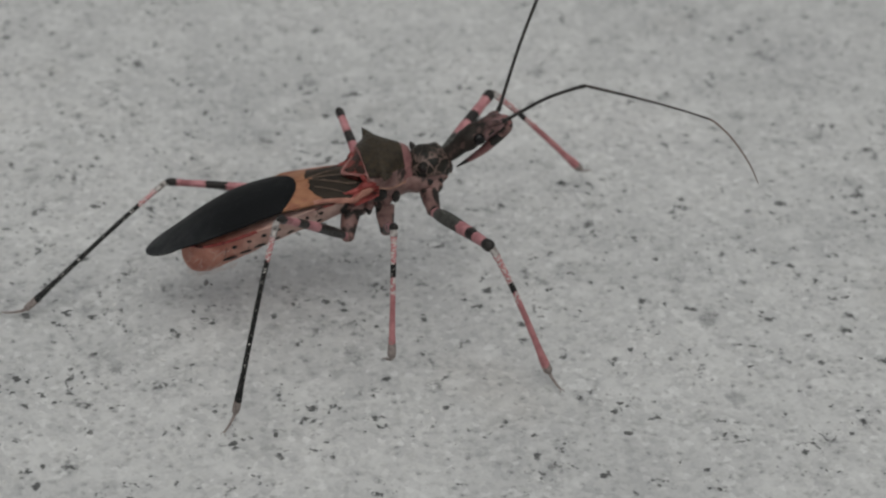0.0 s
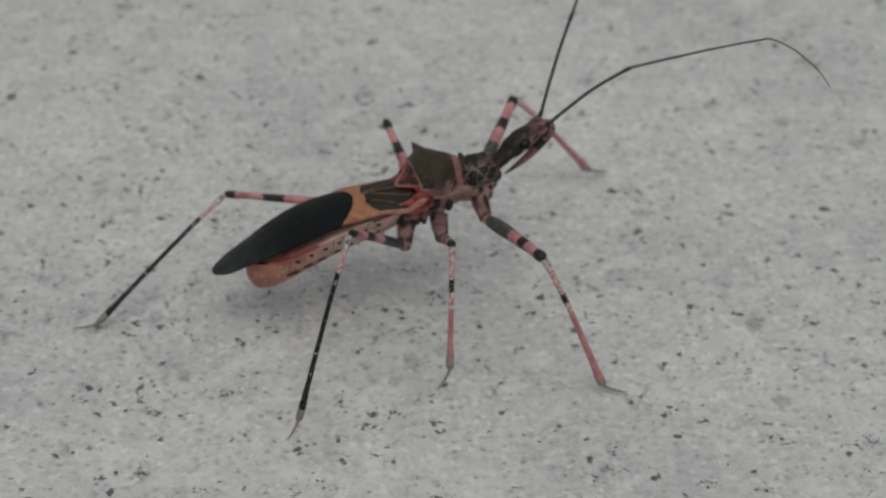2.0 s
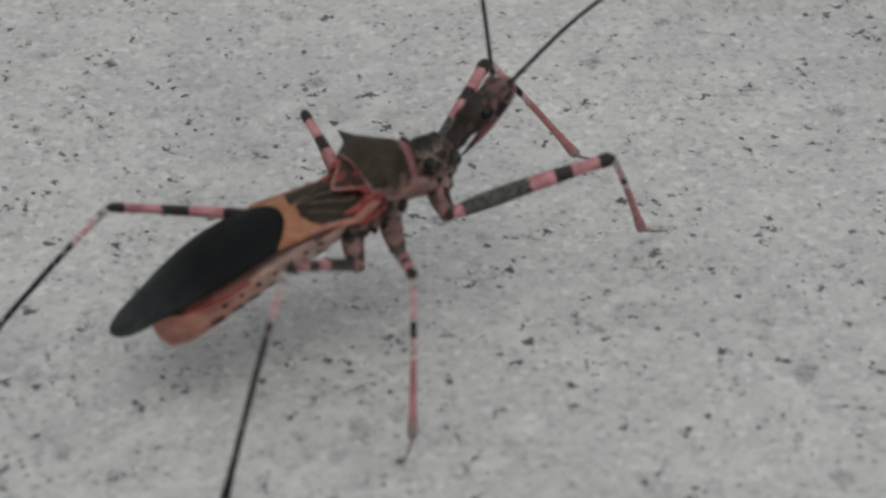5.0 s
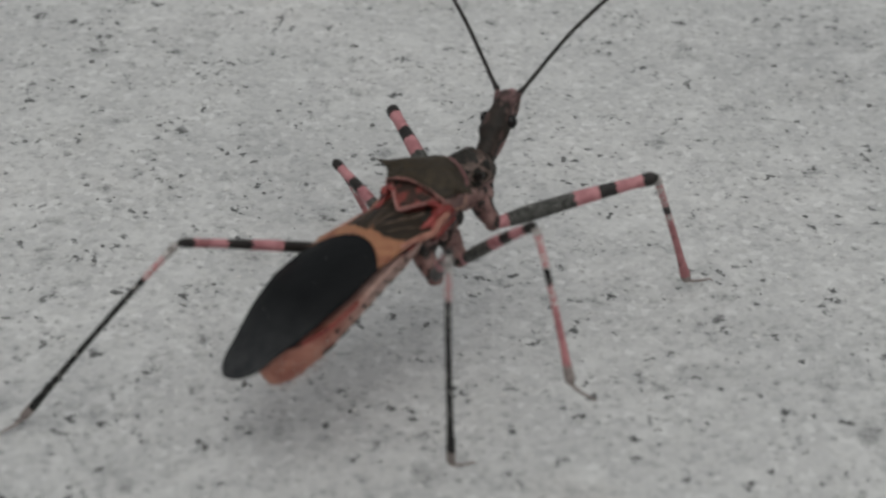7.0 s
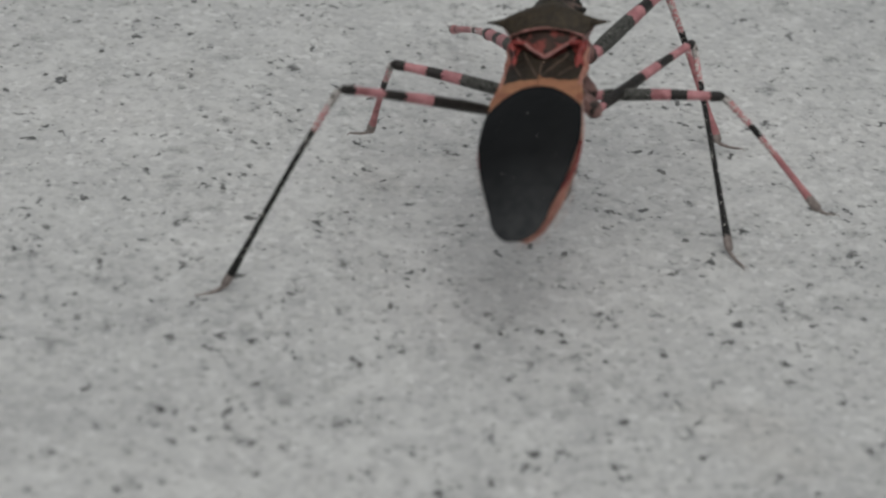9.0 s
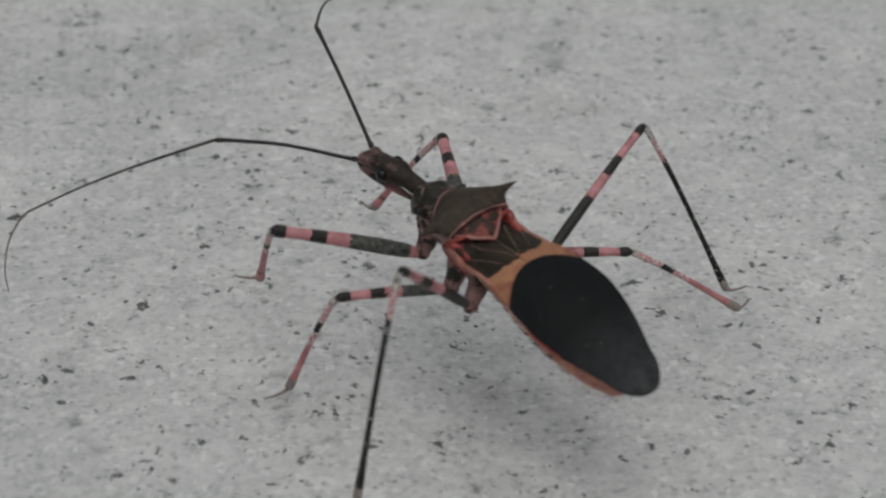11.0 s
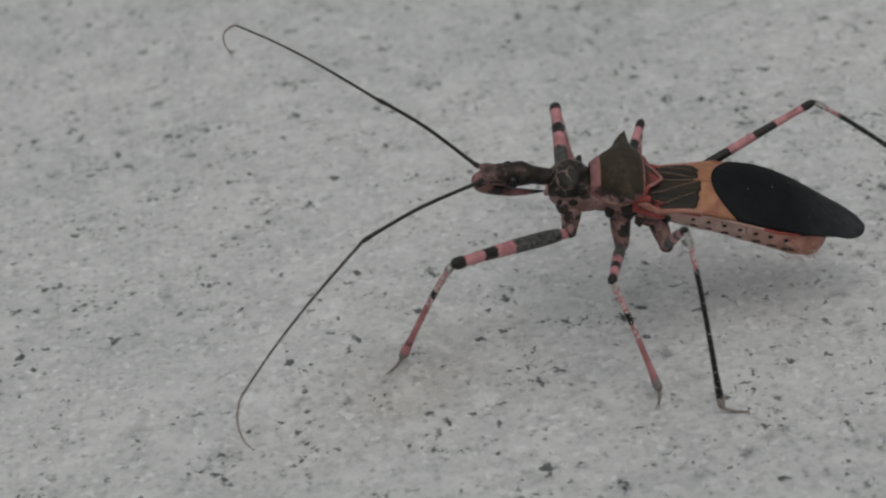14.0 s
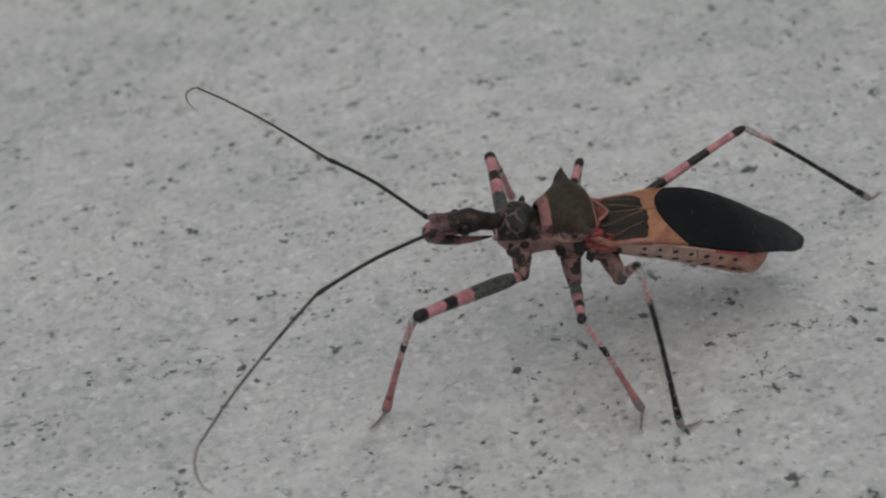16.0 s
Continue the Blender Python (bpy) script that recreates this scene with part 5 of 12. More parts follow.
        (13.75, aim((1.70, -3.15, -7.92), (2.98, -3.75, -8.24), (0.33, 0.18, 0.93))),
        (14, aim((0.88, -13.39, -8.96), (1.25, -15.13, -9.49), (0.25, -0.24, 0.94))),
        (14.25, aim((4.25, -13.73, -8.48), (5.11, -15.24, -9.13))),
        (14.5, aim((7.53, -13.56, -7.52), (8.81, -14.71, -8.24))),
        (14.75, aim((10.45, -5.84, -7.57), (12.15, -5.87, -8.32), (0.40, -0.15, 0.90))),
        (15, aim((7.88, -0.77, -2.42), (8.80, 0.36, -3.58), (0.57, 0.32, 0.76))),
        (15.25, aim((6.34, -1.37, -5.21), (7.39, -0.01, -5.93), (0.34, 0.22, 0.91))),
        (15.5, aim((4.39, -2.83, -7.63), (5.49, -1.35, -7.85))),
        (15.75, aim((1.90, -2.90, -7.97), (3.26, -3.32, -8.24))),
        (16, aim((-1.24, -13.75, -8.91), (-1.16, -15.58, -9.22), (0.11, -0.16, 0.98)))])
    walk(LEGS["right", "middle"][0], [
        (0, aim((-0.61, -1.68, -2.74), (-1.41, -6.89, 0.62))),
        (0.25, aim((-0.61, -1.68, -2.74), (-1.34, -6.99, 0.46))),
        (0.5, aim((-0.61, -1.68, -2.74), (-1.27, -7.09, 0.30))),
        (0.75, aim((-0.61, -1.68, -2.74), (-1.29, -7.12, 0.25))),
        (1, aim((-0.61, -1.68, -2.74), (-1.30, -7.15, 0.20))),
        (1.25, aim((-0.61, -1.68, -2.74), (-1.35, -7.14, 0.20))),
        (1.5, aim((-0.61, -1.68, -2.74), (-1.39, -7.13, 0.21))),
        (1.75, aim((-0.61, -1.68, -2.74), (-1.45, -7.16, 0.14))),
        (2, aim((-0.61, -1.68, -2.74), (-1.50, -7.19, 0.07))),
        (2.25, aim((-0.61, -1.68, -2.74), (-1.56, -7.17, 0.07))),
        (2.5, aim((-0.61, -1.68, -2.74), (-1.62, -7.16, 0.08))),
        (2.75, aim((-0.61, -1.68, -2.74), (-1.69, -7.19, 0.00))),
        (3, aim((-0.61, -1.68, -2.74), (-1.76, -7.21, -0.08))),
        (3.2, aim((-0.61, -1.68, -2.74), (-1.88, -7.14, 0.01))),
        (3.463, aim((-0.61, -1.68, -2.74), (-1.94, -7.15, -0.03))),
        (3.725, aim((-0.61, -1.68, -2.74), (-2.03, -7.15, -0.09))),
        (3.987, aim((-0.61, -1.68, -2.74), (-2.13, -7.16, -0.17))),
        (4.25, aim((-0.61, -1.68, -2.74), (-2.25, -7.17, -0.25))),
        (4.513, aim((-0.61, -1.68, -2.74), (-2.36, -7.17, -0.33))),
        (4.775, aim((-0.61, -1.68, -2.74), (-2.46, -7.17, -0.41))),
        (5.037, aim((-0.61, -1.68, -2.74), (-2.54, -7.17, -0.47))),
        (5.3, aim((-0.61, -1.68, -2.74), (-2.60, -7.16, -0.52))),
        (5.5, aim((-0.61, -1.68, -2.74), (-2.70, -7.22, -0.75))),
        (5.75, aim((-0.61, -1.68, -2.74), (-2.94, -7.15, -0.84))),
        (6, aim((-0.61, -1.68, -2.74), (-3.18, -7.07, -0.92))),
        (6.25, aim((-0.61, -1.68, -2.74), (-3.04, -7.15, -0.97))),
        (6.5, aim((-0.61, -1.68, -2.74), (-2.89, -7.23, -1.01))),
        (6.75, aim((-0.61, -1.68, -2.74), (-2.17, -7.08, -0.02))),
        (7, aim((-0.61, -1.68, -2.74), (-1.39, -6.73, 0.85))),
        (7.25, aim((-0.61, -1.68, -2.74), (2.18, -6.57, -0.04), (-0.04, 0.46, 0.88))),
        (7.5, aim((-0.61, -1.68, -2.74), (4.78, -4.71, -1.88), (-0.02, 0.24, 0.97))),
        (7.75, aim((-0.61, -1.68, -2.74), (3.91, -5.88, -1.76))),
        (8, aim((-0.61, -1.68, -2.74), (2.80, -6.81, -1.69))),
        (8.25, aim((-0.61, -1.68, -2.74), (2.64, -7.00, -2.44))),
        (8.5, aim((-0.61, -1.68, -2.74), (2.43, -7.12, -3.18))),
        (8.75, aim((-0.61, -1.68, -2.74), (0.52, -7.83, -2.88))),
        (9, aim((-0.61, -1.68, -2.74), (-0.28, -7.91, -3.11))),
        (9.2, aim((-0.61, -1.68, -2.74), (-0.75, -7.91, -3.24))),
        (9.462, aim((-0.61, -1.68, -2.74), (-1.68, -7.31, -5.24))),
        (9.725, aim((-0.61, -1.68, -2.74), (-2.11, -7.24, -5.18))),
        (9.988, aim((-0.61, -1.68, -2.74), (-2.19, -7.43, -4.60))),
        (10.25, aim((-0.61, -1.68, -2.74), (-2.19, -7.48, -4.46))),
        (10.512, aim((-0.61, -1.68, -2.74), (-2.67, -6.89, -5.50))),
        (10.775, aim((-0.61, -1.68, -2.74), (-3.14, -6.72, -5.44))),
        (11.038, aim((-0.61, -1.68, -2.74), (-3.29, -7.12, -4.24))),
        (11.3, aim((-0.61, -1.68, -2.74), (-3.78, -6.99, -1.85))),
        (11.5, aim((-0.61, -1.68, -2.74), (-4.08, -6.80, -1.86))),
        (11.75, aim((-0.61, -1.68, -2.74), (-2.61, -7.19, -0.59))),
        (12, aim((-0.61, -1.68, -2.74), (-0.94, -7.03, 0.47))),
        (12.25, aim((-0.61, -1.68, -2.74), (-2.65, -6.74, 0.30))),
        (12.5, aim((-0.61, -1.68, -2.74), (-4.00, -6.24, -0.15))),
        (12.75, aim((-0.61, -1.68, -2.74), (-4.44, -6.24, -0.84))),
        (13, aim((-0.61, -1.68, -2.74), (-4.85, -6.06, -1.42))),
        (13.25, aim((-0.61, -1.68, -2.74), (-3.77, -6.66, -0.69))),
        (13.5, aim((-0.61, -1.68, -2.74), (-2.52, -6.99, -0.06))),
        (13.75, aim((-0.61, -1.68, -2.74), (-2.53, -7.37, -0.95))),
        (14, aim((-0.61, -1.68, -2.74), (-2.49, -7.62, -1.89))),
        (14.25, aim((-0.61, -1.68, -2.74), (-3.40, -7.12, -1.36))),
        (14.5, aim((-0.61, -1.68, -2.74), (-4.20, -6.44, -0.87))),
        (14.75, aim((-0.61, -1.68, -2.74), (-4.82, -5.69, -0.45))),
        (15, aim((-0.61, -1.68, -2.74), (-5.32, -4.71, 0.03))),
        (15.25, aim((-0.61, -1.68, -2.74), (-4.18, -5.88, 0.20))),
        (15.5, aim((-0.61, -1.68, -2.74), (-2.81, -6.68, 0.29))),
        (15.75, aim((-0.61, -1.68, -2.74), (-3.13, -7.06, -0.82))),
        (16, aim((-0.61, -1.68, -2.74), (-3.36, -7.24, -2.01)))])
    walk(LEGS["right", "middle"][1], [
        (0, aim((-1.41, -6.89, 0.62), (-1.91, -9.04, -6.05))),
        (0.25, aim((-1.34, -6.99, 0.46), (-1.78, -8.89, -6.29))),
        (0.5, aim((-1.27, -7.09, 0.30), (-1.66, -8.73, -6.52))),
        (0.75, aim((-1.29, -7.12, 0.25), (-1.70, -8.95, -6.52))),
        (1, aim((-1.30, -7.15, 0.20), (-1.74, -9.16, -6.51))),
        (1.25, aim((-1.35, -7.14, 0.20), (-1.83, -8.97, -6.56))),
        (1.5, aim((-1.39, -7.13, 0.21), (-1.92, -8.78, -6.60))),
        (1.75, aim((-1.45, -7.16, 0.14), (-2.09, -8.89, -6.64), (-0.22, -0.94, 0.26))),
        (2, aim((-1.50, -7.19, 0.07), (-2.26, -9.01, -6.67), (-0.22, -0.94, 0.28))),
        (2.25, aim((-1.56, -7.17, 0.07), (-2.33, -8.92, -6.69), (-0.22, -0.94, 0.27))),
        (2.5, aim((-1.62, -7.16, 0.08), (-2.41, -8.84, -6.70), (-0.22, -0.94, 0.26))),
        (2.75, aim((-1.69, -7.19, 0.00), (-2.54, -9.00, -6.73), (-0.22, -0.94, 0.28))),
        (3, aim((-1.76, -7.21, -0.08), (-2.68, -9.17, -6.76), (-0.21, -0.93, 0.30))),
        (3.2, aim((-1.88, -7.14, 0.01), (-2.97, -9.24, -6.61), (-0.21, -0.92, 0.33))),
        (3.463, aim((-1.94, -7.15, -0.03), (-3.06, -9.23, -6.65), (-0.21, -0.92, 0.32))),
        (3.725, aim((-2.03, -7.15, -0.09), (-3.18, -9.21, -6.71), (-0.21, -0.92, 0.32))),
        (3.987, aim((-2.13, -7.16, -0.17), (-3.32, -9.18, -6.79), (-0.21, -0.92, 0.32))),
        (4.25, aim((-2.25, -7.17, -0.25), (-3.48, -9.15, -6.87), (-0.21, -0.92, 0.32))),
        (4.513, aim((-2.36, -7.17, -0.33), (-3.63, -9.12, -6.95), (-0.21, -0.93, 0.31))),
        (4.775, aim((-2.46, -7.17, -0.41), (-3.77, -9.09, -7.03), (-0.21, -0.93, 0.31))),
        (5.037, aim((-2.54, -7.17, -0.47), (-3.89, -9.06, -7.10), (-0.21, -0.93, 0.31))),
        (5.3, aim((-2.60, -7.16, -0.52), (-3.97, -9.04, -7.14), (-0.21, -0.93, 0.31))),
        (5.5, aim((-2.70, -7.22, -0.75), (-4.12, -9.05, -7.39), (-0.21, -0.93, 0.30))),
        (5.75, aim((-2.94, -7.15, -0.84), (-3.63, -7.75, -7.80), (-0.24, -0.97, 0.11))),
        (6, aim((-3.18, -7.07, -0.92), (-3.10, -6.42, -7.92), (-0.24, -0.97, -0.09))),
        (6.25, aim((-3.04, -7.15, -0.97), (-3.84, -6.98, -7.94), (-0.23, -0.97, 0.00))),
        (6.5, aim((-2.89, -7.23, -1.01), (-4.56, -7.54, -7.83), (-0.21, -0.97, 0.10))),
        (6.75, aim((-2.17, -7.08, -0.02), (-3.39, -8.57, -6.78), (-0.19, -0.95, 0.24))),
        (7, aim((-1.39, -6.73, 0.85), (-2.12, -9.35, -5.62))),
        (7.25, aim((2.18, -6.57, -0.04), (2.77, -9.62, -6.35), (-0.00, -0.90, 0.43))),
        (7.5, aim((4.78, -4.71, -1.88), (6.68, -8.09, -7.74), (0.20, -0.82, 0.54))),
        (7.75, aim((3.91, -5.88, -1.76), (6.16, -8.82, -7.73), (0.37, -0.77, 0.52))),
        (8, aim((2.80, -6.81, -1.69), (5.39, -9.33, -7.71), (0.50, -0.70, 0.51))),
        (8.25, aim((2.64, -7.00, -2.44), (4.75, -9.80, -8.53))),
        (8.5, aim((2.43, -7.12, -3.18), (4.04, -10.17, -9.30))),
        (8.75, aim((0.52, -7.83, -2.88), (1.16, -11.52, -8.82), (0.31, -0.79, 0.53))),
        (9, aim((-0.28, -7.91, -3.11), (-1.32, -12.35, -8.44), (0.13, -0.79, 0.60))),
        (9.2, aim((-0.75, -7.91, -3.24), (-1.93, -12.58, -8.34), (0.00, -0.75, 0.66))),
        (9.462, aim((-1.68, -7.31, -5.24), (-3.09, -12.46, -9.79))),
        (9.725, aim((-2.11, -7.24, -5.18), (-3.96, -12.31, -9.67))),
        (9.988, aim((-2.19, -7.43, -4.60), (-3.93, -12.62, -9.01))),
        (10.25, aim((-2.19, -7.48, -4.46), (-3.10, -11.33, -10.26))),
        (10.512, aim((-2.67, -6.89, -5.50), (-4.64, -11.59, -10.33))),
        (10.775, aim((-3.14, -6.72, -5.44), (-5.61, -11.24, -10.21))),
        (11.038, aim((-3.29, -7.12, -4.24), (-5.31, -11.49, -9.35))),
        (11.3, aim((-3.78, -6.99, -1.85), (-4.78, -11.37, -7.25))),
        (11.5, aim((-4.08, -6.80, -1.86), (-5.31, -11.41, -7.02))),
        (11.75, aim((-2.61, -7.19, -0.59), (-2.19, -10.93, -6.52), (-0.04, -0.85, 0.53))),
        (12, aim((-0.94, -7.03, 0.47), (1.10, -9.58, -5.75), (0.30, -0.85, 0.44))),
        (12.25, aim((-2.65, -6.74, 0.30), (-2.67, -8.26, -6.55), (0.30, -0.93, 0.22))),
        (12.5, aim((-4.00, -6.24, -0.15), (-6.05, -6.55, -6.85), (0.24, -0.97, -0.00))),
        (12.75, aim((-4.44, -6.24, -0.84), (-7.59, -7.63, -6.95), (0.28, -0.96, 0.08))),
        (13, aim((-4.85, -6.06, -1.42), (-8.98, -8.43, -6.59), (0.34, -0.93, 0.15))),
        (13.25, aim((-3.77, -6.66, -0.69), (-6.55, -7.61, -7.07), (0.29, -0.96, 0.02))),
        (13.5, aim((-2.52, -6.99, -0.06), (-3.65, -6.44, -6.97), (0.27, -0.96, -0.12))),
        (13.75, aim((-2.53, -7.37, -0.95), (-3.31, -8.94, -7.76), (0.31, -0.93, 0.18))),
        (14, aim((-2.49, -7.62, -1.89), (-2.86, -11.16, -7.95), (0.13, -0.86, 0.50))),
        (14.25, aim((-3.40, -7.12, -1.36), (-4.72, -9.13, -7.96), (0.09, -0.96, 0.27))),
        (14.5, aim((-4.20, -6.44, -0.87), (-6.38, -6.76, -7.54), (0.01, -1.00, 0.04))),
        (14.75, aim((-4.82, -5.69, -0.45), (-7.59, -6.07, -6.89), (0.02, -1.00, 0.06))),
        (15, aim((-5.32, -4.71, 0.03), (-8.65, -5.20, -6.14), (0.03, -1.00, 0.08))),
        (15.25, aim((-4.18, -5.88, 0.20), (-6.28, -7.67, -6.25), (-0.34, -0.87, 0.37))),
        (15.5, aim((-2.81, -6.68, 0.29), (-3.54, -9.69, -6.01))),
        (15.75, aim((-3.13, -7.06, -0.82), (-3.96, -10.30, -7.00))),
        (16, aim((-3.36, -7.24, -2.01), (-4.28, -10.70, -8.05)))])
    walk(LEGS["right", "middle"][2], [
        (0, aim((-1.91, -9.04, -6.05), (-2.06, -7.43, -6.96))),
        (0.25, aim((-1.78, -8.89, -6.29), (-2.71, -8.57, -7.86), (-0.67, 0.55, 0.50))),
        (0.5, aim((-1.66, -8.73, -6.52), (-2.63, -9.96, -7.51), (-0.85, 0.38, 0.37))),
        (0.75, aim((-1.70, -8.95, -6.52), (-2.92, -9.94, -7.51), (-0.66, 0.08, 0.74))),
        (1, aim((-1.74, -9.16, -6.51), (-3.17, -9.88, -7.46), (-0.53, -0.06, 0.85))),
        (1.25, aim((-1.83, -8.97, -6.56), (-3.06, -10.00, -7.50), (-0.48, -0.20, 0.85))),
        (1.5, aim((-1.92, -8.78, -6.60), (-2.91, -10.08, -7.49), (-0.39, -0.30, 0.87))),
        (1.75, aim((-2.09, -8.89, -6.64), (-3.24, -10.04, -7.55))),
        (2, aim((-2.26, -9.01, -6.67), (-3.55, -9.98, -7.60))),
        (2.25, aim((-2.33, -8.92, -6.69), (-3.52, -10.06, -7.56))),
        (2.5, aim((-2.41, -8.84, -6.70), (-3.47, -10.13, -7.52))),
        (2.75, aim((-2.54, -9.00, -6.73), (-3.67, -10.22, -7.57))),
        (3, aim((-2.68, -9.17, -6.76), (-3.86, -10.31, -7.63))),
        (3.2, aim((-2.97, -9.24, -6.61), (-4.25, -10.27, -7.48))),
        (3.463, aim((-3.06, -9.23, -6.65), (-4.34, -10.26, -7.52))),
        (3.725, aim((-3.18, -9.21, -6.71), (-4.47, -10.23, -7.58))),
        (3.987, aim((-3.32, -9.18, -6.79), (-4.61, -10.21, -7.65))),
        (4.25, aim((-3.48, -9.15, -6.87), (-4.77, -10.18, -7.73))),
        (4.513, aim((-3.63, -9.12, -6.95), (-4.93, -10.14, -7.81))),
        (4.775, aim((-3.77, -9.09, -7.03), (-5.08, -10.11, -7.88))),
        (5.037, aim((-3.89, -9.06, -7.10), (-5.20, -10.08, -7.94))),
        (5.3, aim((-3.97, -9.04, -7.14), (-5.29, -10.05, -7.99))),
        (5.5, aim((-4.12, -9.05, -7.39), (-5.59, -9.86, -8.19))),
        (5.75, aim((-3.63, -7.75, -7.80), (-5.10, -8.56, -8.61))),
        (6, aim((-3.10, -6.42, -7.92), (-4.57, -7.23, -8.72))),
        (6.25, aim((-3.84, -6.98, -7.94), (-5.34, -7.82, -8.64))),
        (6.5, aim((-4.56, -7.54, -7.83), (-6.08, -8.40, -8.46))),
        (6.75, aim((-3.39, -8.57, -6.78), (-4.29, -10.08, -7.37))),
        (7, aim((-2.12, -9.35, -5.62), (-2.24, -11.19, -5.86), (-0.12, -0.12, 0.99))),
        (7.25, aim((2.77, -9.62, -6.35), (2.65, -11.46, -6.58))),
        (7.5, aim((6.68, -8.09, -7.74), (6.56, -9.93, -7.98))),
        (7.75, aim((6.16, -8.82, -7.73), (6.48, -10.63, -7.97))),
        (8, aim((5.39, -9.33, -7.71), (6.13, -11.03, -7.95))),
        (8.25, aim((4.75, -9.80, -8.53), (5.35, -11.52, -8.89))),
        (8.5, aim((4.04, -10.17, -9.30), (4.51, -11.90, -9.80))),
        (8.75, aim((1.16, -11.52, -8.82), (2.30, -13.21, -9.69))),
        (9, aim((-1.32, -12.35, -8.44), (0.23, -13.78, -9.49), (0.48, -0.38, 0.79))),
        (9.2, aim((-1.93, -12.58, -8.34), (-0.68, -13.99, -9.43))),
        (9.462, aim((-3.09, -12.46, -9.79), (-2.28, -13.64, -10.03))),
        (9.725, aim((-3.96, -12.31, -9.67), (-3.23, -13.54, -9.91))),
        (9.988, aim((-3.93, -12.62, -9.01), (-3.20, -13.85, -9.25))),
        (10.25, aim((-3.10, -11.33, -10.26), (-2.34, -12.54, -10.50))),
        (10.512, aim((-4.64, -11.59, -10.33), (-3.99, -12.86, -10.59))),
        (10.775, aim((-5.61, -11.24, -10.21), (-5.03, -12.54, -10.49))),
        (11.038, aim((-5.31, -11.49, -9.35), (-4.67, -12.76, -9.62))),
        (11.3, aim((-4.78, -11.37, -7.25), (-3.93, -12.40, -8.54))),
        (11.5, aim((-5.31, -11.41, -7.02), (-4.65, -12.55, -8.33))),
        (11.75, aim((-2.19, -10.93, -6.52), (-1.51, -12.11, -7.79))),
        (12, aim((1.10, -9.58, -5.75), (1.80, -10.80, -6.97))),
        (12.25, aim((-2.67, -8.26, -6.55), (-3.12, -9.64, -7.72), (0.06, -0.66, 0.75))),
        (12.5, aim((-6.05, -6.55, -6.85), (-7.49, -7.55, -7.50), (-0.10, -0.44, 0.89))),
        (12.75, aim((-7.59, -7.63, -6.95), (-8.98, -8.56, -7.76), (-0.27, -0.37, 0.89))),
        (13, aim((-8.98, -8.43, -6.59), (-10.33, -9.28, -7.54))),
        (13.25, aim((-6.55, -7.61, -7.07), (-8.17, -8.12, -7.81), (-0.35, -0.22, 0.91))),
        (13.5, aim((-3.65, -6.44, -6.97), (-5.44, -6.56, -7.45), (-0.25, -0.12, 0.96))),
        (13.75, aim((-3.31, -8.94, -7.76), (-4.52, -10.11, -8.56))),
        (14, aim((-2.86, -11.16, -7.95), (-2.93, -12.84, -8.74), (-0.18, -0.41, 0.89))),
        (14.25, aim((-4.72, -9.13, -7.96), (-5.87, -10.49, -8.49))),
        (14.5, aim((-6.38, -6.76, -7.54), (-8.16, -7.24, -7.77), (-0.09, -0.14, 0.99))),
        (14.75, aim((-7.59, -6.07, -6.89), (-9.36, -6.46, -7.34))),
        (15, aim((-8.65, -5.20, -6.14), (-10.37, -5.49, -6.82))),
        (15.25, aim((-6.28, -7.67, -6.25), (-7.45, -8.75, -7.21))),
        (15.5, aim((-3.54, -9.69, -6.01), (-3.83, -11.25, -6.99), (-0.28, -0.47, 0.84))),
        (15.75, aim((-3.96, -10.30, -7.00), (-4.22, -11.99, -7.74), (-0.17, -0.37, 0.91))),
        (16, aim((-4.28, -10.70, -8.05), (-4.51, -12.48, -8.53)))])
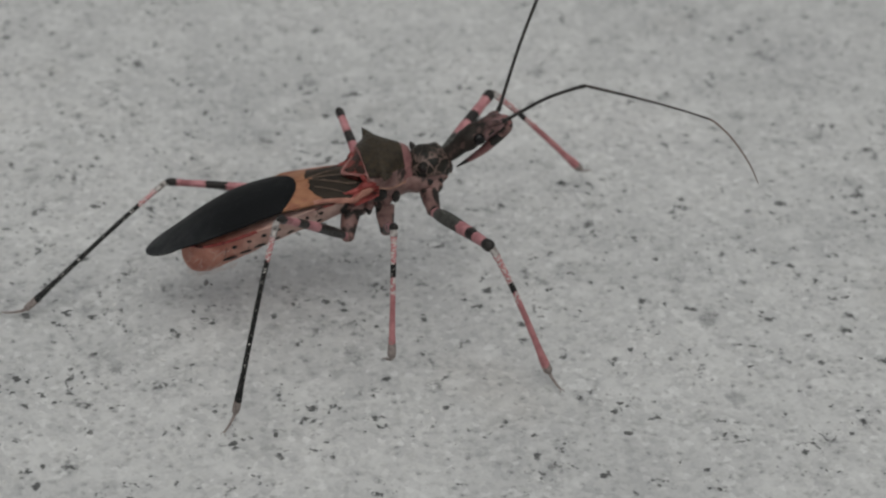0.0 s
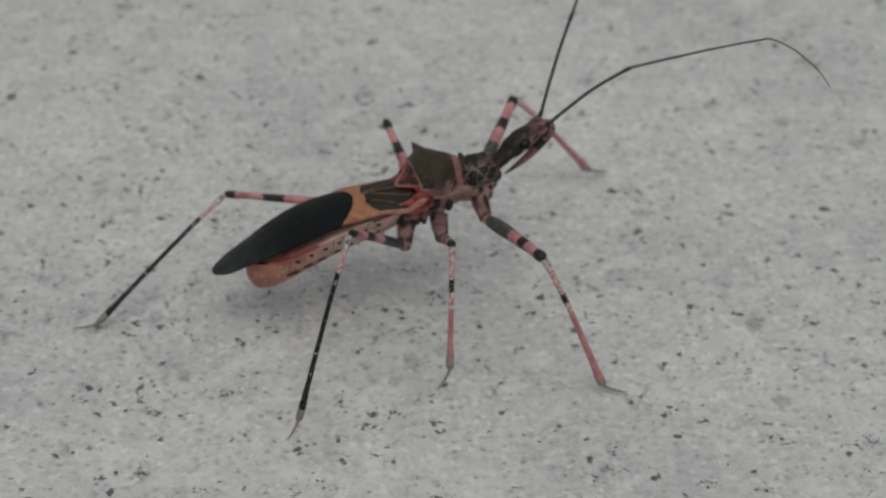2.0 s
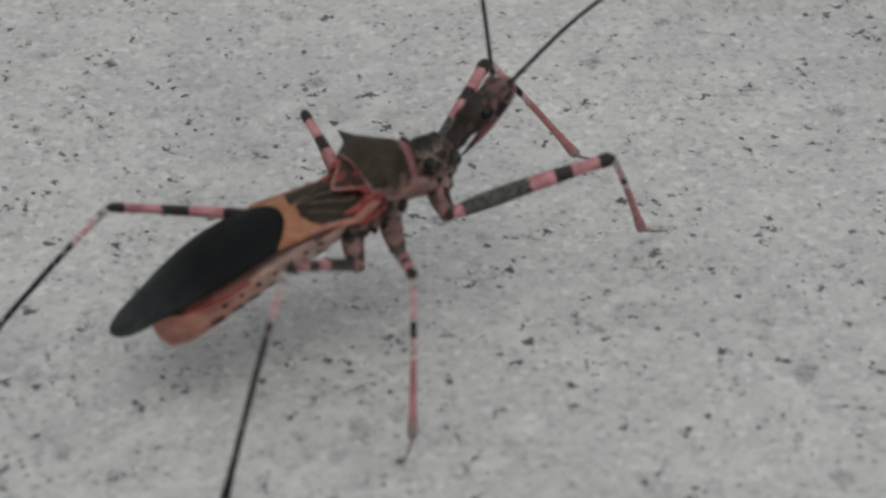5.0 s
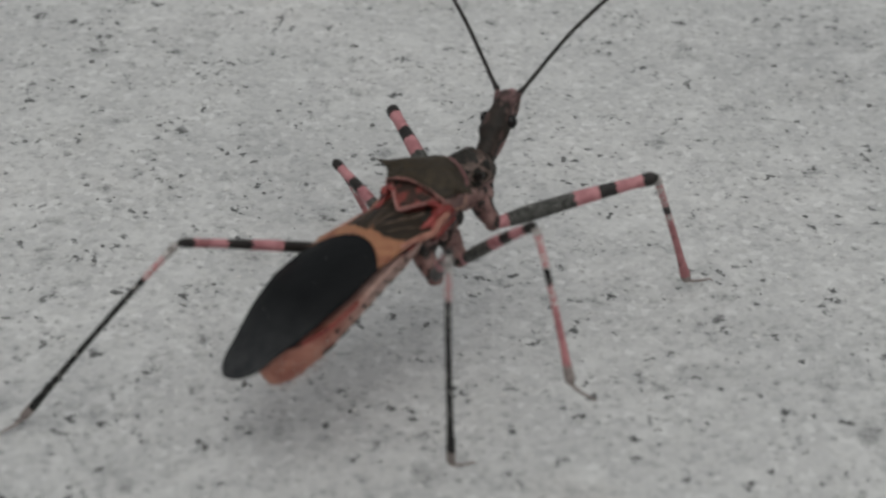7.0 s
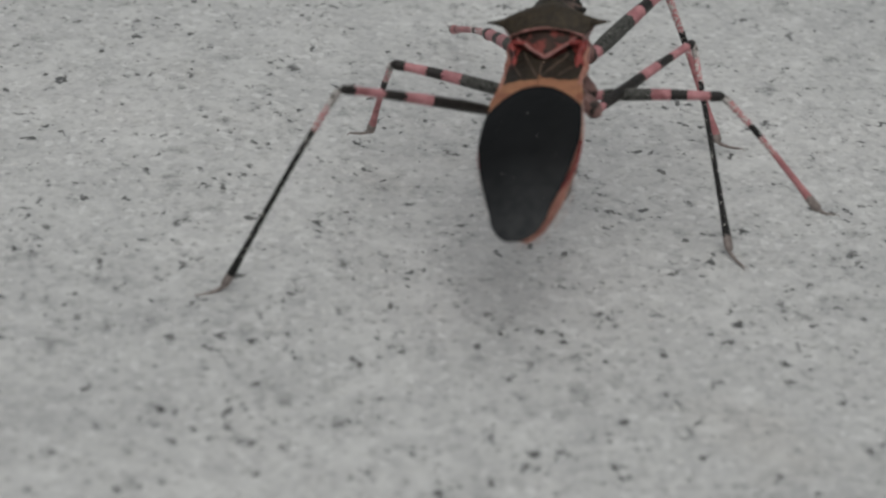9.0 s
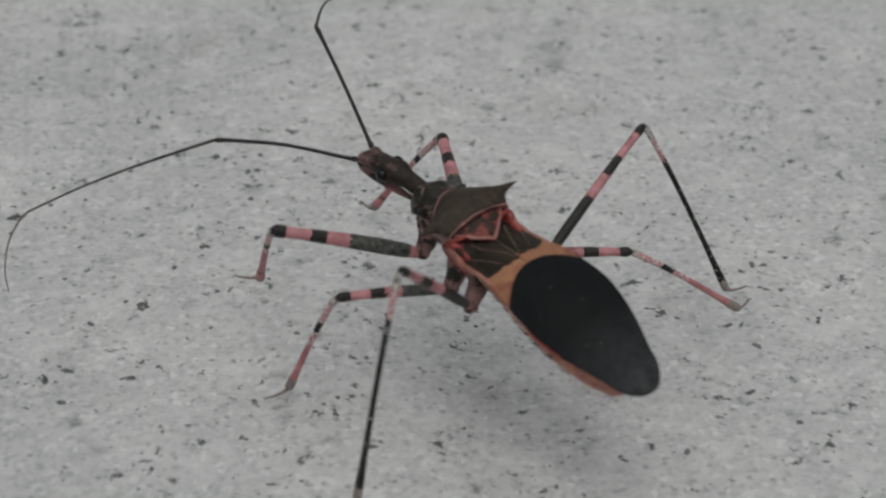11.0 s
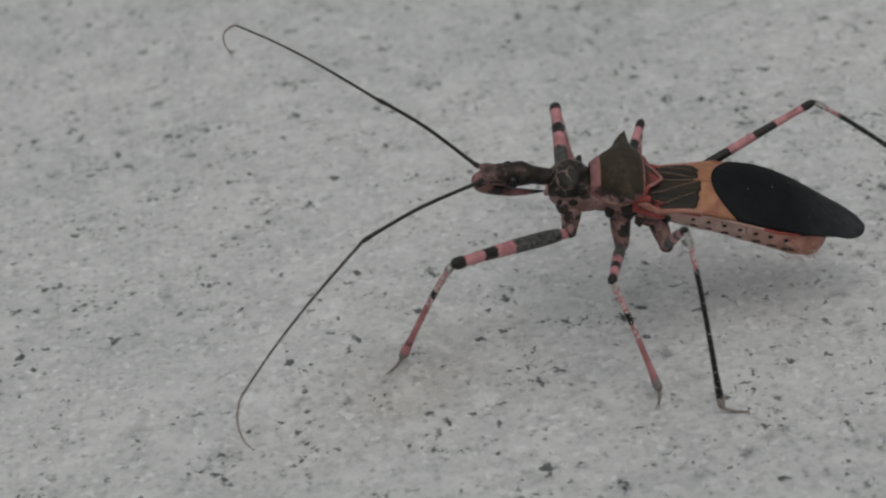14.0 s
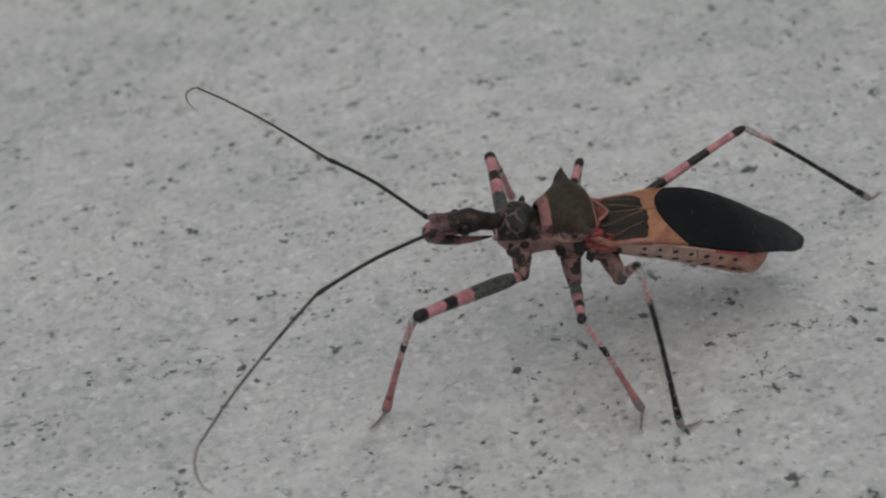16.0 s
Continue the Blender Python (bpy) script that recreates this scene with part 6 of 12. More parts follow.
    walk(LEGS["right", "hind"][0], [
        (0, aim((-2.86, -2.14, -2.57), (-7.78, -8.38, 2.83))),
        (0.25, aim((-2.86, -2.14, -2.57), (-7.62, -8.52, 2.81))),
        (0.5, aim((-2.86, -2.14, -2.57), (-7.46, -8.65, 2.78))),
        (0.75, aim((-2.86, -2.14, -2.57), (-7.43, -8.68, 2.78))),
        (1, aim((-2.86, -2.14, -2.57), (-7.40, -8.70, 2.77))),
        (1.25, aim((-2.86, -2.14, -2.57), (-7.38, -8.69, 2.82))),
        (1.5, aim((-2.86, -2.14, -2.57), (-7.36, -8.67, 2.86))),
        (1.75, aim((-2.86, -2.14, -2.57), (-7.41, -8.68, 2.79))),
        (2, aim((-2.86, -2.14, -2.57), (-7.46, -8.70, 2.73))),
        (2.25, aim((-2.86, -2.14, -2.57), (-7.50, -8.67, 2.73))),
        (2.5, aim((-2.86, -2.14, -2.57), (-7.53, -8.64, 2.74))),
        (2.75, aim((-2.86, -2.14, -2.57), (-7.65, -8.62, 2.65))),
        (3, aim((-2.86, -2.14, -2.57), (-7.77, -8.60, 2.57))),
        (3.2, aim((-2.86, -2.14, -2.57), (-7.87, -8.31, 2.82))),
        (3.463, aim((-2.86, -2.14, -2.57), (-7.93, -8.29, 2.79))),
        (3.725, aim((-2.86, -2.14, -2.57), (-8.01, -8.27, 2.74))),
        (3.987, aim((-2.86, -2.14, -2.57), (-8.10, -8.24, 2.68))),
        (4.25, aim((-2.86, -2.14, -2.57), (-8.20, -8.21, 2.62))),
        (4.513, aim((-2.86, -2.14, -2.57), (-8.31, -8.17, 2.55))),
        (4.775, aim((-2.86, -2.14, -2.57), (-8.40, -8.14, 2.49))),
        (5.037, aim((-2.86, -2.14, -2.57), (-8.48, -8.11, 2.44))),
        (5.3, aim((-2.86, -2.14, -2.57), (-8.53, -8.09, 2.40))),
        (5.5, aim((-2.86, -2.14, -2.57), (-8.32, -8.23, 2.47))),
        (5.75, aim((-2.86, -2.14, -2.57), (-7.74, -8.39, 2.85))),
        (6, aim((-2.86, -2.14, -2.57), (-7.12, -8.52, 3.21))),
        (6.25, aim((-2.86, -2.14, -2.57), (-6.92, -8.55, 3.32))),
        (6.5, aim((-2.86, -2.14, -2.57), (-6.71, -8.59, 3.42))),
        (6.75, aim((-2.86, -2.14, -2.57), (-7.54, -8.30, 3.12))),
        (7, aim((-2.86, -2.14, -2.57), (-8.33, -7.97, 2.76))),
        (7.25, aim((-2.86, -2.14, -2.57), (-8.73, -7.76, 2.55))),
        (7.5, aim((-2.86, -2.14, -2.57), (-9.10, -7.55, 2.33))),
        (7.75, aim((-2.86, -2.14, -2.57), (-9.31, -7.46, 2.16))),
        (8, aim((-2.86, -2.14, -2.57), (-9.50, -7.37, 1.98))),
        (8.25, aim((-2.86, -2.14, -2.57), (-9.94, -7.23, 1.46))),
        (8.5, aim((-2.86, -2.14, -2.57), (-10.34, -7.05, 0.91))),
        (8.75, aim((-2.86, -2.14, -2.57), (-1.65, -10.99, 0.97), (0.11, 0.37, 0.92))),
        (9, aim((-2.86, -2.14, -2.57), (5.92, -6.01, -3.06), (0.09, 0.17, 0.98))),
        (9.2, aim((-2.86, -2.14, -2.57), (4.96, -7.63, -3.59))),
        (9.462, aim((-2.86, -2.14, -2.57), (4.99, -6.14, 1.26))),
        (9.725, aim((-2.86, -2.14, -2.57), (4.05, -7.87, 0.86))),
        (9.988, aim((-2.86, -2.14, -2.57), (3.43, -8.78, 0.38))),
        (10.25, aim((-2.86, -2.14, -2.57), (2.53, -9.71, -0.12))),
        (10.512, aim((-2.86, -2.14, -2.57), (1.77, -9.60, 1.34))),
        (10.775, aim((-2.86, -2.14, -2.57), (0.51, -10.69, 0.24))),
        (11.038, aim((-2.86, -2.14, -2.57), (-0.52, -11.19, -0.33))),
        (11.3, aim((-2.86, -2.14, -2.57), (-1.33, -11.46, -0.79))),
        (11.5, aim((-2.86, -2.14, -2.57), (-4.46, -11.33, -0.27))),
        (11.75, aim((-2.86, -2.14, -2.57), (-6.69, -10.71, -0.51))),
        (12, aim((-2.86, -2.14, -2.57), (-8.69, -9.58, -0.87))),
        (12.25, aim((-2.86, -2.14, -2.57), (-10.35, -7.45, 0.28))),
        (12.5, aim((-2.86, -2.14, -2.57), (-11.08, -5.52, 1.08))),
        (12.75, aim((-2.86, -2.14, -2.57), (-10.00, -7.29, 1.28))),
        (13, aim((-2.86, -2.14, -2.57), (-8.55, -8.69, 1.55))),
        (13.25, aim((-2.86, -2.14, -2.57), (-9.49, -7.32, 2.06))),
        (13.5, aim((-2.86, -2.14, -2.57), (-10.21, -5.79, 2.42))),
        (13.75, aim((-2.86, -2.14, -2.57), (-10.80, -4.77, 2.17))),
        (14, aim((-2.86, -2.14, -2.57), (-11.34, -4.95, 0.98))),
        (14.25, aim((-2.86, -2.14, -2.57), (-10.70, -6.02, 1.41))),
        (14.5, aim((-2.86, -2.14, -2.57), (-9.89, -6.89, 1.93))),
        (14.75, aim((-2.86, -2.14, -2.57), (-9.62, -7.24, 1.95))),
        (15, aim((-2.86, -2.14, -2.57), (-9.35, -7.59, 1.96))),
        (15.25, aim((-2.86, -2.14, -2.57), (-10.02, -6.10, 2.19))),
        (15.5, aim((-2.86, -2.14, -2.57), (-10.69, -4.62, 2.41))),
        (15.75, aim((-2.86, -2.14, -2.57), (-11.17, -4.65, 1.54))),
        (16, aim((-2.86, -2.14, -2.57), (-11.56, -4.65, 0.62)))])
    walk(LEGS["right", "hind"][1], [
        (0, aim((-7.78, -8.38, 2.83), (-10.50, -10.19, -7.56))),
        (0.25, aim((-7.62, -8.52, 2.81), (-10.41, -10.26, -7.57))),
        (0.5, aim((-7.46, -8.65, 2.78), (-10.31, -10.33, -7.59))),
        (0.75, aim((-7.43, -8.68, 2.78), (-10.38, -10.53, -7.54))),
        (1, aim((-7.40, -8.70, 2.77), (-10.45, -10.72, -7.48))),
        (1.25, aim((-7.38, -8.69, 2.82), (-10.62, -10.76, -7.37))),
        (1.5, aim((-7.36, -8.67, 2.86), (-10.79, -10.80, -7.25))),
        (1.75, aim((-7.41, -8.68, 2.79), (-10.97, -10.54, -7.33))),
        (2, aim((-7.46, -8.70, 2.73), (-11.15, -10.29, -7.39), (-0.78, -0.51, 0.36))),
        (2.25, aim((-7.50, -8.67, 2.73), (-11.32, -10.34, -7.32), (-0.77, -0.51, 0.38))),
        (2.5, aim((-7.53, -8.64, 2.74), (-11.48, -10.39, -7.26), (-0.77, -0.51, 0.39))),
        (2.75, aim((-7.65, -8.62, 2.65), (-11.55, -10.20, -7.39), (-0.77, -0.51, 0.38))),
        (3, aim((-7.77, -8.60, 2.57), (-11.61, -10.01, -7.52), (-0.78, -0.51, 0.37))),
        (3.2, aim((-7.87, -8.31, 2.82), (-11.90, -9.95, -7.16), (-0.77, -0.51, 0.39))),
        (3.463, aim((-7.93, -8.29, 2.79), (-11.99, -9.86, -7.19), (-0.77, -0.51, 0.39))),
        (3.725, aim((-8.01, -8.27, 2.74), (-12.10, -9.74, -7.24), (-0.77, -0.51, 0.39))),
        (3.987, aim((-8.10, -8.24, 2.68), (-12.24, -9.60, -7.30), (-0.83, -0.40, 0.40))),
        (4.25, aim((-8.20, -8.21, 2.62), (-12.39, -9.44, -7.36))),
        (4.513, aim((-8.31, -8.17, 2.55), (-12.54, -9.28, -7.42))),
        (4.775, aim((-8.40, -8.14, 2.49), (-12.67, -9.14, -7.48))),
        (5.037, aim((-8.48, -8.11, 2.44), (-12.78, -9.01, -7.52))),
        (5.3, aim((-8.53, -8.09, 2.40), (-12.86, -8.92, -7.56))),
        (5.5, aim((-8.32, -8.23, 2.47), (-13.18, -9.06, -7.24))),
        (5.75, aim((-7.74, -8.39, 2.85), (-10.69, -8.64, -7.62))),
        (6, aim((-7.12, -8.52, 3.21), (-8.07, -8.17, -7.63), (-0.98, -0.18, 0.08))),
        (6.25, aim((-6.92, -8.55, 3.32), (-7.19, -8.01, -7.55), (-0.98, -0.17, 0.02))),
        (6.5, aim((-6.71, -8.59, 3.42), (-6.31, -7.85, -7.43), (-0.98, -0.17, -0.05))),
        (6.75, aim((-7.54, -8.30, 3.12), (-6.89, -7.44, -7.72), (-0.98, -0.17, -0.07))),
        (7, aim((-8.33, -7.97, 2.76), (-7.44, -6.98, -8.05), (-0.98, -0.16, -0.10))),
        (7.25, aim((-8.73, -7.76, 2.55), (-9.04, -7.77, -8.33), (-0.99, -0.17, 0.03))),
        (7.5, aim((-9.10, -7.55, 2.33), (-10.62, -8.55, -8.41), (-0.98, -0.16, 0.15))),
        (7.75, aim((-9.31, -7.46, 2.16), (-10.86, -8.39, -8.58), (-0.98, -0.16, 0.15))),
        (8, aim((-9.50, -7.37, 1.98), (-11.10, -8.23, -8.76), (-0.98, -0.16, 0.16))),
        (8.25, aim((-9.94, -7.23, 1.46), (-11.59, -7.57, -9.30))),
        (8.5, aim((-10.34, -7.05, 0.91), (-12.05, -6.88, -9.84), (-0.98, -0.16, 0.15))),
        (8.75, aim((-1.65, -10.99, 0.97), (-7.01, -11.82, -8.47), (-0.93, -0.14, 0.33))),
        (9, aim((5.92, -6.01, -3.06), (-1.79, -8.12, -10.46), (-0.70, -0.17, 0.69))),
        (9.2, aim((4.96, -7.63, -3.59), (-3.79, -8.18, -10.05))),
        (9.462, aim((4.99, -6.14, 1.26), (0.30, -8.88, -8.18))),
        (9.725, aim((4.05, -7.87, 0.86), (1.27, -9.09, -9.60))),
        (9.988, aim((3.43, -8.78, 0.38), (-0.03, -10.23, -9.85))),
        (10.25, aim((2.53, -9.71, -0.12), (-1.52, -11.18, -10.13))),
        (10.512, aim((1.77, -9.60, 1.34), (-1.10, -12.06, -8.88))),
        (10.775, aim((0.51, -10.69, 0.24), (-0.61, -12.61, -10.42))),
        (11.038, aim((-0.52, -11.19, -0.33), (-2.60, -13.25, -10.82))),
        (11.3, aim((-1.33, -11.46, -0.79), (-4.75, -13.67, -10.89), (-0.84, -0.40, 0.37))),
        (11.5, aim((-4.46, -11.33, -0.27), (-6.09, -11.65, -11.03), (-0.90, -0.42, 0.15))),
        (11.75, aim((-6.69, -10.71, -0.51), (-10.36, -11.63, -10.72), (-0.85, -0.41, 0.34))),
        (12, aim((-8.69, -9.58, -0.87), (-14.09, -11.04, -10.21))),
        (12.25, aim((-10.35, -7.45, 0.28), (-17.63, -10.20, -7.34))),
        (12.5, aim((-11.08, -5.52, 1.08), (-19.86, -9.31, -4.14))),
        (12.75, aim((-10.00, -7.29, 1.28), (-17.06, -6.22, -6.95), (-0.74, -0.00, 0.67))),
        (13, aim((-8.55, -8.69, 1.55), (-11.28, -3.08, -7.38), (-0.68, 0.51, 0.53))),
        (13.25, aim((-9.49, -7.32, 2.06), (-14.45, -5.03, -7.36))),
        (13.5, aim((-10.21, -5.79, 2.42), (-15.13, -7.53, -7.14), (-0.89, 0.07, 0.45))),
        (13.75, aim((-10.80, -4.77, 2.17), (-16.84, -7.57, -6.45), (-0.79, -0.11, 0.60))),
        (14, aim((-11.34, -4.95, 0.98), (-18.38, -8.62, -6.47), (-0.65, -0.18, 0.73))),
        (14.25, aim((-10.70, -6.02, 1.41), (-19.10, -9.82, -4.39))),
        (14.5, aim((-9.89, -6.89, 1.93), (-19.34, -10.64, -1.96))),
        (14.75, aim((-9.62, -7.24, 1.95), (-14.91, -6.80, -4.89))),
        (15, aim((-9.35, -7.59, 1.96), (-10.48, -2.95, -7.82), (-0.96, -0.24, 0.14))),
        (15.25, aim((-10.02, -6.10, 2.19), (-13.12, -4.62, -7.45))),
        (15.5, aim((-10.69, -4.62, 2.41), (-15.75, -6.29, -7.08))),
        (15.75, aim((-11.17, -4.65, 1.54), (-17.99, -6.04, -6.83))),
        (16, aim((-11.56, -4.65, 0.62), (-19.89, -5.70, -6.32)))])
    walk(LEGS["right", "hind"][2], [
        (0, aim((-10.50, -10.19, -7.56), (-11.60, -11.63, -7.99))),
        (0.25, aim((-10.41, -10.26, -7.57), (-11.50, -11.69, -8.05))),
        (0.5, aim((-10.31, -10.33, -7.59), (-11.40, -11.75, -8.11))),
        (0.75, aim((-10.38, -10.53, -7.54), (-11.47, -11.94, -8.07))),
        (1, aim((-10.45, -10.72, -7.48), (-11.53, -12.13, -8.03))),
        (1.25, aim((-10.62, -10.76, -7.37), (-11.75, -12.13, -7.92))),
        (1.5, aim((-10.79, -10.80, -7.25), (-11.96, -12.13, -7.81))),
        (1.75, aim((-10.97, -10.54, -7.33), (-12.16, -11.85, -7.90))),
        (2, aim((-11.15, -10.29, -7.39), (-12.36, -11.57, -7.99))),
        (2.25, aim((-11.32, -10.34, -7.32), (-12.55, -11.63, -7.87))),
        (2.5, aim((-11.48, -10.39, -7.26), (-12.73, -11.69, -7.74))),
        (2.75, aim((-11.55, -10.20, -7.39), (-12.80, -11.50, -7.84))),
        (3, aim((-11.61, -10.01, -7.52), (-12.87, -11.31, -7.94))),
        (3.2, aim((-11.90, -9.95, -7.16), (-13.33, -11.05, -7.61))),
        (3.463, aim((-11.99, -9.86, -7.19), (-13.44, -10.92, -7.65))),
        (3.725, aim((-12.10, -9.74, -7.24), (-13.60, -10.74, -7.72))),
        (3.987, aim((-12.24, -9.60, -7.30), (-13.78, -10.52, -7.79))),
        (4.25, aim((-12.39, -9.44, -7.36), (-13.97, -10.28, -7.87))),
        (4.513, aim((-12.54, -9.28, -7.42), (-14.15, -10.04, -7.95))),
        (4.775, aim((-12.67, -9.14, -7.48), (-14.32, -9.81, -8.02))),
        (5.037, aim((-12.78, -9.01, -7.52), (-14.45, -9.62, -8.08))),
        (5.3, aim((-12.86, -8.92, -7.56), (-14.54, -9.48, -8.12))),
        (5.5, aim((-13.18, -9.06, -7.24), (-14.81, -9.53, -8.01))),
        (5.75, aim((-10.69, -8.64, -7.62), (-11.23, -9.89, -8.89), (-0.43, -0.55, 0.72))),
        (6, aim((-8.07, -8.17, -7.63), (-7.20, -9.47, -8.65), (-0.02, -0.62, 0.78))),
        (6.25, aim((-7.19, -8.01, -7.55), (-6.06, -9.21, -8.42), (0.15, -0.48, 0.86))),
        (6.5, aim((-6.31, -7.85, -7.43), (-4.95, -8.92, -8.12), (0.20, -0.34, 0.92))),
        (6.75, aim((-6.89, -7.44, -7.72), (-5.29, -8.17, -8.31), (0.24, -0.24, 0.94))),
        (7, aim((-7.44, -6.98, -8.05), (-5.67, -7.33, -8.52))),
        (7.25, aim((-9.04, -7.77, -8.33), (-8.38, -9.31, -9.14))),
        (7.5, aim((-10.62, -8.55, -8.41), (-11.60, -10.03, -8.97), (0.01, -0.36, 0.93))),
        (7.75, aim((-10.86, -8.39, -8.58), (-11.95, -9.80, -9.11), (-0.08, -0.30, 0.95))),
        (8, aim((-11.10, -8.23, -8.76), (-12.30, -9.56, -9.25))),
        (8.25, aim((-11.59, -7.57, -9.30), (-12.72, -8.93, -9.89))),
        (8.5, aim((-12.05, -6.88, -9.84), (-13.09, -8.26, -10.53))),
        (8.75, aim((-7.01, -11.82, -8.47), (-8.42, -13.23, -8.61))),
        (9, aim((-1.79, -8.12, -10.46), (-2.88, -8.97, -10.71))),
        (9.2, aim((-3.79, -8.18, -10.05), (-4.68, -9.24, -10.28))),
        (9.462, aim((0.30, -8.88, -8.18), (-0.34, -10.14, -8.49))),
        (9.725, aim((1.27, -9.09, -9.60), (0.98, -10.47, -9.94))),
        (9.988, aim((-0.03, -10.23, -9.85), (-0.44, -11.58, -10.20))),
        (10.25, aim((-1.52, -11.18, -10.13), (-2.05, -12.48, -10.49))),
        (10.512, aim((-1.10, -12.06, -8.88), (-1.34, -13.44, -9.24))),
        (10.775, aim((-0.61, -12.61, -10.42), (-0.66, -14.02, -10.76))),
        (11.038, aim((-2.60, -13.25, -10.82), (-2.77, -14.64, -11.18))),
        (11.3, aim((-4.75, -13.67, -10.89), (-5.05, -15.24, -11.85))),
        (11.5, aim((-6.09, -11.65, -11.03), (-6.88, -13.27, -11.50))),
        (11.75, aim((-10.36, -11.63, -10.72), (-11.18, -13.24, -11.18))),
        (12, aim((-14.09, -11.04, -10.21), (-14.94, -12.63, -10.66))),
        (12.25, aim((-17.63, -10.20, -7.34), (-18.85, -11.28, -8.23))),
        (12.5, aim((-19.86, -9.31, -4.14), (-21.24, -9.70, -5.33), (-0.57, -0.30, 0.76))),
        (12.75, aim((-17.06, -6.22, -6.95), (-18.76, -5.48, -7.10), (-0.18, -0.23, 0.96))),
        (13, aim((-11.28, -3.08, -7.38), (-12.31, -1.54, -7.40), (-0.12, -0.07, 0.99))),
        (13.25, aim((-14.45, -5.03, -7.36), (-15.90, -4.97, -7.46))),
        (13.5, aim((-15.13, -7.53, -7.14), (-16.28, -8.96, -7.43))),
        (13.75, aim((-16.84, -7.57, -6.45), (-18.25, -8.72, -6.84))),
        (14, aim((-18.38, -8.62, -6.47), (-19.99, -9.44, -6.94))),
        (14.25, aim((-19.10, -9.82, -4.39), (-20.26, -10.97, -5.28))),
        (14.5, aim((-19.34, -10.64, -1.96), (-19.89, -11.97, -3.15), (-0.34, -0.55, 0.76))),
        (14.75, aim((-14.91, -6.80, -4.89), (-15.85, -7.26, -5.52), (-0.34, -0.34, 0.88))),
        (15, aim((-10.48, -2.95, -7.82), (-11.82, -2.54, -7.90), (-0.07, -0.21, 0.97))),
        (15.25, aim((-13.12, -4.62, -7.45), (-14.59, -4.87, -7.56), (-0.04, -0.11, 0.99))),
        (15.5, aim((-15.75, -6.29, -7.08), (-17.37, -7.20, -7.23))),
        (15.75, aim((-17.99, -6.04, -6.83), (-19.50, -7.10, -7.08))),
        (16, aim((-19.89, -5.70, -6.32), (-21.27, -6.90, -6.66)))])
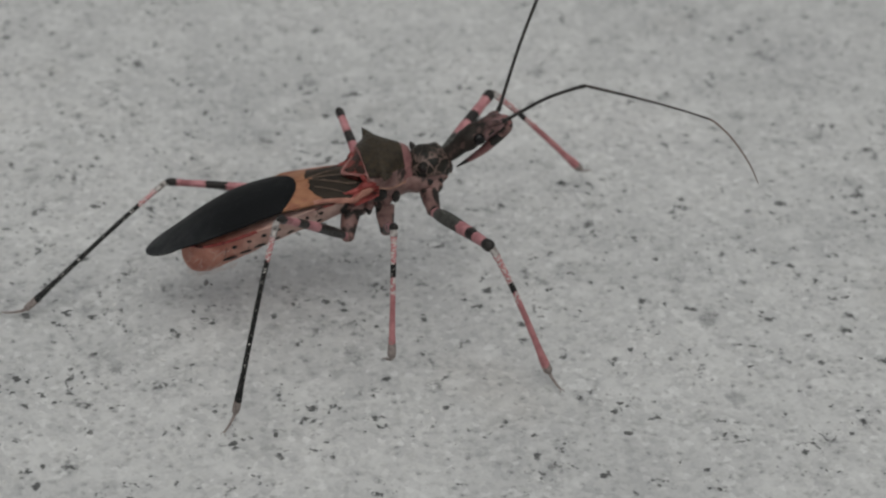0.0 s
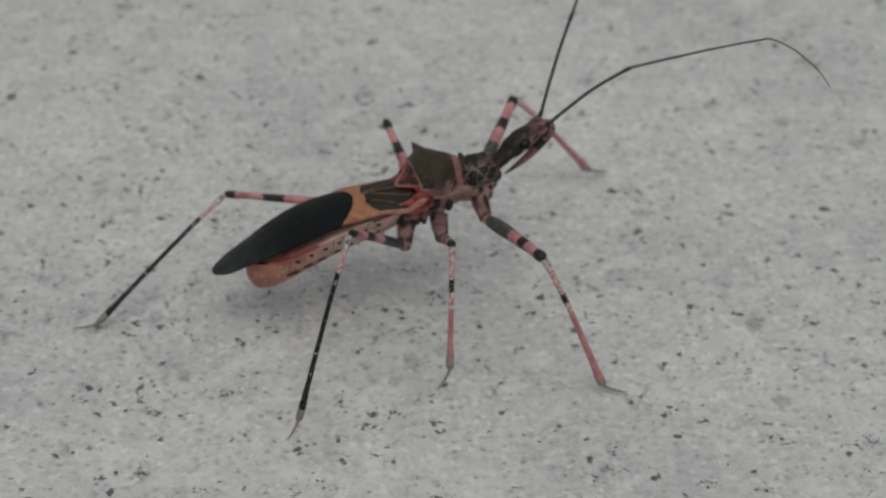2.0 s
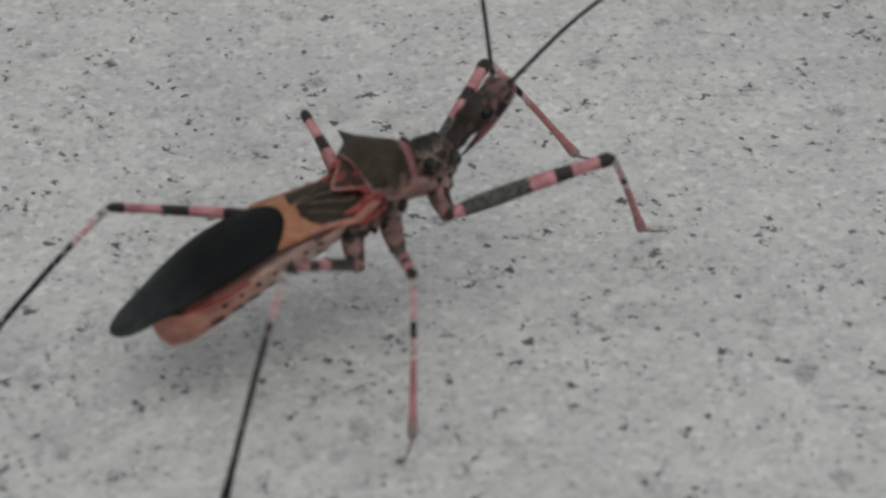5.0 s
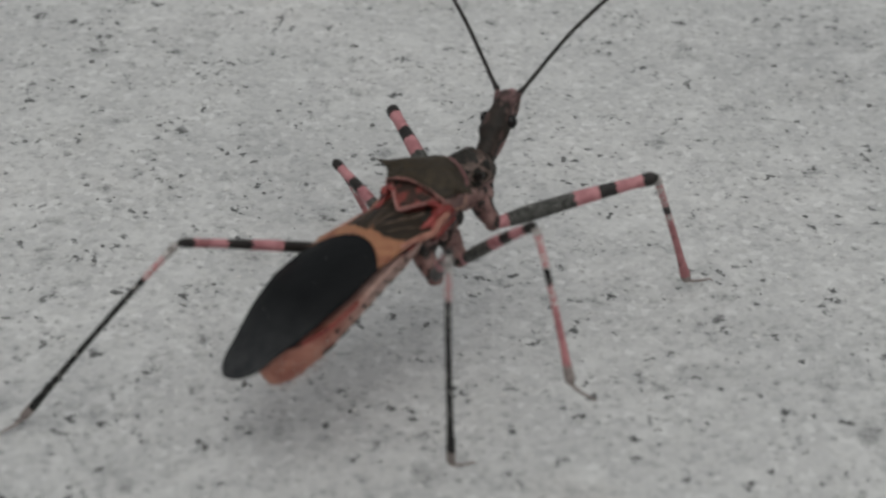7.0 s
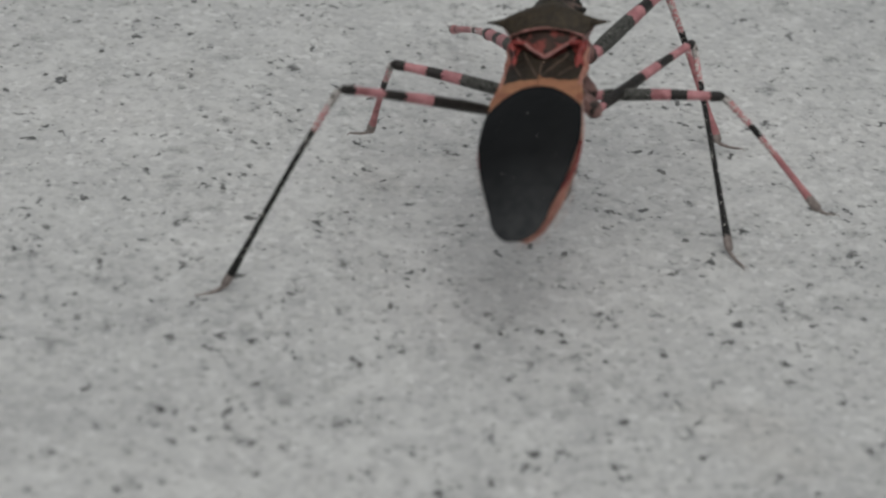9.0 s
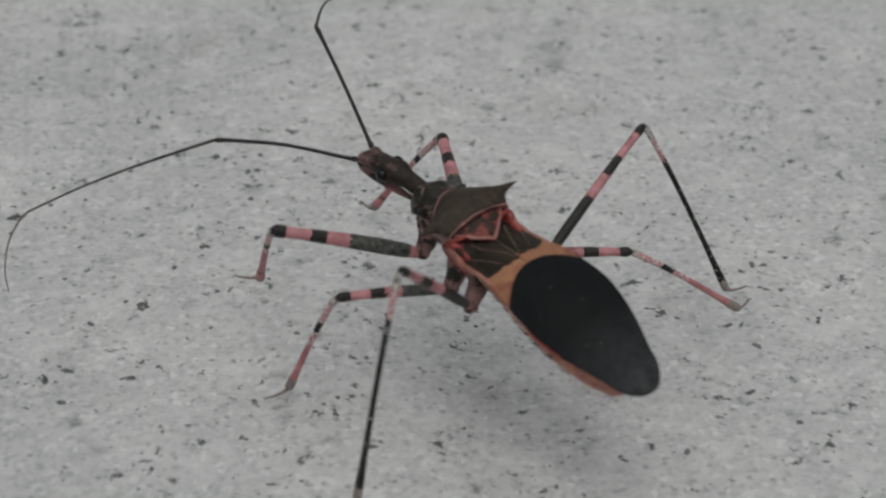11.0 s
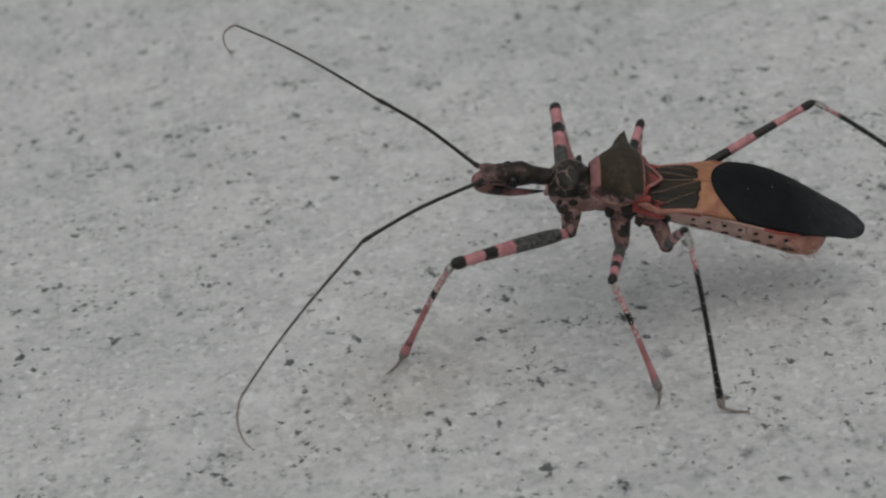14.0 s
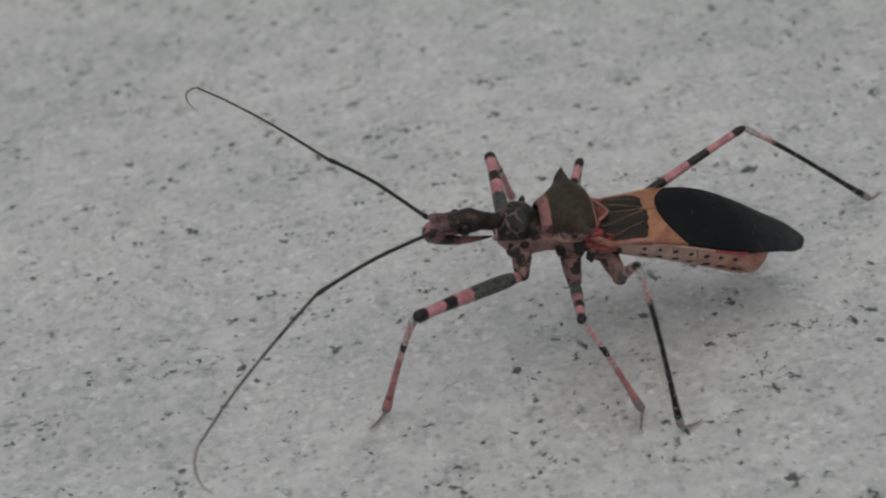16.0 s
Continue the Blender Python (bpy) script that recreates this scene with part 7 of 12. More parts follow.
    walk(LEGS["left", "front"][0], [
        (0, aim((2.08, 1.36, -2.03), (7.38, 6.52, 0.51))),
        (0.25, aim((2.08, 1.36, -2.03), (7.35, 6.53, 0.55))),
        (0.5, aim((2.08, 1.36, -2.03), (7.32, 6.54, 0.59))),
        (0.75, aim((2.08, 1.36, -2.03), (7.29, 6.60, 0.54))),
        (1, aim((2.08, 1.36, -2.03), (7.25, 6.66, 0.50))),
        (1.25, aim((2.08, 1.36, -2.03), (7.03, 6.88, 0.47))),
        (1.5, aim((2.08, 1.36, -2.03), (6.80, 7.09, 0.44))),
        (1.75, aim((2.08, 1.36, -2.03), (6.67, 7.16, 0.51))),
        (2, aim((2.08, 1.36, -2.03), (6.53, 7.24, 0.57))),
        (2.25, aim((2.08, 1.36, -2.03), (6.67, 7.14, 0.55))),
        (2.5, aim((2.08, 1.36, -2.03), (6.80, 7.04, 0.54))),
        (2.75, aim((2.08, 1.36, -2.03), (6.90, 6.99, 0.47))),
        (3, aim((2.08, 1.36, -2.03), (6.99, 6.94, 0.40))),
        (3.2, aim((2.08, 1.36, -2.03), (7.18, 6.90, 0.10))),
        (3.463, aim((2.08, 1.36, -2.03), (7.27, 6.79, 0.16))),
        (3.725, aim((2.08, 1.36, -2.03), (7.39, 6.63, 0.24))),
        (3.987, aim((2.08, 1.36, -2.03), (7.54, 6.43, 0.34))),
        (4.25, aim((2.08, 1.36, -2.03), (7.69, 6.22, 0.44))),
        (4.513, aim((2.08, 1.36, -2.03), (7.83, 5.99, 0.54))),
        (4.775, aim((2.08, 1.36, -2.03), (7.96, 5.78, 0.63))),
        (5.037, aim((2.08, 1.36, -2.03), (8.06, 5.60, 0.70))),
        (5.3, aim((2.08, 1.36, -2.03), (8.13, 5.47, 0.75))),
        (5.5, aim((2.08, 1.36, -2.03), (8.12, 5.61, 0.56))),
        (5.75, aim((2.08, 1.36, -2.03), (7.68, 6.18, 0.53))),
        (6, aim((2.08, 1.36, -2.03), (7.20, 6.71, 0.48))),
        (6.25, aim((2.08, 1.36, -2.03), (6.17, 7.50, 0.56))),
        (6.5, aim((2.08, 1.36, -2.03), (5.03, 8.12, 0.56))),
        (6.75, aim((2.08, 1.36, -2.03), (5.31, 8.11, 0.24))),
        (7, aim((2.08, 1.36, -2.03), (5.59, 8.07, -0.09))),
        (7.25, aim((2.08, 1.36, -2.03), (6.10, 7.82, -0.23))),
        (7.5, aim((2.08, 1.36, -2.03), (6.59, 7.53, -0.38))),
        (7.75, aim((2.08, 1.36, -2.03), (6.96, 7.25, -0.38))),
        (8, aim((2.08, 1.36, -2.03), (7.30, 6.94, -0.39))),
        (8.25, aim((2.08, 1.36, -2.03), (7.73, 6.54, -0.47))),
        (8.5, aim((2.08, 1.36, -2.03), (8.12, 6.11, -0.56))),
        (8.75, aim((2.08, 1.36, -2.03), (8.66, 5.59, -2.15))),
        (9, aim((2.08, 1.36, -2.03), (8.87, 4.86, -3.74))),
        (9.2, aim((2.08, 1.36, -2.03), (7.02, 7.31, -0.86))),
        (9.462, aim((2.08, 1.36, -2.03), (7.34, 6.99, -0.69))),
        (9.725, aim((2.08, 1.36, -2.03), (7.47, 6.89, -0.80))),
        (9.988, aim((2.08, 1.36, -2.03), (5.89, 7.52, 0.92))),
        (10.25, aim((2.08, 1.36, -2.03), (5.90, 7.57, 0.79))),
        (10.512, aim((2.08, 1.36, -2.03), (5.98, 7.61, 0.60))),
        (10.775, aim((2.08, 1.36, -2.03), (6.01, 7.62, 0.52))),
        (11.038, aim((2.08, 1.36, -2.03), (4.49, 7.71, 1.84))),
        (11.3, aim((2.08, 1.36, -2.03), (4.78, 8.12, 0.84))),
        (11.5, aim((2.08, 1.36, -2.03), (5.15, 7.98, 0.76))),
        (11.75, aim((2.08, 1.36, -2.03), (5.16, 8.05, 0.59))),
        (12, aim((2.08, 1.36, -2.03), (5.17, 8.12, 0.41))),
        (12.25, aim((2.08, 1.36, -2.03), (6.04, 7.67, 0.58))),
        (12.5, aim((2.08, 1.36, -2.03), (6.91, 6.94, 0.57))),
        (12.75, aim((2.08, 1.36, -2.03), (6.73, 6.99, 0.95))),
        (13, aim((2.08, 1.36, -2.03), (6.59, 6.89, 1.17))),
        (13.25, aim((2.08, 1.36, -2.03), (7.09, 6.46, 1.15))),
        (13.5, aim((2.08, 1.36, -2.03), (7.54, 5.99, 1.11))),
        (13.75, aim((2.08, 1.36, -2.03), (8.03, 5.90, 0.23))),
        (14, aim((2.08, 1.36, -2.03), (8.24, 5.83, -0.24))),
        (14.25, aim((2.08, 1.36, -2.03), (7.89, 6.33, -0.38))),
        (14.5, aim((2.08, 1.36, -2.03), (7.32, 6.85, -0.12))),
        (14.75, aim((2.08, 1.36, -2.03), (7.35, 6.58, 0.41))),
        (15, aim((2.08, 1.36, -2.03), (7.36, 6.27, 0.93))),
        (15.25, aim((2.08, 1.36, -2.03), (7.87, 5.85, 0.64))),
        (15.5, aim((2.08, 1.36, -2.03), (8.35, 5.40, 0.33))),
        (15.75, aim((2.08, 1.36, -2.03), (8.42, 5.46, 0.02))),
        (16, aim((2.08, 1.36, -2.03), (8.48, 5.51, -0.29)))])
    walk(LEGS["left", "front"][1], [
        (0, aim((7.38, 6.52, 0.51), (13.31, 7.01, -5.54))),
        (0.25, aim((7.35, 6.53, 0.55), (13.17, 7.06, -5.60))),
        (0.5, aim((7.32, 6.54, 0.59), (13.03, 7.11, -5.65))),
        (0.75, aim((7.29, 6.60, 0.54), (12.89, 7.25, -5.79))),
        (1, aim((7.25, 6.66, 0.50), (12.74, 7.39, -5.92))),
        (1.25, aim((7.03, 6.88, 0.47), (12.52, 7.67, -5.94))),
        (1.5, aim((6.80, 7.09, 0.44), (12.28, 7.94, -5.97))),
        (1.75, aim((6.67, 7.16, 0.51), (12.07, 8.28, -5.94))),
        (2, aim((6.53, 7.24, 0.57), (11.84, 8.62, -5.90))),
        (2.25, aim((6.67, 7.14, 0.55), (11.99, 8.35, -5.94))),
        (2.5, aim((6.80, 7.04, 0.54), (12.13, 8.07, -5.97))),
        (2.75, aim((6.90, 6.99, 0.47), (12.31, 7.79, -6.00))),
        (3, aim((6.99, 6.94, 0.40), (12.49, 7.51, -6.03))),
        (3.2, aim((7.18, 6.90, 0.10), (12.50, 7.33, -6.48))),
        (3.463, aim((7.27, 6.79, 0.16), (12.57, 7.21, -6.44))),
        (3.725, aim((7.39, 6.63, 0.24), (12.66, 7.03, -6.39))),
        (3.987, aim((7.54, 6.43, 0.34), (12.77, 6.81, -6.32))),
        (4.25, aim((7.69, 6.22, 0.44), (12.87, 6.57, -6.26))),
        (4.513, aim((7.83, 5.99, 0.54), (12.97, 6.32, -6.19))),
        (4.775, aim((7.96, 5.78, 0.63), (13.06, 6.09, -6.14))),
        (5.037, aim((8.06, 5.60, 0.70), (13.13, 5.89, -6.09))),
        (5.3, aim((8.13, 5.47, 0.75), (13.17, 5.74, -6.06))),
        (5.5, aim((8.12, 5.61, 0.56), (13.21, 5.83, -6.22))),
        (5.75, aim((7.68, 6.18, 0.53), (13.38, 5.92, -5.74))),
        (6, aim((7.20, 6.71, 0.48), (13.45, 5.98, -5.20))),
        (6.25, aim((6.17, 7.50, 0.56), (11.93, 7.20, -5.66))),
        (6.5, aim((5.03, 8.12, 0.56), (10.25, 8.26, -6.13))),
        (6.75, aim((5.31, 8.11, 0.24), (10.71, 9.72, -6.11), (0.75, 0.10, 0.66))),
        (7, aim((5.59, 8.07, -0.09), (10.98, 11.12, -5.89), (0.66, 0.21, 0.72))),
        (7.25, aim((6.10, 7.82, -0.23), (11.86, 10.24, -5.97))),
        (7.5, aim((6.59, 7.53, -0.38), (12.67, 9.30, -6.01))),
        (7.75, aim((6.96, 7.25, -0.38), (13.12, 8.82, -5.99))),
        (8, aim((7.30, 6.94, -0.39), (13.54, 8.32, -5.97))),
        (8.25, aim((7.73, 6.54, -0.47), (14.19, 7.89, -5.79))),
        (8.5, aim((8.12, 6.11, -0.56), (14.80, 7.43, -5.61))),
        (8.75, aim((8.66, 5.59, -2.15), (15.76, 7.99, -6.12))),
        (9, aim((8.87, 4.86, -3.74), (16.14, 8.24, -6.48))),
        (9.2, aim((7.02, 7.31, -0.86), (12.27, 8.09, -7.47))),
        (9.462, aim((7.34, 6.99, -0.69), (12.67, 5.74, -7.17))),
        (9.725, aim((7.47, 6.89, -0.80), (12.48, 4.31, -7.13))),
        (9.988, aim((5.89, 7.52, 0.92), (11.41, 5.72, -5.27))),
        (10.25, aim((5.90, 7.57, 0.79), (10.84, 7.95, -6.09))),
        (10.512, aim((5.98, 7.61, 0.60), (10.82, 6.00, -6.18))),
        (10.775, aim((6.01, 7.62, 0.52), (10.57, 5.01, -6.14))),
        (11.038, aim((4.49, 7.71, 1.84), (10.51, 7.03, -4.10))),
        (11.3, aim((4.78, 8.12, 0.84), (11.17, 9.36, -4.59))),
        (11.5, aim((5.15, 7.98, 0.76), (11.63, 9.32, -4.54))),
        (11.75, aim((5.16, 8.05, 0.59), (11.45, 9.03, -5.01))),
        (12, aim((5.17, 8.12, 0.41), (11.26, 8.74, -5.47))),
        (12.25, aim((6.04, 7.67, 0.58), (10.74, 6.69, -6.33), (0.82, -0.04, 0.58))),
        (12.5, aim((6.91, 6.94, 0.57), (9.03, 4.78, -7.35), (0.94, -0.12, 0.32))),
        (12.75, aim((6.73, 6.99, 0.95), (7.51, 4.70, -7.17), (0.97, -0.16, 0.16))),
        (13, aim((6.59, 6.89, 1.17), (6.08, 4.40, -6.92), (0.98, -0.21, 0.00))),
        (13.25, aim((7.09, 6.46, 1.15), (9.65, 4.30, -6.64), (0.93, -0.13, 0.34))),
        (13.5, aim((7.54, 5.99, 1.11), (12.84, 4.45, -5.33))),
        (13.75, aim((8.03, 5.90, 0.23), (12.04, 3.94, -6.98))),
        (14, aim((8.24, 5.83, -0.24), (11.04, 3.94, -8.01), (0.80, -0.43, 0.43))),
        (14.25, aim((7.89, 6.33, -0.38), (9.34, 3.19, -8.12), (0.64, -0.66, 0.40))),
        (14.5, aim((7.32, 6.85, -0.12), (7.20, 3.36, -7.85), (0.33, -0.86, 0.38))),
        (14.75, aim((7.35, 6.58, 0.41), (6.70, 3.66, -7.51), (0.32, -0.90, 0.30))),
        (15, aim((7.36, 6.27, 0.93), (6.18, 3.70, -7.03), (0.31, -0.92, 0.24))),
        (15.25, aim((7.87, 5.85, 0.64), (9.39, 2.94, -7.18), (0.29, -0.88, 0.38))),
        (15.5, aim((8.35, 5.40, 0.33), (12.39, 2.45, -6.51), (0.46, -0.69, 0.57))),
        (15.75, aim((8.42, 5.46, 0.02), (11.08, 2.70, -7.54))),
        (16, aim((8.48, 5.51, -0.29), (9.66, 3.03, -8.32), (0.59, -0.74, 0.32)))])
    walk(LEGS["left", "front"][2], [
        (0, aim((13.31, 7.01, -5.54), (14.48, 8.24, -6.28))),
        (0.25, aim((13.17, 7.06, -5.60), (14.28, 8.40, -6.24))),
        (0.5, aim((13.03, 7.11, -5.65), (14.07, 8.55, -6.19))),
        (0.75, aim((12.89, 7.25, -5.79), (14.44, 8.09, -6.38))),
        (1, aim((12.74, 7.39, -5.92), (14.52, 7.46, -6.46))),
        (1.25, aim((12.52, 7.67, -5.94), (14.30, 7.76, -6.48))),
        (1.5, aim((12.28, 7.94, -5.97), (14.06, 8.05, -6.50))),
        (1.75, aim((12.07, 8.28, -5.94), (13.86, 8.43, -6.39))),
        (2, aim((11.84, 8.62, -5.90), (13.65, 8.81, -6.28))),
        (2.25, aim((11.99, 8.35, -5.94), (13.81, 8.50, -6.30))),
        (2.5, aim((12.13, 8.07, -5.97), (13.96, 8.19, -6.33))),
        (2.75, aim((12.31, 7.79, -6.00), (14.13, 7.86, -6.38))),
        (3, aim((12.49, 7.51, -6.03), (14.30, 7.52, -6.43))),
        (3.2, aim((12.50, 7.33, -6.48), (14.30, 7.32, -6.94))),
        (3.463, aim((12.57, 7.21, -6.44), (14.36, 7.20, -6.92))),
        (3.725, aim((12.66, 7.03, -6.39), (14.45, 7.02, -6.89))),
        (3.987, aim((12.77, 6.81, -6.32), (14.55, 6.80, -6.86))),
        (4.25, aim((12.87, 6.57, -6.26), (14.64, 6.56, -6.83))),
        (4.513, aim((12.97, 6.32, -6.19), (14.73, 6.30, -6.80))),
        (4.775, aim((13.06, 6.09, -6.14), (14.81, 6.07, -6.78))),
        (5.037, aim((13.13, 5.89, -6.09), (14.86, 5.86, -6.76))),
        (5.3, aim((13.17, 5.74, -6.06), (14.90, 5.72, -6.74))),
        (5.5, aim((13.21, 5.83, -6.22), (14.92, 5.79, -6.93))),
        (5.75, aim((13.38, 5.92, -5.74), (14.99, 5.85, -6.66))),
        (6, aim((13.45, 5.98, -5.20), (14.93, 5.87, -6.33))),
        (6.25, aim((11.93, 7.20, -5.66), (13.58, 7.10, -6.52))),
        (6.5, aim((10.25, 8.26, -6.13), (12.01, 8.17, -6.70))),
        (6.75, aim((10.71, 9.72, -6.11), (12.51, 9.99, -6.47))),
        (7, aim((10.98, 11.12, -5.89), (12.73, 11.71, -6.02))),
        (7.25, aim((11.86, 10.24, -5.97), (13.65, 10.71, -6.17))),
        (7.5, aim((12.67, 9.30, -6.01), (14.48, 9.64, -6.28))),
        (7.75, aim((13.12, 8.82, -5.99), (14.94, 9.12, -6.22))),
        (8, aim((13.54, 8.32, -5.97), (15.37, 8.57, -6.16))),
        (8.25, aim((14.19, 7.89, -5.79), (16.03, 8.09, -6.00))),
        (8.5, aim((14.80, 7.43, -5.61), (16.64, 7.58, -5.83))),
        (8.75, aim((15.76, 7.99, -6.12), (17.56, 8.34, -6.41))),
        (9, aim((16.14, 8.24, -6.48), (17.88, 8.80, -6.85))),
        (9.2, aim((12.27, 8.09, -7.47), (14.12, 8.07, -7.66))),
        (9.462, aim((12.67, 5.74, -7.17), (14.11, 5.59, -7.25))),
        (9.725, aim((12.48, 4.31, -7.13), (13.92, 4.10, -7.20))),
        (9.988, aim((11.41, 5.72, -5.27), (12.86, 5.81, -5.29))),
        (10.25, aim((10.84, 7.95, -6.09), (12.16, 8.55, -6.02))),
        (10.512, aim((10.82, 6.00, -6.18), (12.18, 6.47, -6.11))),
        (10.775, aim((10.57, 5.01, -6.14), (11.93, 5.51, -6.04))),
        (11.038, aim((10.51, 7.03, -4.10), (11.61, 7.96, -3.91))),
        (11.3, aim((11.17, 9.36, -4.59), (12.32, 10.82, -4.66))),
        (11.5, aim((11.63, 9.32, -4.54), (12.86, 10.72, -4.64))),
        (11.75, aim((11.45, 9.03, -5.01), (12.45, 10.60, -5.01))),
        (12, aim((11.26, 8.74, -5.47), (12.00, 10.44, -5.36))),
        (12.25, aim((10.74, 6.69, -6.33), (11.49, 8.24, -6.20))),
        (12.5, aim((9.03, 4.78, -7.35), (9.77, 6.19, -7.20))),
        (12.75, aim((7.51, 4.70, -7.17), (8.78, 5.83, -7.28))),
        (13, aim((6.08, 4.40, -6.92), (7.75, 5.13, -7.26))),
        (13.25, aim((9.65, 4.30, -6.64), (11.14, 3.97, -7.70))),
        (13.5, aim((12.84, 4.45, -5.33), (13.41, 3.22, -6.60), (0.53, -0.48, 0.70))),
        (13.75, aim((12.04, 3.94, -6.98), (13.46, 4.15, -8.08), (0.63, -0.19, 0.75))),
        (14, aim((11.04, 3.94, -8.01), (11.85, 5.08, -8.00), (0.29, -0.18, 0.94))),
        (14.25, aim((9.34, 3.19, -8.12), (10.44, 4.63, -8.13), (0.15, -0.08, 0.98))),
        (14.5, aim((7.20, 3.36, -7.85), (8.39, 4.80, -7.92))),
        (14.75, aim((6.70, 3.66, -7.51), (7.97, 4.14, -8.01))),
        (15, aim((6.18, 3.70, -7.03), (6.89, 2.85, -7.97))),
        (15.25, aim((9.39, 2.94, -7.18), (9.86, 1.85, -8.02))),
        (15.5, aim((12.39, 2.45, -6.51), (12.77, 0.87, -7.42), (0.24, -0.44, 0.86))),
        (15.75, aim((11.08, 2.70, -7.54), (12.65, 2.38, -8.49), (0.45, -0.29, 0.84))),
        (16, aim((9.66, 3.03, -8.32), (11.06, 4.25, -8.48), (0.24, -0.15, 0.96)))])
    walk(LEGS["left", "middle"][0], [
        (0, aim((-0.61, 1.68, -2.74), (-1.49, 7.25, -0.05))),
        (0.25, aim((-0.61, 1.68, -2.74), (-1.52, 7.17, 0.10))),
        (0.5, aim((-0.61, 1.68, -2.74), (-1.55, 7.09, 0.24))),
        (0.75, aim((-0.61, 1.68, -2.74), (-1.59, 7.05, 0.30))),
        (1, aim((-0.61, 1.68, -2.74), (-1.63, 7.00, 0.36))),
        (1.25, aim((-0.61, 1.68, -2.74), (-1.63, 6.99, 0.39))),
        (1.5, aim((-0.61, 1.68, -2.74), (-1.64, 6.97, 0.42))),
        (1.75, aim((-0.61, 1.68, -2.74), (-1.61, 6.93, 0.50))),
        (2, aim((-0.61, 1.68, -2.74), (-1.59, 6.88, 0.57))),
        (2.25, aim((-0.61, 1.68, -2.74), (-1.60, 6.81, 0.68))),
        (2.5, aim((-0.61, 1.68, -2.74), (-1.61, 6.74, 0.78))),
        (2.75, aim((-0.61, 1.68, -2.74), (-1.56, 6.77, 0.75))),
        (3, aim((-0.61, 1.68, -2.74), (-1.52, 6.80, 0.72))),
        (3.2, aim((-0.61, 1.68, -2.74), (-1.38, 6.99, 0.46))),
        (3.463, aim((-0.61, 1.68, -2.74), (-1.32, 7.03, 0.40))),
        (3.725, aim((-0.61, 1.68, -2.74), (-1.24, 7.09, 0.31))),
        (3.987, aim((-0.61, 1.68, -2.74), (-1.14, 7.16, 0.20))),
        (4.25, aim((-0.61, 1.68, -2.74), (-1.04, 7.23, 0.08))),
        (4.513, aim((-0.61, 1.68, -2.74), (-0.93, 7.30, -0.04))),
        (4.775, aim((-0.61, 1.68, -2.74), (-0.83, 7.36, -0.15))),
        (5.037, aim((-0.61, 1.68, -2.74), (-0.75, 7.40, -0.24))),
        (5.3, aim((-0.61, 1.68, -2.74), (-0.69, 7.43, -0.31))),
        (5.5, aim((-0.61, 1.68, -2.74), (-0.67, 7.45, -0.36))),
        (5.75, aim((-0.61, 1.68, -2.74), (-0.45, 7.51, -0.51))),
        (6, aim((-0.61, 1.68, -2.74), (-0.24, 7.56, -0.68))),
        (6.25, aim((-0.61, 1.68, -2.74), (-0.44, 7.52, -0.54))),
        (6.5, aim((-0.61, 1.68, -2.74), (-0.65, 7.47, -0.40))),
        (6.75, aim((-0.61, 1.68, -2.74), (0.14, 7.55, -0.74))),
        (7, aim((-0.61, 1.68, -2.74), (0.92, 7.51, -1.11))),
        (7.25, aim((-0.61, 1.68, -2.74), (0.59, 7.49, -0.78))),
        (7.5, aim((-0.61, 1.68, -2.74), (0.24, 7.43, -0.46))),
        (7.75, aim((-0.61, 1.68, -2.74), (-0.09, 7.73, -1.27))),
        (8, aim((-0.61, 1.68, -2.74), (-0.44, 7.89, -2.11))),
        (8.25, aim((-0.61, 1.68, -2.74), (-0.65, 7.85, -1.75))),
        (8.5, aim((-0.61, 1.68, -2.74), (-0.87, 7.77, -1.40))),
        (8.75, aim((-0.61, 1.68, -2.74), (-0.37, 7.85, -1.45))),
        (9, aim((-0.61, 1.68, -2.74), (-0.50, 7.74, -1.22))),
        (9.2, aim((-0.61, 1.68, -2.74), (-0.18, 7.88, -1.54))),
        (9.462, aim((-0.61, 1.68, -2.74), (-0.56, 7.30, -0.00))),
        (9.725, aim((-0.61, 1.68, -2.74), (0.10, 7.69, -1.18))),
        (9.988, aim((-0.61, 1.68, -2.74), (0.08, 7.60, -0.84))),
        (10.25, aim((-0.61, 1.68, -2.74), (0.10, 7.54, -0.70))),
        (10.512, aim((-0.61, 1.68, -2.74), (-0.70, 7.01, 0.53))),
        (10.775, aim((-0.61, 1.68, -2.74), (0.17, 7.54, -0.71))),
        (11.038, aim((-0.61, 1.68, -2.74), (0.08, 7.42, -0.36))),
        (11.3, aim((-0.61, 1.68, -2.74), (-0.30, 7.47, -0.42))),
        (11.5, aim((-0.61, 1.68, -2.74), (-0.61, 7.38, -0.20))),
        (11.75, aim((-0.61, 1.68, -2.74), (-0.54, 7.41, -0.26))),
        (12, aim((-0.61, 1.68, -2.74), (-0.47, 7.43, -0.32))),
        (12.25, aim((-0.61, 1.68, -2.74), (0.86, 7.36, -0.51))),
        (12.5, aim((-0.61, 1.68, -2.74), (2.13, 7.04, -0.79))),
        (12.75, aim((-0.61, 1.68, -2.74), (2.03, 7.12, -1.01))),
        (13, aim((-0.61, 1.68, -2.74), (1.92, 7.19, -1.23))),
        (13.25, aim((-0.61, 1.68, -2.74), (1.41, 7.40, -1.26))),
        (13.5, aim((-0.61, 1.68, -2.74), (0.89, 7.57, -1.30))),
        (13.75, aim((-0.61, 1.68, -2.74), (0.66, 7.50, -0.84))),
        (14, aim((-0.61, 1.68, -2.74), (0.43, 7.39, -0.41))),
        (14.25, aim((-0.61, 1.68, -2.74), (1.61, 7.07, -0.49))),
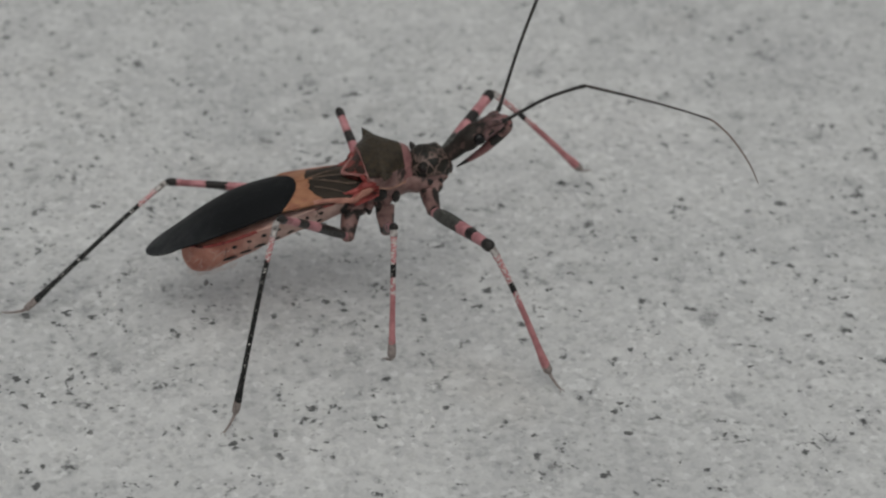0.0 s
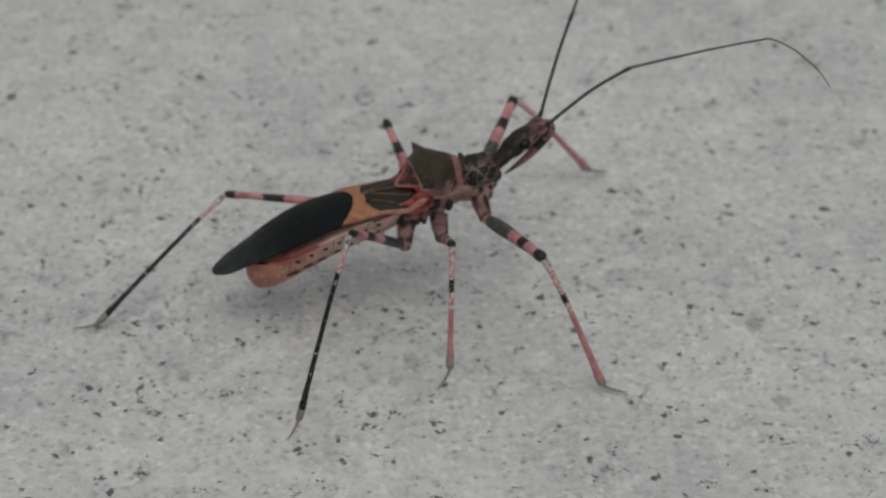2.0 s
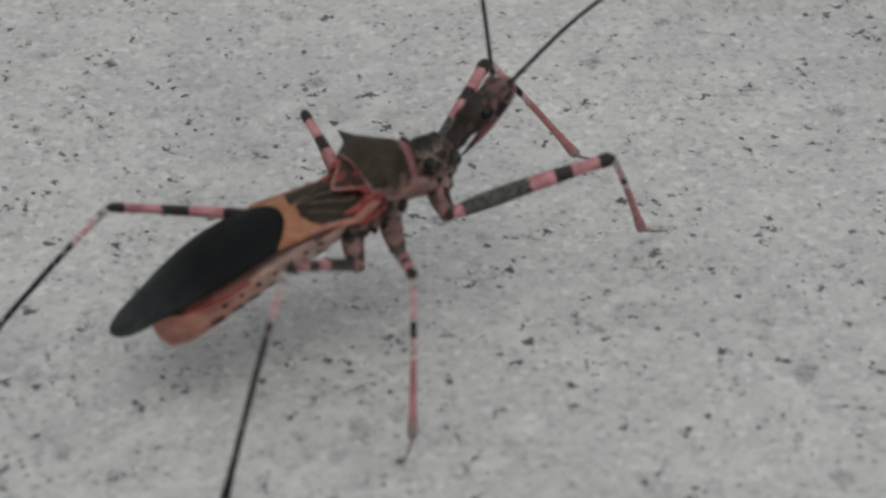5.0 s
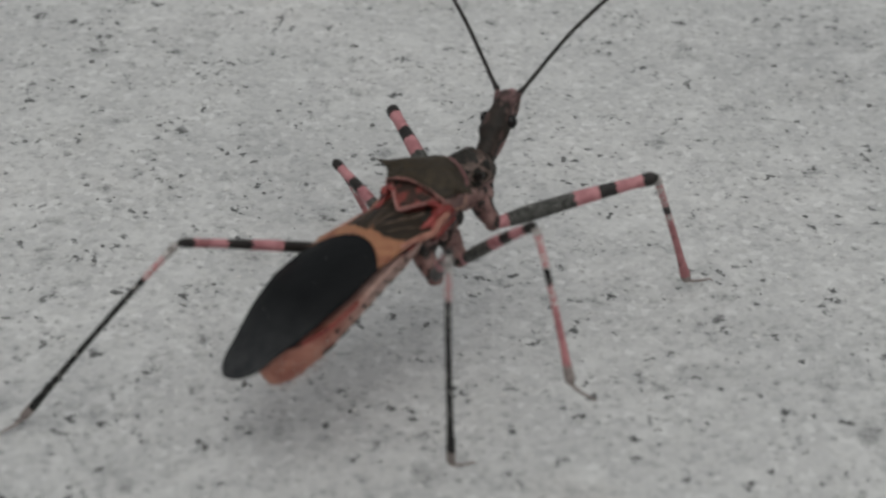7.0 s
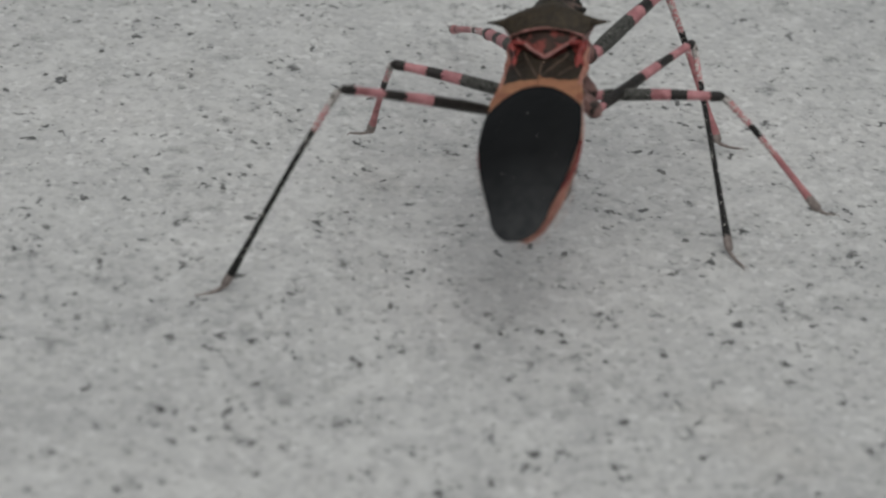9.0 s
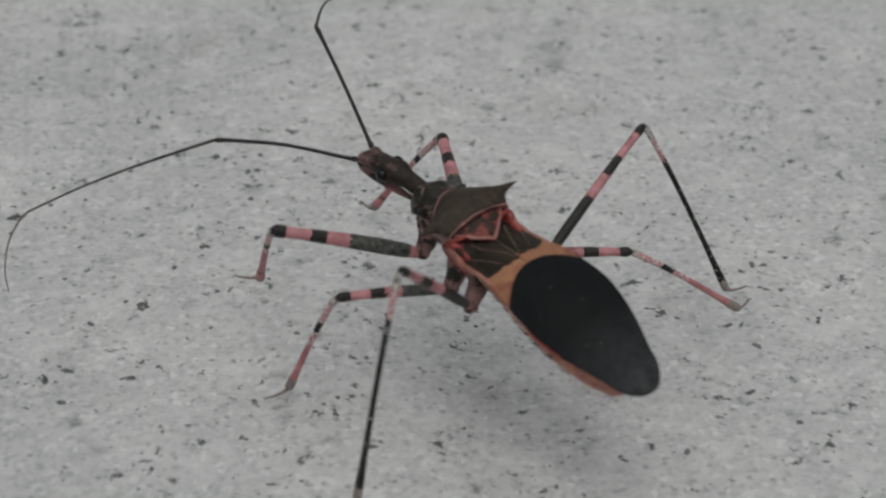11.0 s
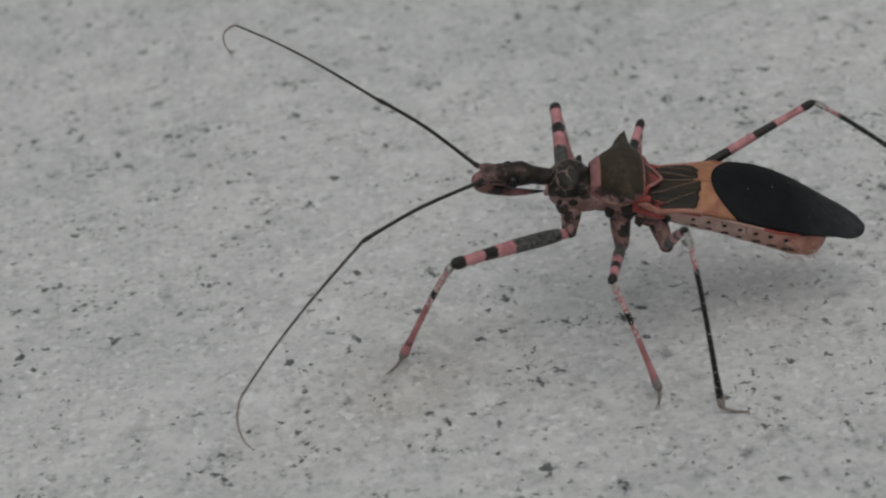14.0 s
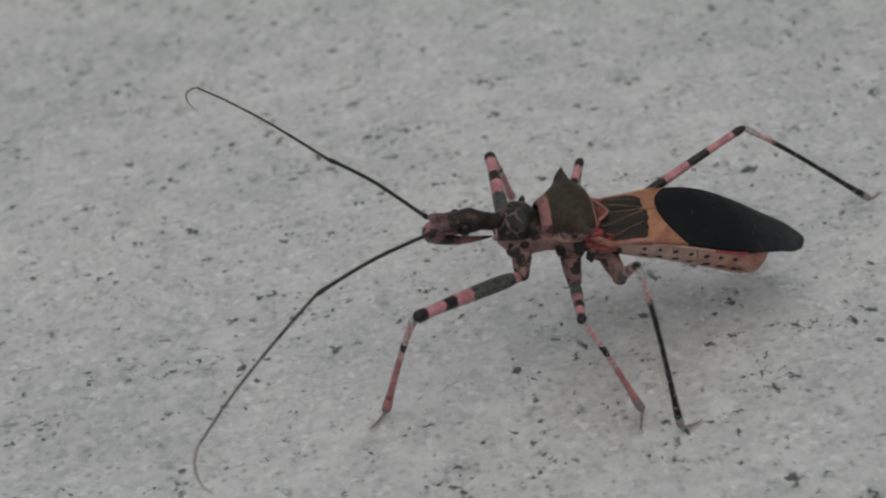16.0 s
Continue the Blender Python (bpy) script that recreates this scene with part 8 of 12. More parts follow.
        (14.5, aim((-0.61, 1.68, -2.74), (2.74, 6.66, -1.03))),
        (14.75, aim((-0.61, 1.68, -2.74), (2.77, 6.75, -1.40))),
        (15, aim((-0.61, 1.68, -2.74), (2.79, 6.83, -1.77))),
        (15.25, aim((-0.61, 1.68, -2.74), (2.18, 7.07, -1.45))),
        (15.5, aim((-0.61, 1.68, -2.74), (1.57, 7.31, -1.12))),
        (15.75, aim((-0.61, 1.68, -2.74), (1.09, 7.34, -0.81))),
        (16, aim((-0.61, 1.68, -2.74), (0.61, 7.38, -0.51)))])
    walk(LEGS["left", "middle"][1], [
        (0, aim((-1.49, 7.25, -0.05), (0.57, 8.42, -6.66))),
        (0.25, aim((-1.52, 7.17, 0.10), (0.51, 8.34, -6.53))),
        (0.5, aim((-1.55, 7.09, 0.24), (0.44, 8.26, -6.40))),
        (0.75, aim((-1.59, 7.05, 0.30), (0.37, 8.14, -6.36))),
        (1, aim((-1.63, 7.00, 0.36), (0.29, 8.03, -6.32))),
        (1.25, aim((-1.63, 6.99, 0.39), (0.22, 7.92, -6.32))),
        (1.5, aim((-1.64, 6.97, 0.42), (0.15, 7.82, -6.32))),
        (1.75, aim((-1.61, 6.93, 0.50), (0.17, 7.82, -6.24))),
        (2, aim((-1.59, 6.88, 0.57), (0.19, 7.83, -6.16))),
        (2.25, aim((-1.60, 6.81, 0.68), (0.10, 7.65, -6.09))),
        (2.5, aim((-1.61, 6.74, 0.78), (0.01, 7.46, -6.01))),
        (2.75, aim((-1.56, 6.77, 0.75), (0.05, 7.45, -6.05), (0.84, 0.48, 0.25))),
        (3, aim((-1.52, 6.80, 0.72), (0.10, 7.43, -6.09), (0.84, 0.48, 0.24))),
        (3.2, aim((-1.38, 6.99, 0.46), (0.10, 7.42, -6.40), (0.85, 0.48, 0.21))),
        (3.463, aim((-1.32, 7.03, 0.40), (0.24, 7.60, -6.43), (0.85, 0.48, 0.23))),
        (3.725, aim((-1.24, 7.09, 0.31), (0.47, 7.85, -6.46))),
        (3.987, aim((-1.14, 7.16, 0.20), (0.74, 8.15, -6.49))),
        (4.25, aim((-1.04, 7.23, 0.08), (1.03, 8.48, -6.51))),
        (4.513, aim((-0.93, 7.30, -0.04), (1.29, 8.80, -6.53))),
        (4.775, aim((-0.83, 7.36, -0.15), (1.51, 9.07, -6.55))),
        (5.037, aim((-0.75, 7.40, -0.24), (1.66, 9.29, -6.56))),
        (5.3, aim((-0.69, 7.43, -0.31), (1.75, 9.42, -6.59))),
        (5.5, aim((-0.67, 7.45, -0.36), (1.69, 9.41, -6.67))),
        (5.75, aim((-0.45, 7.51, -0.51), (2.10, 9.33, -6.80))),
        (6, aim((-0.24, 7.56, -0.68), (2.53, 9.25, -6.91))),
        (6.25, aim((-0.44, 7.52, -0.54), (2.49, 9.17, -6.70))),
        (6.5, aim((-0.65, 7.47, -0.40), (2.53, 9.08, -6.45))),
        (6.75, aim((0.14, 7.55, -0.74), (3.78, 9.13, -6.54))),
        (7, aim((0.92, 7.51, -1.11), (5.08, 9.08, -6.55))),
        (7.25, aim((0.59, 7.49, -0.78), (5.06, 8.45, -6.10))),
        (7.5, aim((0.24, 7.43, -0.46), (5.01, 7.78, -5.60))),
        (7.75, aim((-0.09, 7.73, -1.27), (3.69, 10.80, -6.33), (0.66, 0.31, 0.68))),
        (8, aim((-0.44, 7.89, -2.11), (1.71, 13.17, -6.22), (0.45, 0.43, 0.78))),
        (8.25, aim((-0.65, 7.85, -1.75), (2.07, 12.43, -6.33))),
        (8.5, aim((-0.87, 7.77, -1.40), (2.37, 11.56, -6.35))),
        (8.75, aim((-0.37, 7.85, -1.45), (3.17, 11.00, -6.59))),
        (9, aim((-0.50, 7.74, -1.22), (3.36, 10.21, -6.53))),
        (9.2, aim((-0.18, 7.88, -1.54), (3.59, 9.75, -7.13))),
        (9.462, aim((-0.56, 7.30, -0.00), (3.11, 10.16, -5.26))),
        (9.725, aim((0.10, 7.69, -1.18), (2.83, 11.20, -6.61))),
        (9.988, aim((0.08, 7.60, -0.84), (3.34, 9.81, -6.65))),
        (10.25, aim((0.10, 7.54, -0.70), (3.61, 8.45, -6.71))),
        (10.512, aim((-0.70, 7.01, 0.53), (3.31, 9.25, -4.78))),
        (10.775, aim((0.17, 7.54, -0.71), (3.49, 10.70, -6.02))),
        (11.038, aim((0.08, 7.42, -0.36), (3.56, 9.54, -6.08))),
        (11.3, aim((-0.30, 7.47, -0.42), (3.46, 8.49, -6.26))),
        (11.5, aim((-0.61, 7.38, -0.20), (2.92, 8.14, -6.22))),
        (11.75, aim((-0.54, 7.41, -0.26), (1.99, 6.39, -6.73), (0.92, 0.19, 0.33))),
        (12, aim((-0.47, 7.43, -0.32), (0.83, 4.73, -6.67), (0.98, 0.11, 0.15))),
        (12.25, aim((0.86, 7.36, -0.51), (4.39, 7.08, -6.55))),
        (12.5, aim((2.13, 7.04, -0.79), (5.36, 9.94, -6.27), (0.75, 0.29, 0.59))),
        (12.75, aim((2.03, 7.12, -1.01), (5.04, 10.38, -6.42), (0.65, 0.44, 0.62))),
        (13, aim((1.92, 7.19, -1.23), (4.63, 10.82, -6.59), (0.56, 0.53, 0.64))),
        (13.25, aim((1.41, 7.40, -1.26), (2.70, 12.93, -5.40), (0.34, 0.51, 0.79))),
        (13.5, aim((0.89, 7.57, -1.30), (0.78, 14.31, -3.28), (0.18, 0.28, 0.94))),
        (13.75, aim((0.66, 7.50, -0.84), (-0.77, 12.17, -5.80), (-0.08, 0.71, 0.70))),
        (14, aim((0.43, 7.39, -0.41), (-2.06, 8.32, -6.91), (-0.61, 0.69, 0.40))),
        (14.25, aim((1.61, 7.07, -0.49), (2.09, 8.48, -7.35), (-0.63, 0.77, 0.10))),
        (14.5, aim((2.74, 6.66, -1.03), (5.32, 7.00, -7.55), (-0.54, 0.82, -0.17))),
        (14.75, aim((2.77, 6.75, -1.40), (5.37, 8.06, -7.71), (-0.54, 0.82, -0.19))),
        (15, aim((2.79, 6.83, -1.77), (5.41, 9.13, -7.87), (-0.52, 0.82, -0.22))),
        (15.25, aim((2.18, 7.07, -1.45), (3.46, 9.66, -7.69), (-0.56, 0.82, -0.10))),
        (15.5, aim((1.57, 7.31, -1.12), (1.50, 10.19, -7.52), (-0.54, 0.83, 0.16))),
        (15.75, aim((1.09, 7.34, -0.81), (-0.58, 8.88, -7.12), (-0.51, 0.83, 0.23))),
        (16, aim((0.61, 7.38, -0.51), (-2.67, 7.58, -6.72), (-0.76, 0.49, 0.42)))])
    walk(LEGS["left", "middle"][2], [
        (0, aim((0.57, 8.42, -6.66), (2.33, 9.01, -6.71))),
        (0.25, aim((0.51, 8.34, -6.53), (2.29, 8.87, -6.58))),
        (0.5, aim((0.44, 8.26, -6.40), (2.24, 8.74, -6.46))),
        (0.75, aim((0.37, 8.14, -6.36), (2.18, 8.55, -6.44))),
        (1, aim((0.29, 8.03, -6.32), (2.11, 8.36, -6.41))),
        (1.25, aim((0.22, 7.92, -6.32), (2.05, 8.20, -6.44))),
        (1.5, aim((0.15, 7.82, -6.32), (1.99, 8.04, -6.46))),
        (1.75, aim((0.17, 7.82, -6.24), (2.01, 8.03, -6.38))),
        (2, aim((0.19, 7.83, -6.16), (2.03, 8.03, -6.30))),
        (2.25, aim((0.10, 7.65, -6.09), (1.95, 7.75, -6.25))),
        (2.5, aim((0.01, 7.46, -6.01), (1.86, 7.47, -6.21))),
        (2.75, aim((0.05, 7.45, -6.05), (1.90, 7.38, -6.25))),
        (3, aim((0.10, 7.43, -6.09), (1.94, 7.30, -6.29))),
        (3.2, aim((0.10, 7.42, -6.40), (1.93, 7.20, -6.63))),
        (3.463, aim((0.24, 7.60, -6.43), (2.08, 7.48, -6.65))),
        (3.725, aim((0.47, 7.85, -6.46), (2.31, 7.87, -6.67))),
        (3.987, aim((0.74, 8.15, -6.49), (2.58, 8.34, -6.67))),
        (4.25, aim((1.03, 8.48, -6.51), (2.84, 8.85, -6.67))),
        (4.513, aim((1.29, 8.80, -6.53), (3.06, 9.34, -6.66))),
        (4.775, aim((1.51, 9.07, -6.55), (3.22, 9.78, -6.65))),
        (5.037, aim((1.66, 9.29, -6.56), (3.32, 10.12, -6.64))),
        (5.3, aim((1.75, 9.42, -6.59), (3.36, 10.34, -6.65))),
        (5.5, aim((1.69, 9.41, -6.67), (3.33, 10.29, -6.75))),
        (5.75, aim((2.10, 9.33, -6.80), (3.78, 10.12, -6.89))),
        (6, aim((2.53, 9.25, -6.91), (4.25, 9.94, -7.02))),
        (6.25, aim((2.49, 9.17, -6.70), (4.25, 9.77, -6.81))),
        (6.5, aim((2.53, 9.08, -6.45), (4.31, 9.59, -6.55))),
        (6.75, aim((3.78, 9.13, -6.54), (5.57, 9.62, -6.59))),
        (7, aim((5.08, 9.08, -6.55), (6.88, 9.55, -6.57))),
        (7.25, aim((5.06, 8.45, -6.10), (6.86, 8.73, -6.51))),
        (7.5, aim((5.01, 7.78, -5.60), (6.70, 7.85, -6.38))),
        (7.75, aim((3.69, 10.80, -6.33), (5.05, 11.84, -7.06), (0.38, 0.14, 0.91))),
        (8, aim((1.71, 13.17, -6.22), (2.34, 14.86, -6.69), (0.23, 0.18, 0.96))),
        (8.25, aim((2.07, 12.43, -6.33), (2.28, 14.27, -6.52), (0.12, 0.09, 0.99))),
        (8.5, aim((2.37, 11.56, -6.35), (2.15, 13.41, -6.24))),
        (8.75, aim((3.17, 11.00, -6.59), (3.39, 12.82, -6.71))),
        (9, aim((3.36, 10.21, -6.53), (3.99, 11.87, -6.86))),
        (9.2, aim((3.59, 9.75, -7.13), (3.78, 11.57, -7.27))),
        (9.462, aim((3.11, 10.16, -5.26), (3.17, 11.60, -5.12))),
        (9.725, aim((2.83, 11.20, -6.61), (2.79, 12.65, -6.46))),
        (9.988, aim((3.34, 9.81, -6.65), (3.42, 11.25, -6.50))),
        (10.25, aim((3.61, 8.45, -6.71), (3.82, 9.88, -6.54))),
        (10.512, aim((3.31, 9.25, -4.78), (3.43, 10.69, -4.60))),
        (10.775, aim((3.49, 10.70, -6.02), (3.53, 12.14, -5.84))),
        (11.038, aim((3.56, 9.54, -6.08), (3.72, 10.96, -5.87))),
        (11.3, aim((3.46, 8.49, -6.26), (3.84, 10.30, -6.06))),
        (11.5, aim((2.92, 8.14, -6.22), (3.68, 9.84, -6.09))),
        (11.75, aim((1.99, 6.39, -6.73), (3.12, 7.87, -6.70))),
        (12, aim((0.83, 4.73, -6.67), (2.27, 5.90, -6.75))),
        (12.25, aim((4.39, 7.08, -6.55), (5.43, 8.36, -6.49))),
        (12.5, aim((5.36, 9.94, -6.27), (5.93, 11.32, -6.04))),
        (12.75, aim((5.04, 10.38, -6.42), (5.57, 11.99, -6.23))),
        (13, aim((4.63, 10.82, -6.59), (5.14, 12.60, -6.44))),
        (13.25, aim((2.70, 12.93, -5.40), (3.99, 13.63, -6.53))),
        (13.5, aim((0.78, 14.31, -3.28), (1.09, 13.02, -4.57), (0.57, -0.51, 0.64))),
        (13.75, aim((-0.77, 12.17, -5.80), (0.68, 12.89, -6.43), (0.49, -0.18, 0.85))),
        (14, aim((-2.06, 8.32, -6.91), (-1.77, 9.99, -6.67), (0.25, -0.11, 0.96))),
        (14.25, aim((2.09, 8.48, -7.35), (2.56, 9.80, -7.34), (0.10, -0.14, 0.99))),
        (14.5, aim((5.32, 7.00, -7.55), (6.19, 8.63, -7.74))),
        (14.75, aim((5.37, 8.06, -7.71), (6.04, 9.54, -7.84))),
        (15, aim((5.41, 9.13, -7.87), (5.90, 10.44, -7.95))),
        (15.25, aim((3.46, 9.66, -7.69), (3.93, 10.97, -7.77))),
        (15.5, aim((1.50, 10.19, -7.52), (1.96, 11.51, -7.59))),
        (15.75, aim((-0.58, 8.88, -7.12), (-0.05, 10.42, -7.23))),
        (16, aim((-2.67, 7.58, -6.72), (-2.06, 9.33, -6.87)))])
    walk(LEGS["left", "hind"][0], [
        (0, aim((-2.86, 2.14, -2.57), (-11.68, 5.93, -2.96))),
        (0.25, aim((-2.86, 2.14, -2.57), (-11.74, 5.79, -2.87))),
        (0.5, aim((-2.86, 2.14, -2.57), (-11.79, 5.66, -2.79))),
        (0.75, aim((-2.86, 2.14, -2.57), (-11.81, 5.63, -2.73))),
        (1, aim((-2.86, 2.14, -2.57), (-11.82, 5.60, -2.67))),
        (1.25, aim((-2.86, 2.14, -2.57), (-11.82, 5.61, -2.55))),
        (1.5, aim((-2.86, 2.14, -2.57), (-11.81, 5.62, -2.43))),
        (1.75, aim((-2.86, 2.14, -2.57), (-11.70, 5.88, -2.38))),
        (2, aim((-2.86, 2.14, -2.57), (-11.59, 6.13, -2.33))),
        (2.25, aim((-2.86, 2.14, -2.57), (-11.53, 6.27, -2.35))),
        (2.5, aim((-2.86, 2.14, -2.57), (-11.46, 6.41, -2.37))),
        (2.75, aim((-2.86, 2.14, -2.57), (-11.42, 6.48, -2.28))),
        (3, aim((-2.86, 2.14, -2.57), (-11.39, 6.55, -2.20))),
        (3.2, aim((-2.86, 2.14, -2.57), (-11.27, 6.76, -2.31))),
        (3.463, aim((-2.86, 2.14, -2.57), (-11.41, 6.48, -2.05))),
        (3.725, aim((-2.86, 2.14, -2.57), (-11.58, 6.06, -1.69))),
        (3.987, aim((-2.86, 2.14, -2.57), (-11.74, 5.55, -1.26))),
        (4.25, aim((-2.86, 2.14, -2.57), (-11.87, 4.97, -0.80))),
        (4.513, aim((-2.86, 2.14, -2.57), (-11.93, 4.38, -0.35))),
        (4.775, aim((-2.86, 2.14, -2.57), (-11.95, 3.82, 0.05))),
        (5.037, aim((-2.86, 2.14, -2.57), (-11.92, 3.34, 0.38))),
        (5.3, aim((-2.86, 2.14, -2.57), (-11.89, 3.00, 0.60))),
        (5.5, aim((-2.86, 2.14, -2.57), (-11.86, 2.89, 0.70))),
        (5.75, aim((-2.86, 2.14, -2.57), (-11.82, 2.91, 0.80))),
        (6, aim((-2.86, 2.14, -2.57), (-11.78, 2.93, 0.90))),
        (6.25, aim((-2.86, 2.14, -2.57), (-11.25, 6.41, -0.68))),
        (6.5, aim((-2.86, 2.14, -2.57), (-9.37, 9.20, -2.57))),
        (6.75, aim((-2.86, 2.14, -2.57), (-10.86, 7.22, -1.01))),
        (7, aim((-2.86, 2.14, -2.57), (-11.61, 4.76, 0.41))),
        (7.25, aim((-2.86, 2.14, -2.57), (-11.52, 5.21, 0.24))),
        (7.5, aim((-2.86, 2.14, -2.57), (-11.41, 5.65, 0.06))),
        (7.75, aim((-2.86, 2.14, -2.57), (-11.17, 6.04, 0.24))),
        (8, aim((-2.86, 2.14, -2.57), (-10.92, 6.42, 0.42))),
        (8.25, aim((-2.86, 2.14, -2.57), (-10.58, 6.67, 0.91))),
        (8.5, aim((-2.86, 2.14, -2.57), (-10.20, 6.91, 1.38))),
        (8.75, aim((-2.86, 2.14, -2.57), (-9.75, 7.49, 1.45))),
        (9, aim((-2.86, 2.14, -2.57), (-9.25, 8.06, 1.50))),
        (9.2, aim((-2.86, 2.14, -2.57), (-8.94, 8.26, 1.68))),
        (9.462, aim((-2.86, 2.14, -2.57), (-8.57, 8.26, 2.15))),
        (9.725, aim((-2.86, 2.14, -2.57), (-8.34, 8.27, 2.40))),
        (9.988, aim((-2.86, 2.14, -2.57), (-7.79, 7.37, 3.82))),
        (10.25, aim((-2.86, 2.14, -2.57), (-7.90, 8.34, 2.77))),
        (10.512, aim((-2.86, 2.14, -2.57), (-7.69, 8.37, 2.93))),
        (10.775, aim((-2.86, 2.14, -2.57), (-7.47, 8.42, 3.06))),
        (11.038, aim((-2.86, 2.14, -2.57), (-6.97, 7.32, 4.40))),
        (11.3, aim((-2.86, 2.14, -2.57), (-7.21, 8.45, 3.22))),
        (11.5, aim((-2.86, 2.14, -2.57), (-7.17, 8.45, 3.25))),
        (11.75, aim((-2.86, 2.14, -2.57), (-6.56, 8.82, 3.26))),
        (12, aim((-2.86, 2.14, -2.57), (-5.92, 9.15, 3.25))),
        (12.25, aim((-2.86, 2.14, -2.57), (-5.08, 9.15, 3.61))),
        (12.5, aim((-2.86, 2.14, -2.57), (-4.15, 8.97, 4.07))),
        (12.75, aim((-2.86, 2.14, -2.57), (-4.72, 9.39, 3.45))),
        (13, aim((-2.86, 2.14, -2.57), (-5.18, 9.64, 2.97))),
        (13.25, aim((-2.86, 2.14, -2.57), (-4.76, 9.70, 3.05))),
        (13.5, aim((-2.86, 2.14, -2.57), (-4.33, 9.74, 3.13))),
        (13.75, aim((-2.86, 2.14, -2.57), (-3.59, 9.43, 3.64))),
        (14, aim((-2.86, 2.14, -2.57), (-2.84, 9.06, 4.10))),
        (14.25, aim((-2.86, 2.14, -2.57), (-3.56, 9.49, 3.57))),
        (14.5, aim((-2.86, 2.14, -2.57), (-4.27, 9.86, 2.98))),
        (14.75, aim((-2.86, 2.14, -2.57), (-4.71, 10.10, 2.51))),
        (15, aim((-2.86, 2.14, -2.57), (-5.14, 10.32, 2.04))),
        (15.25, aim((-2.86, 2.14, -2.57), (-4.07, 10.29, 2.40))),
        (15.5, aim((-2.86, 2.14, -2.57), (-2.99, 10.16, 2.72))),
        (15.75, aim((-2.86, 2.14, -2.57), (-2.22, 9.67, 3.37))),
        (16, aim((-2.86, 2.14, -2.57), (-1.46, 9.07, 3.93)))])
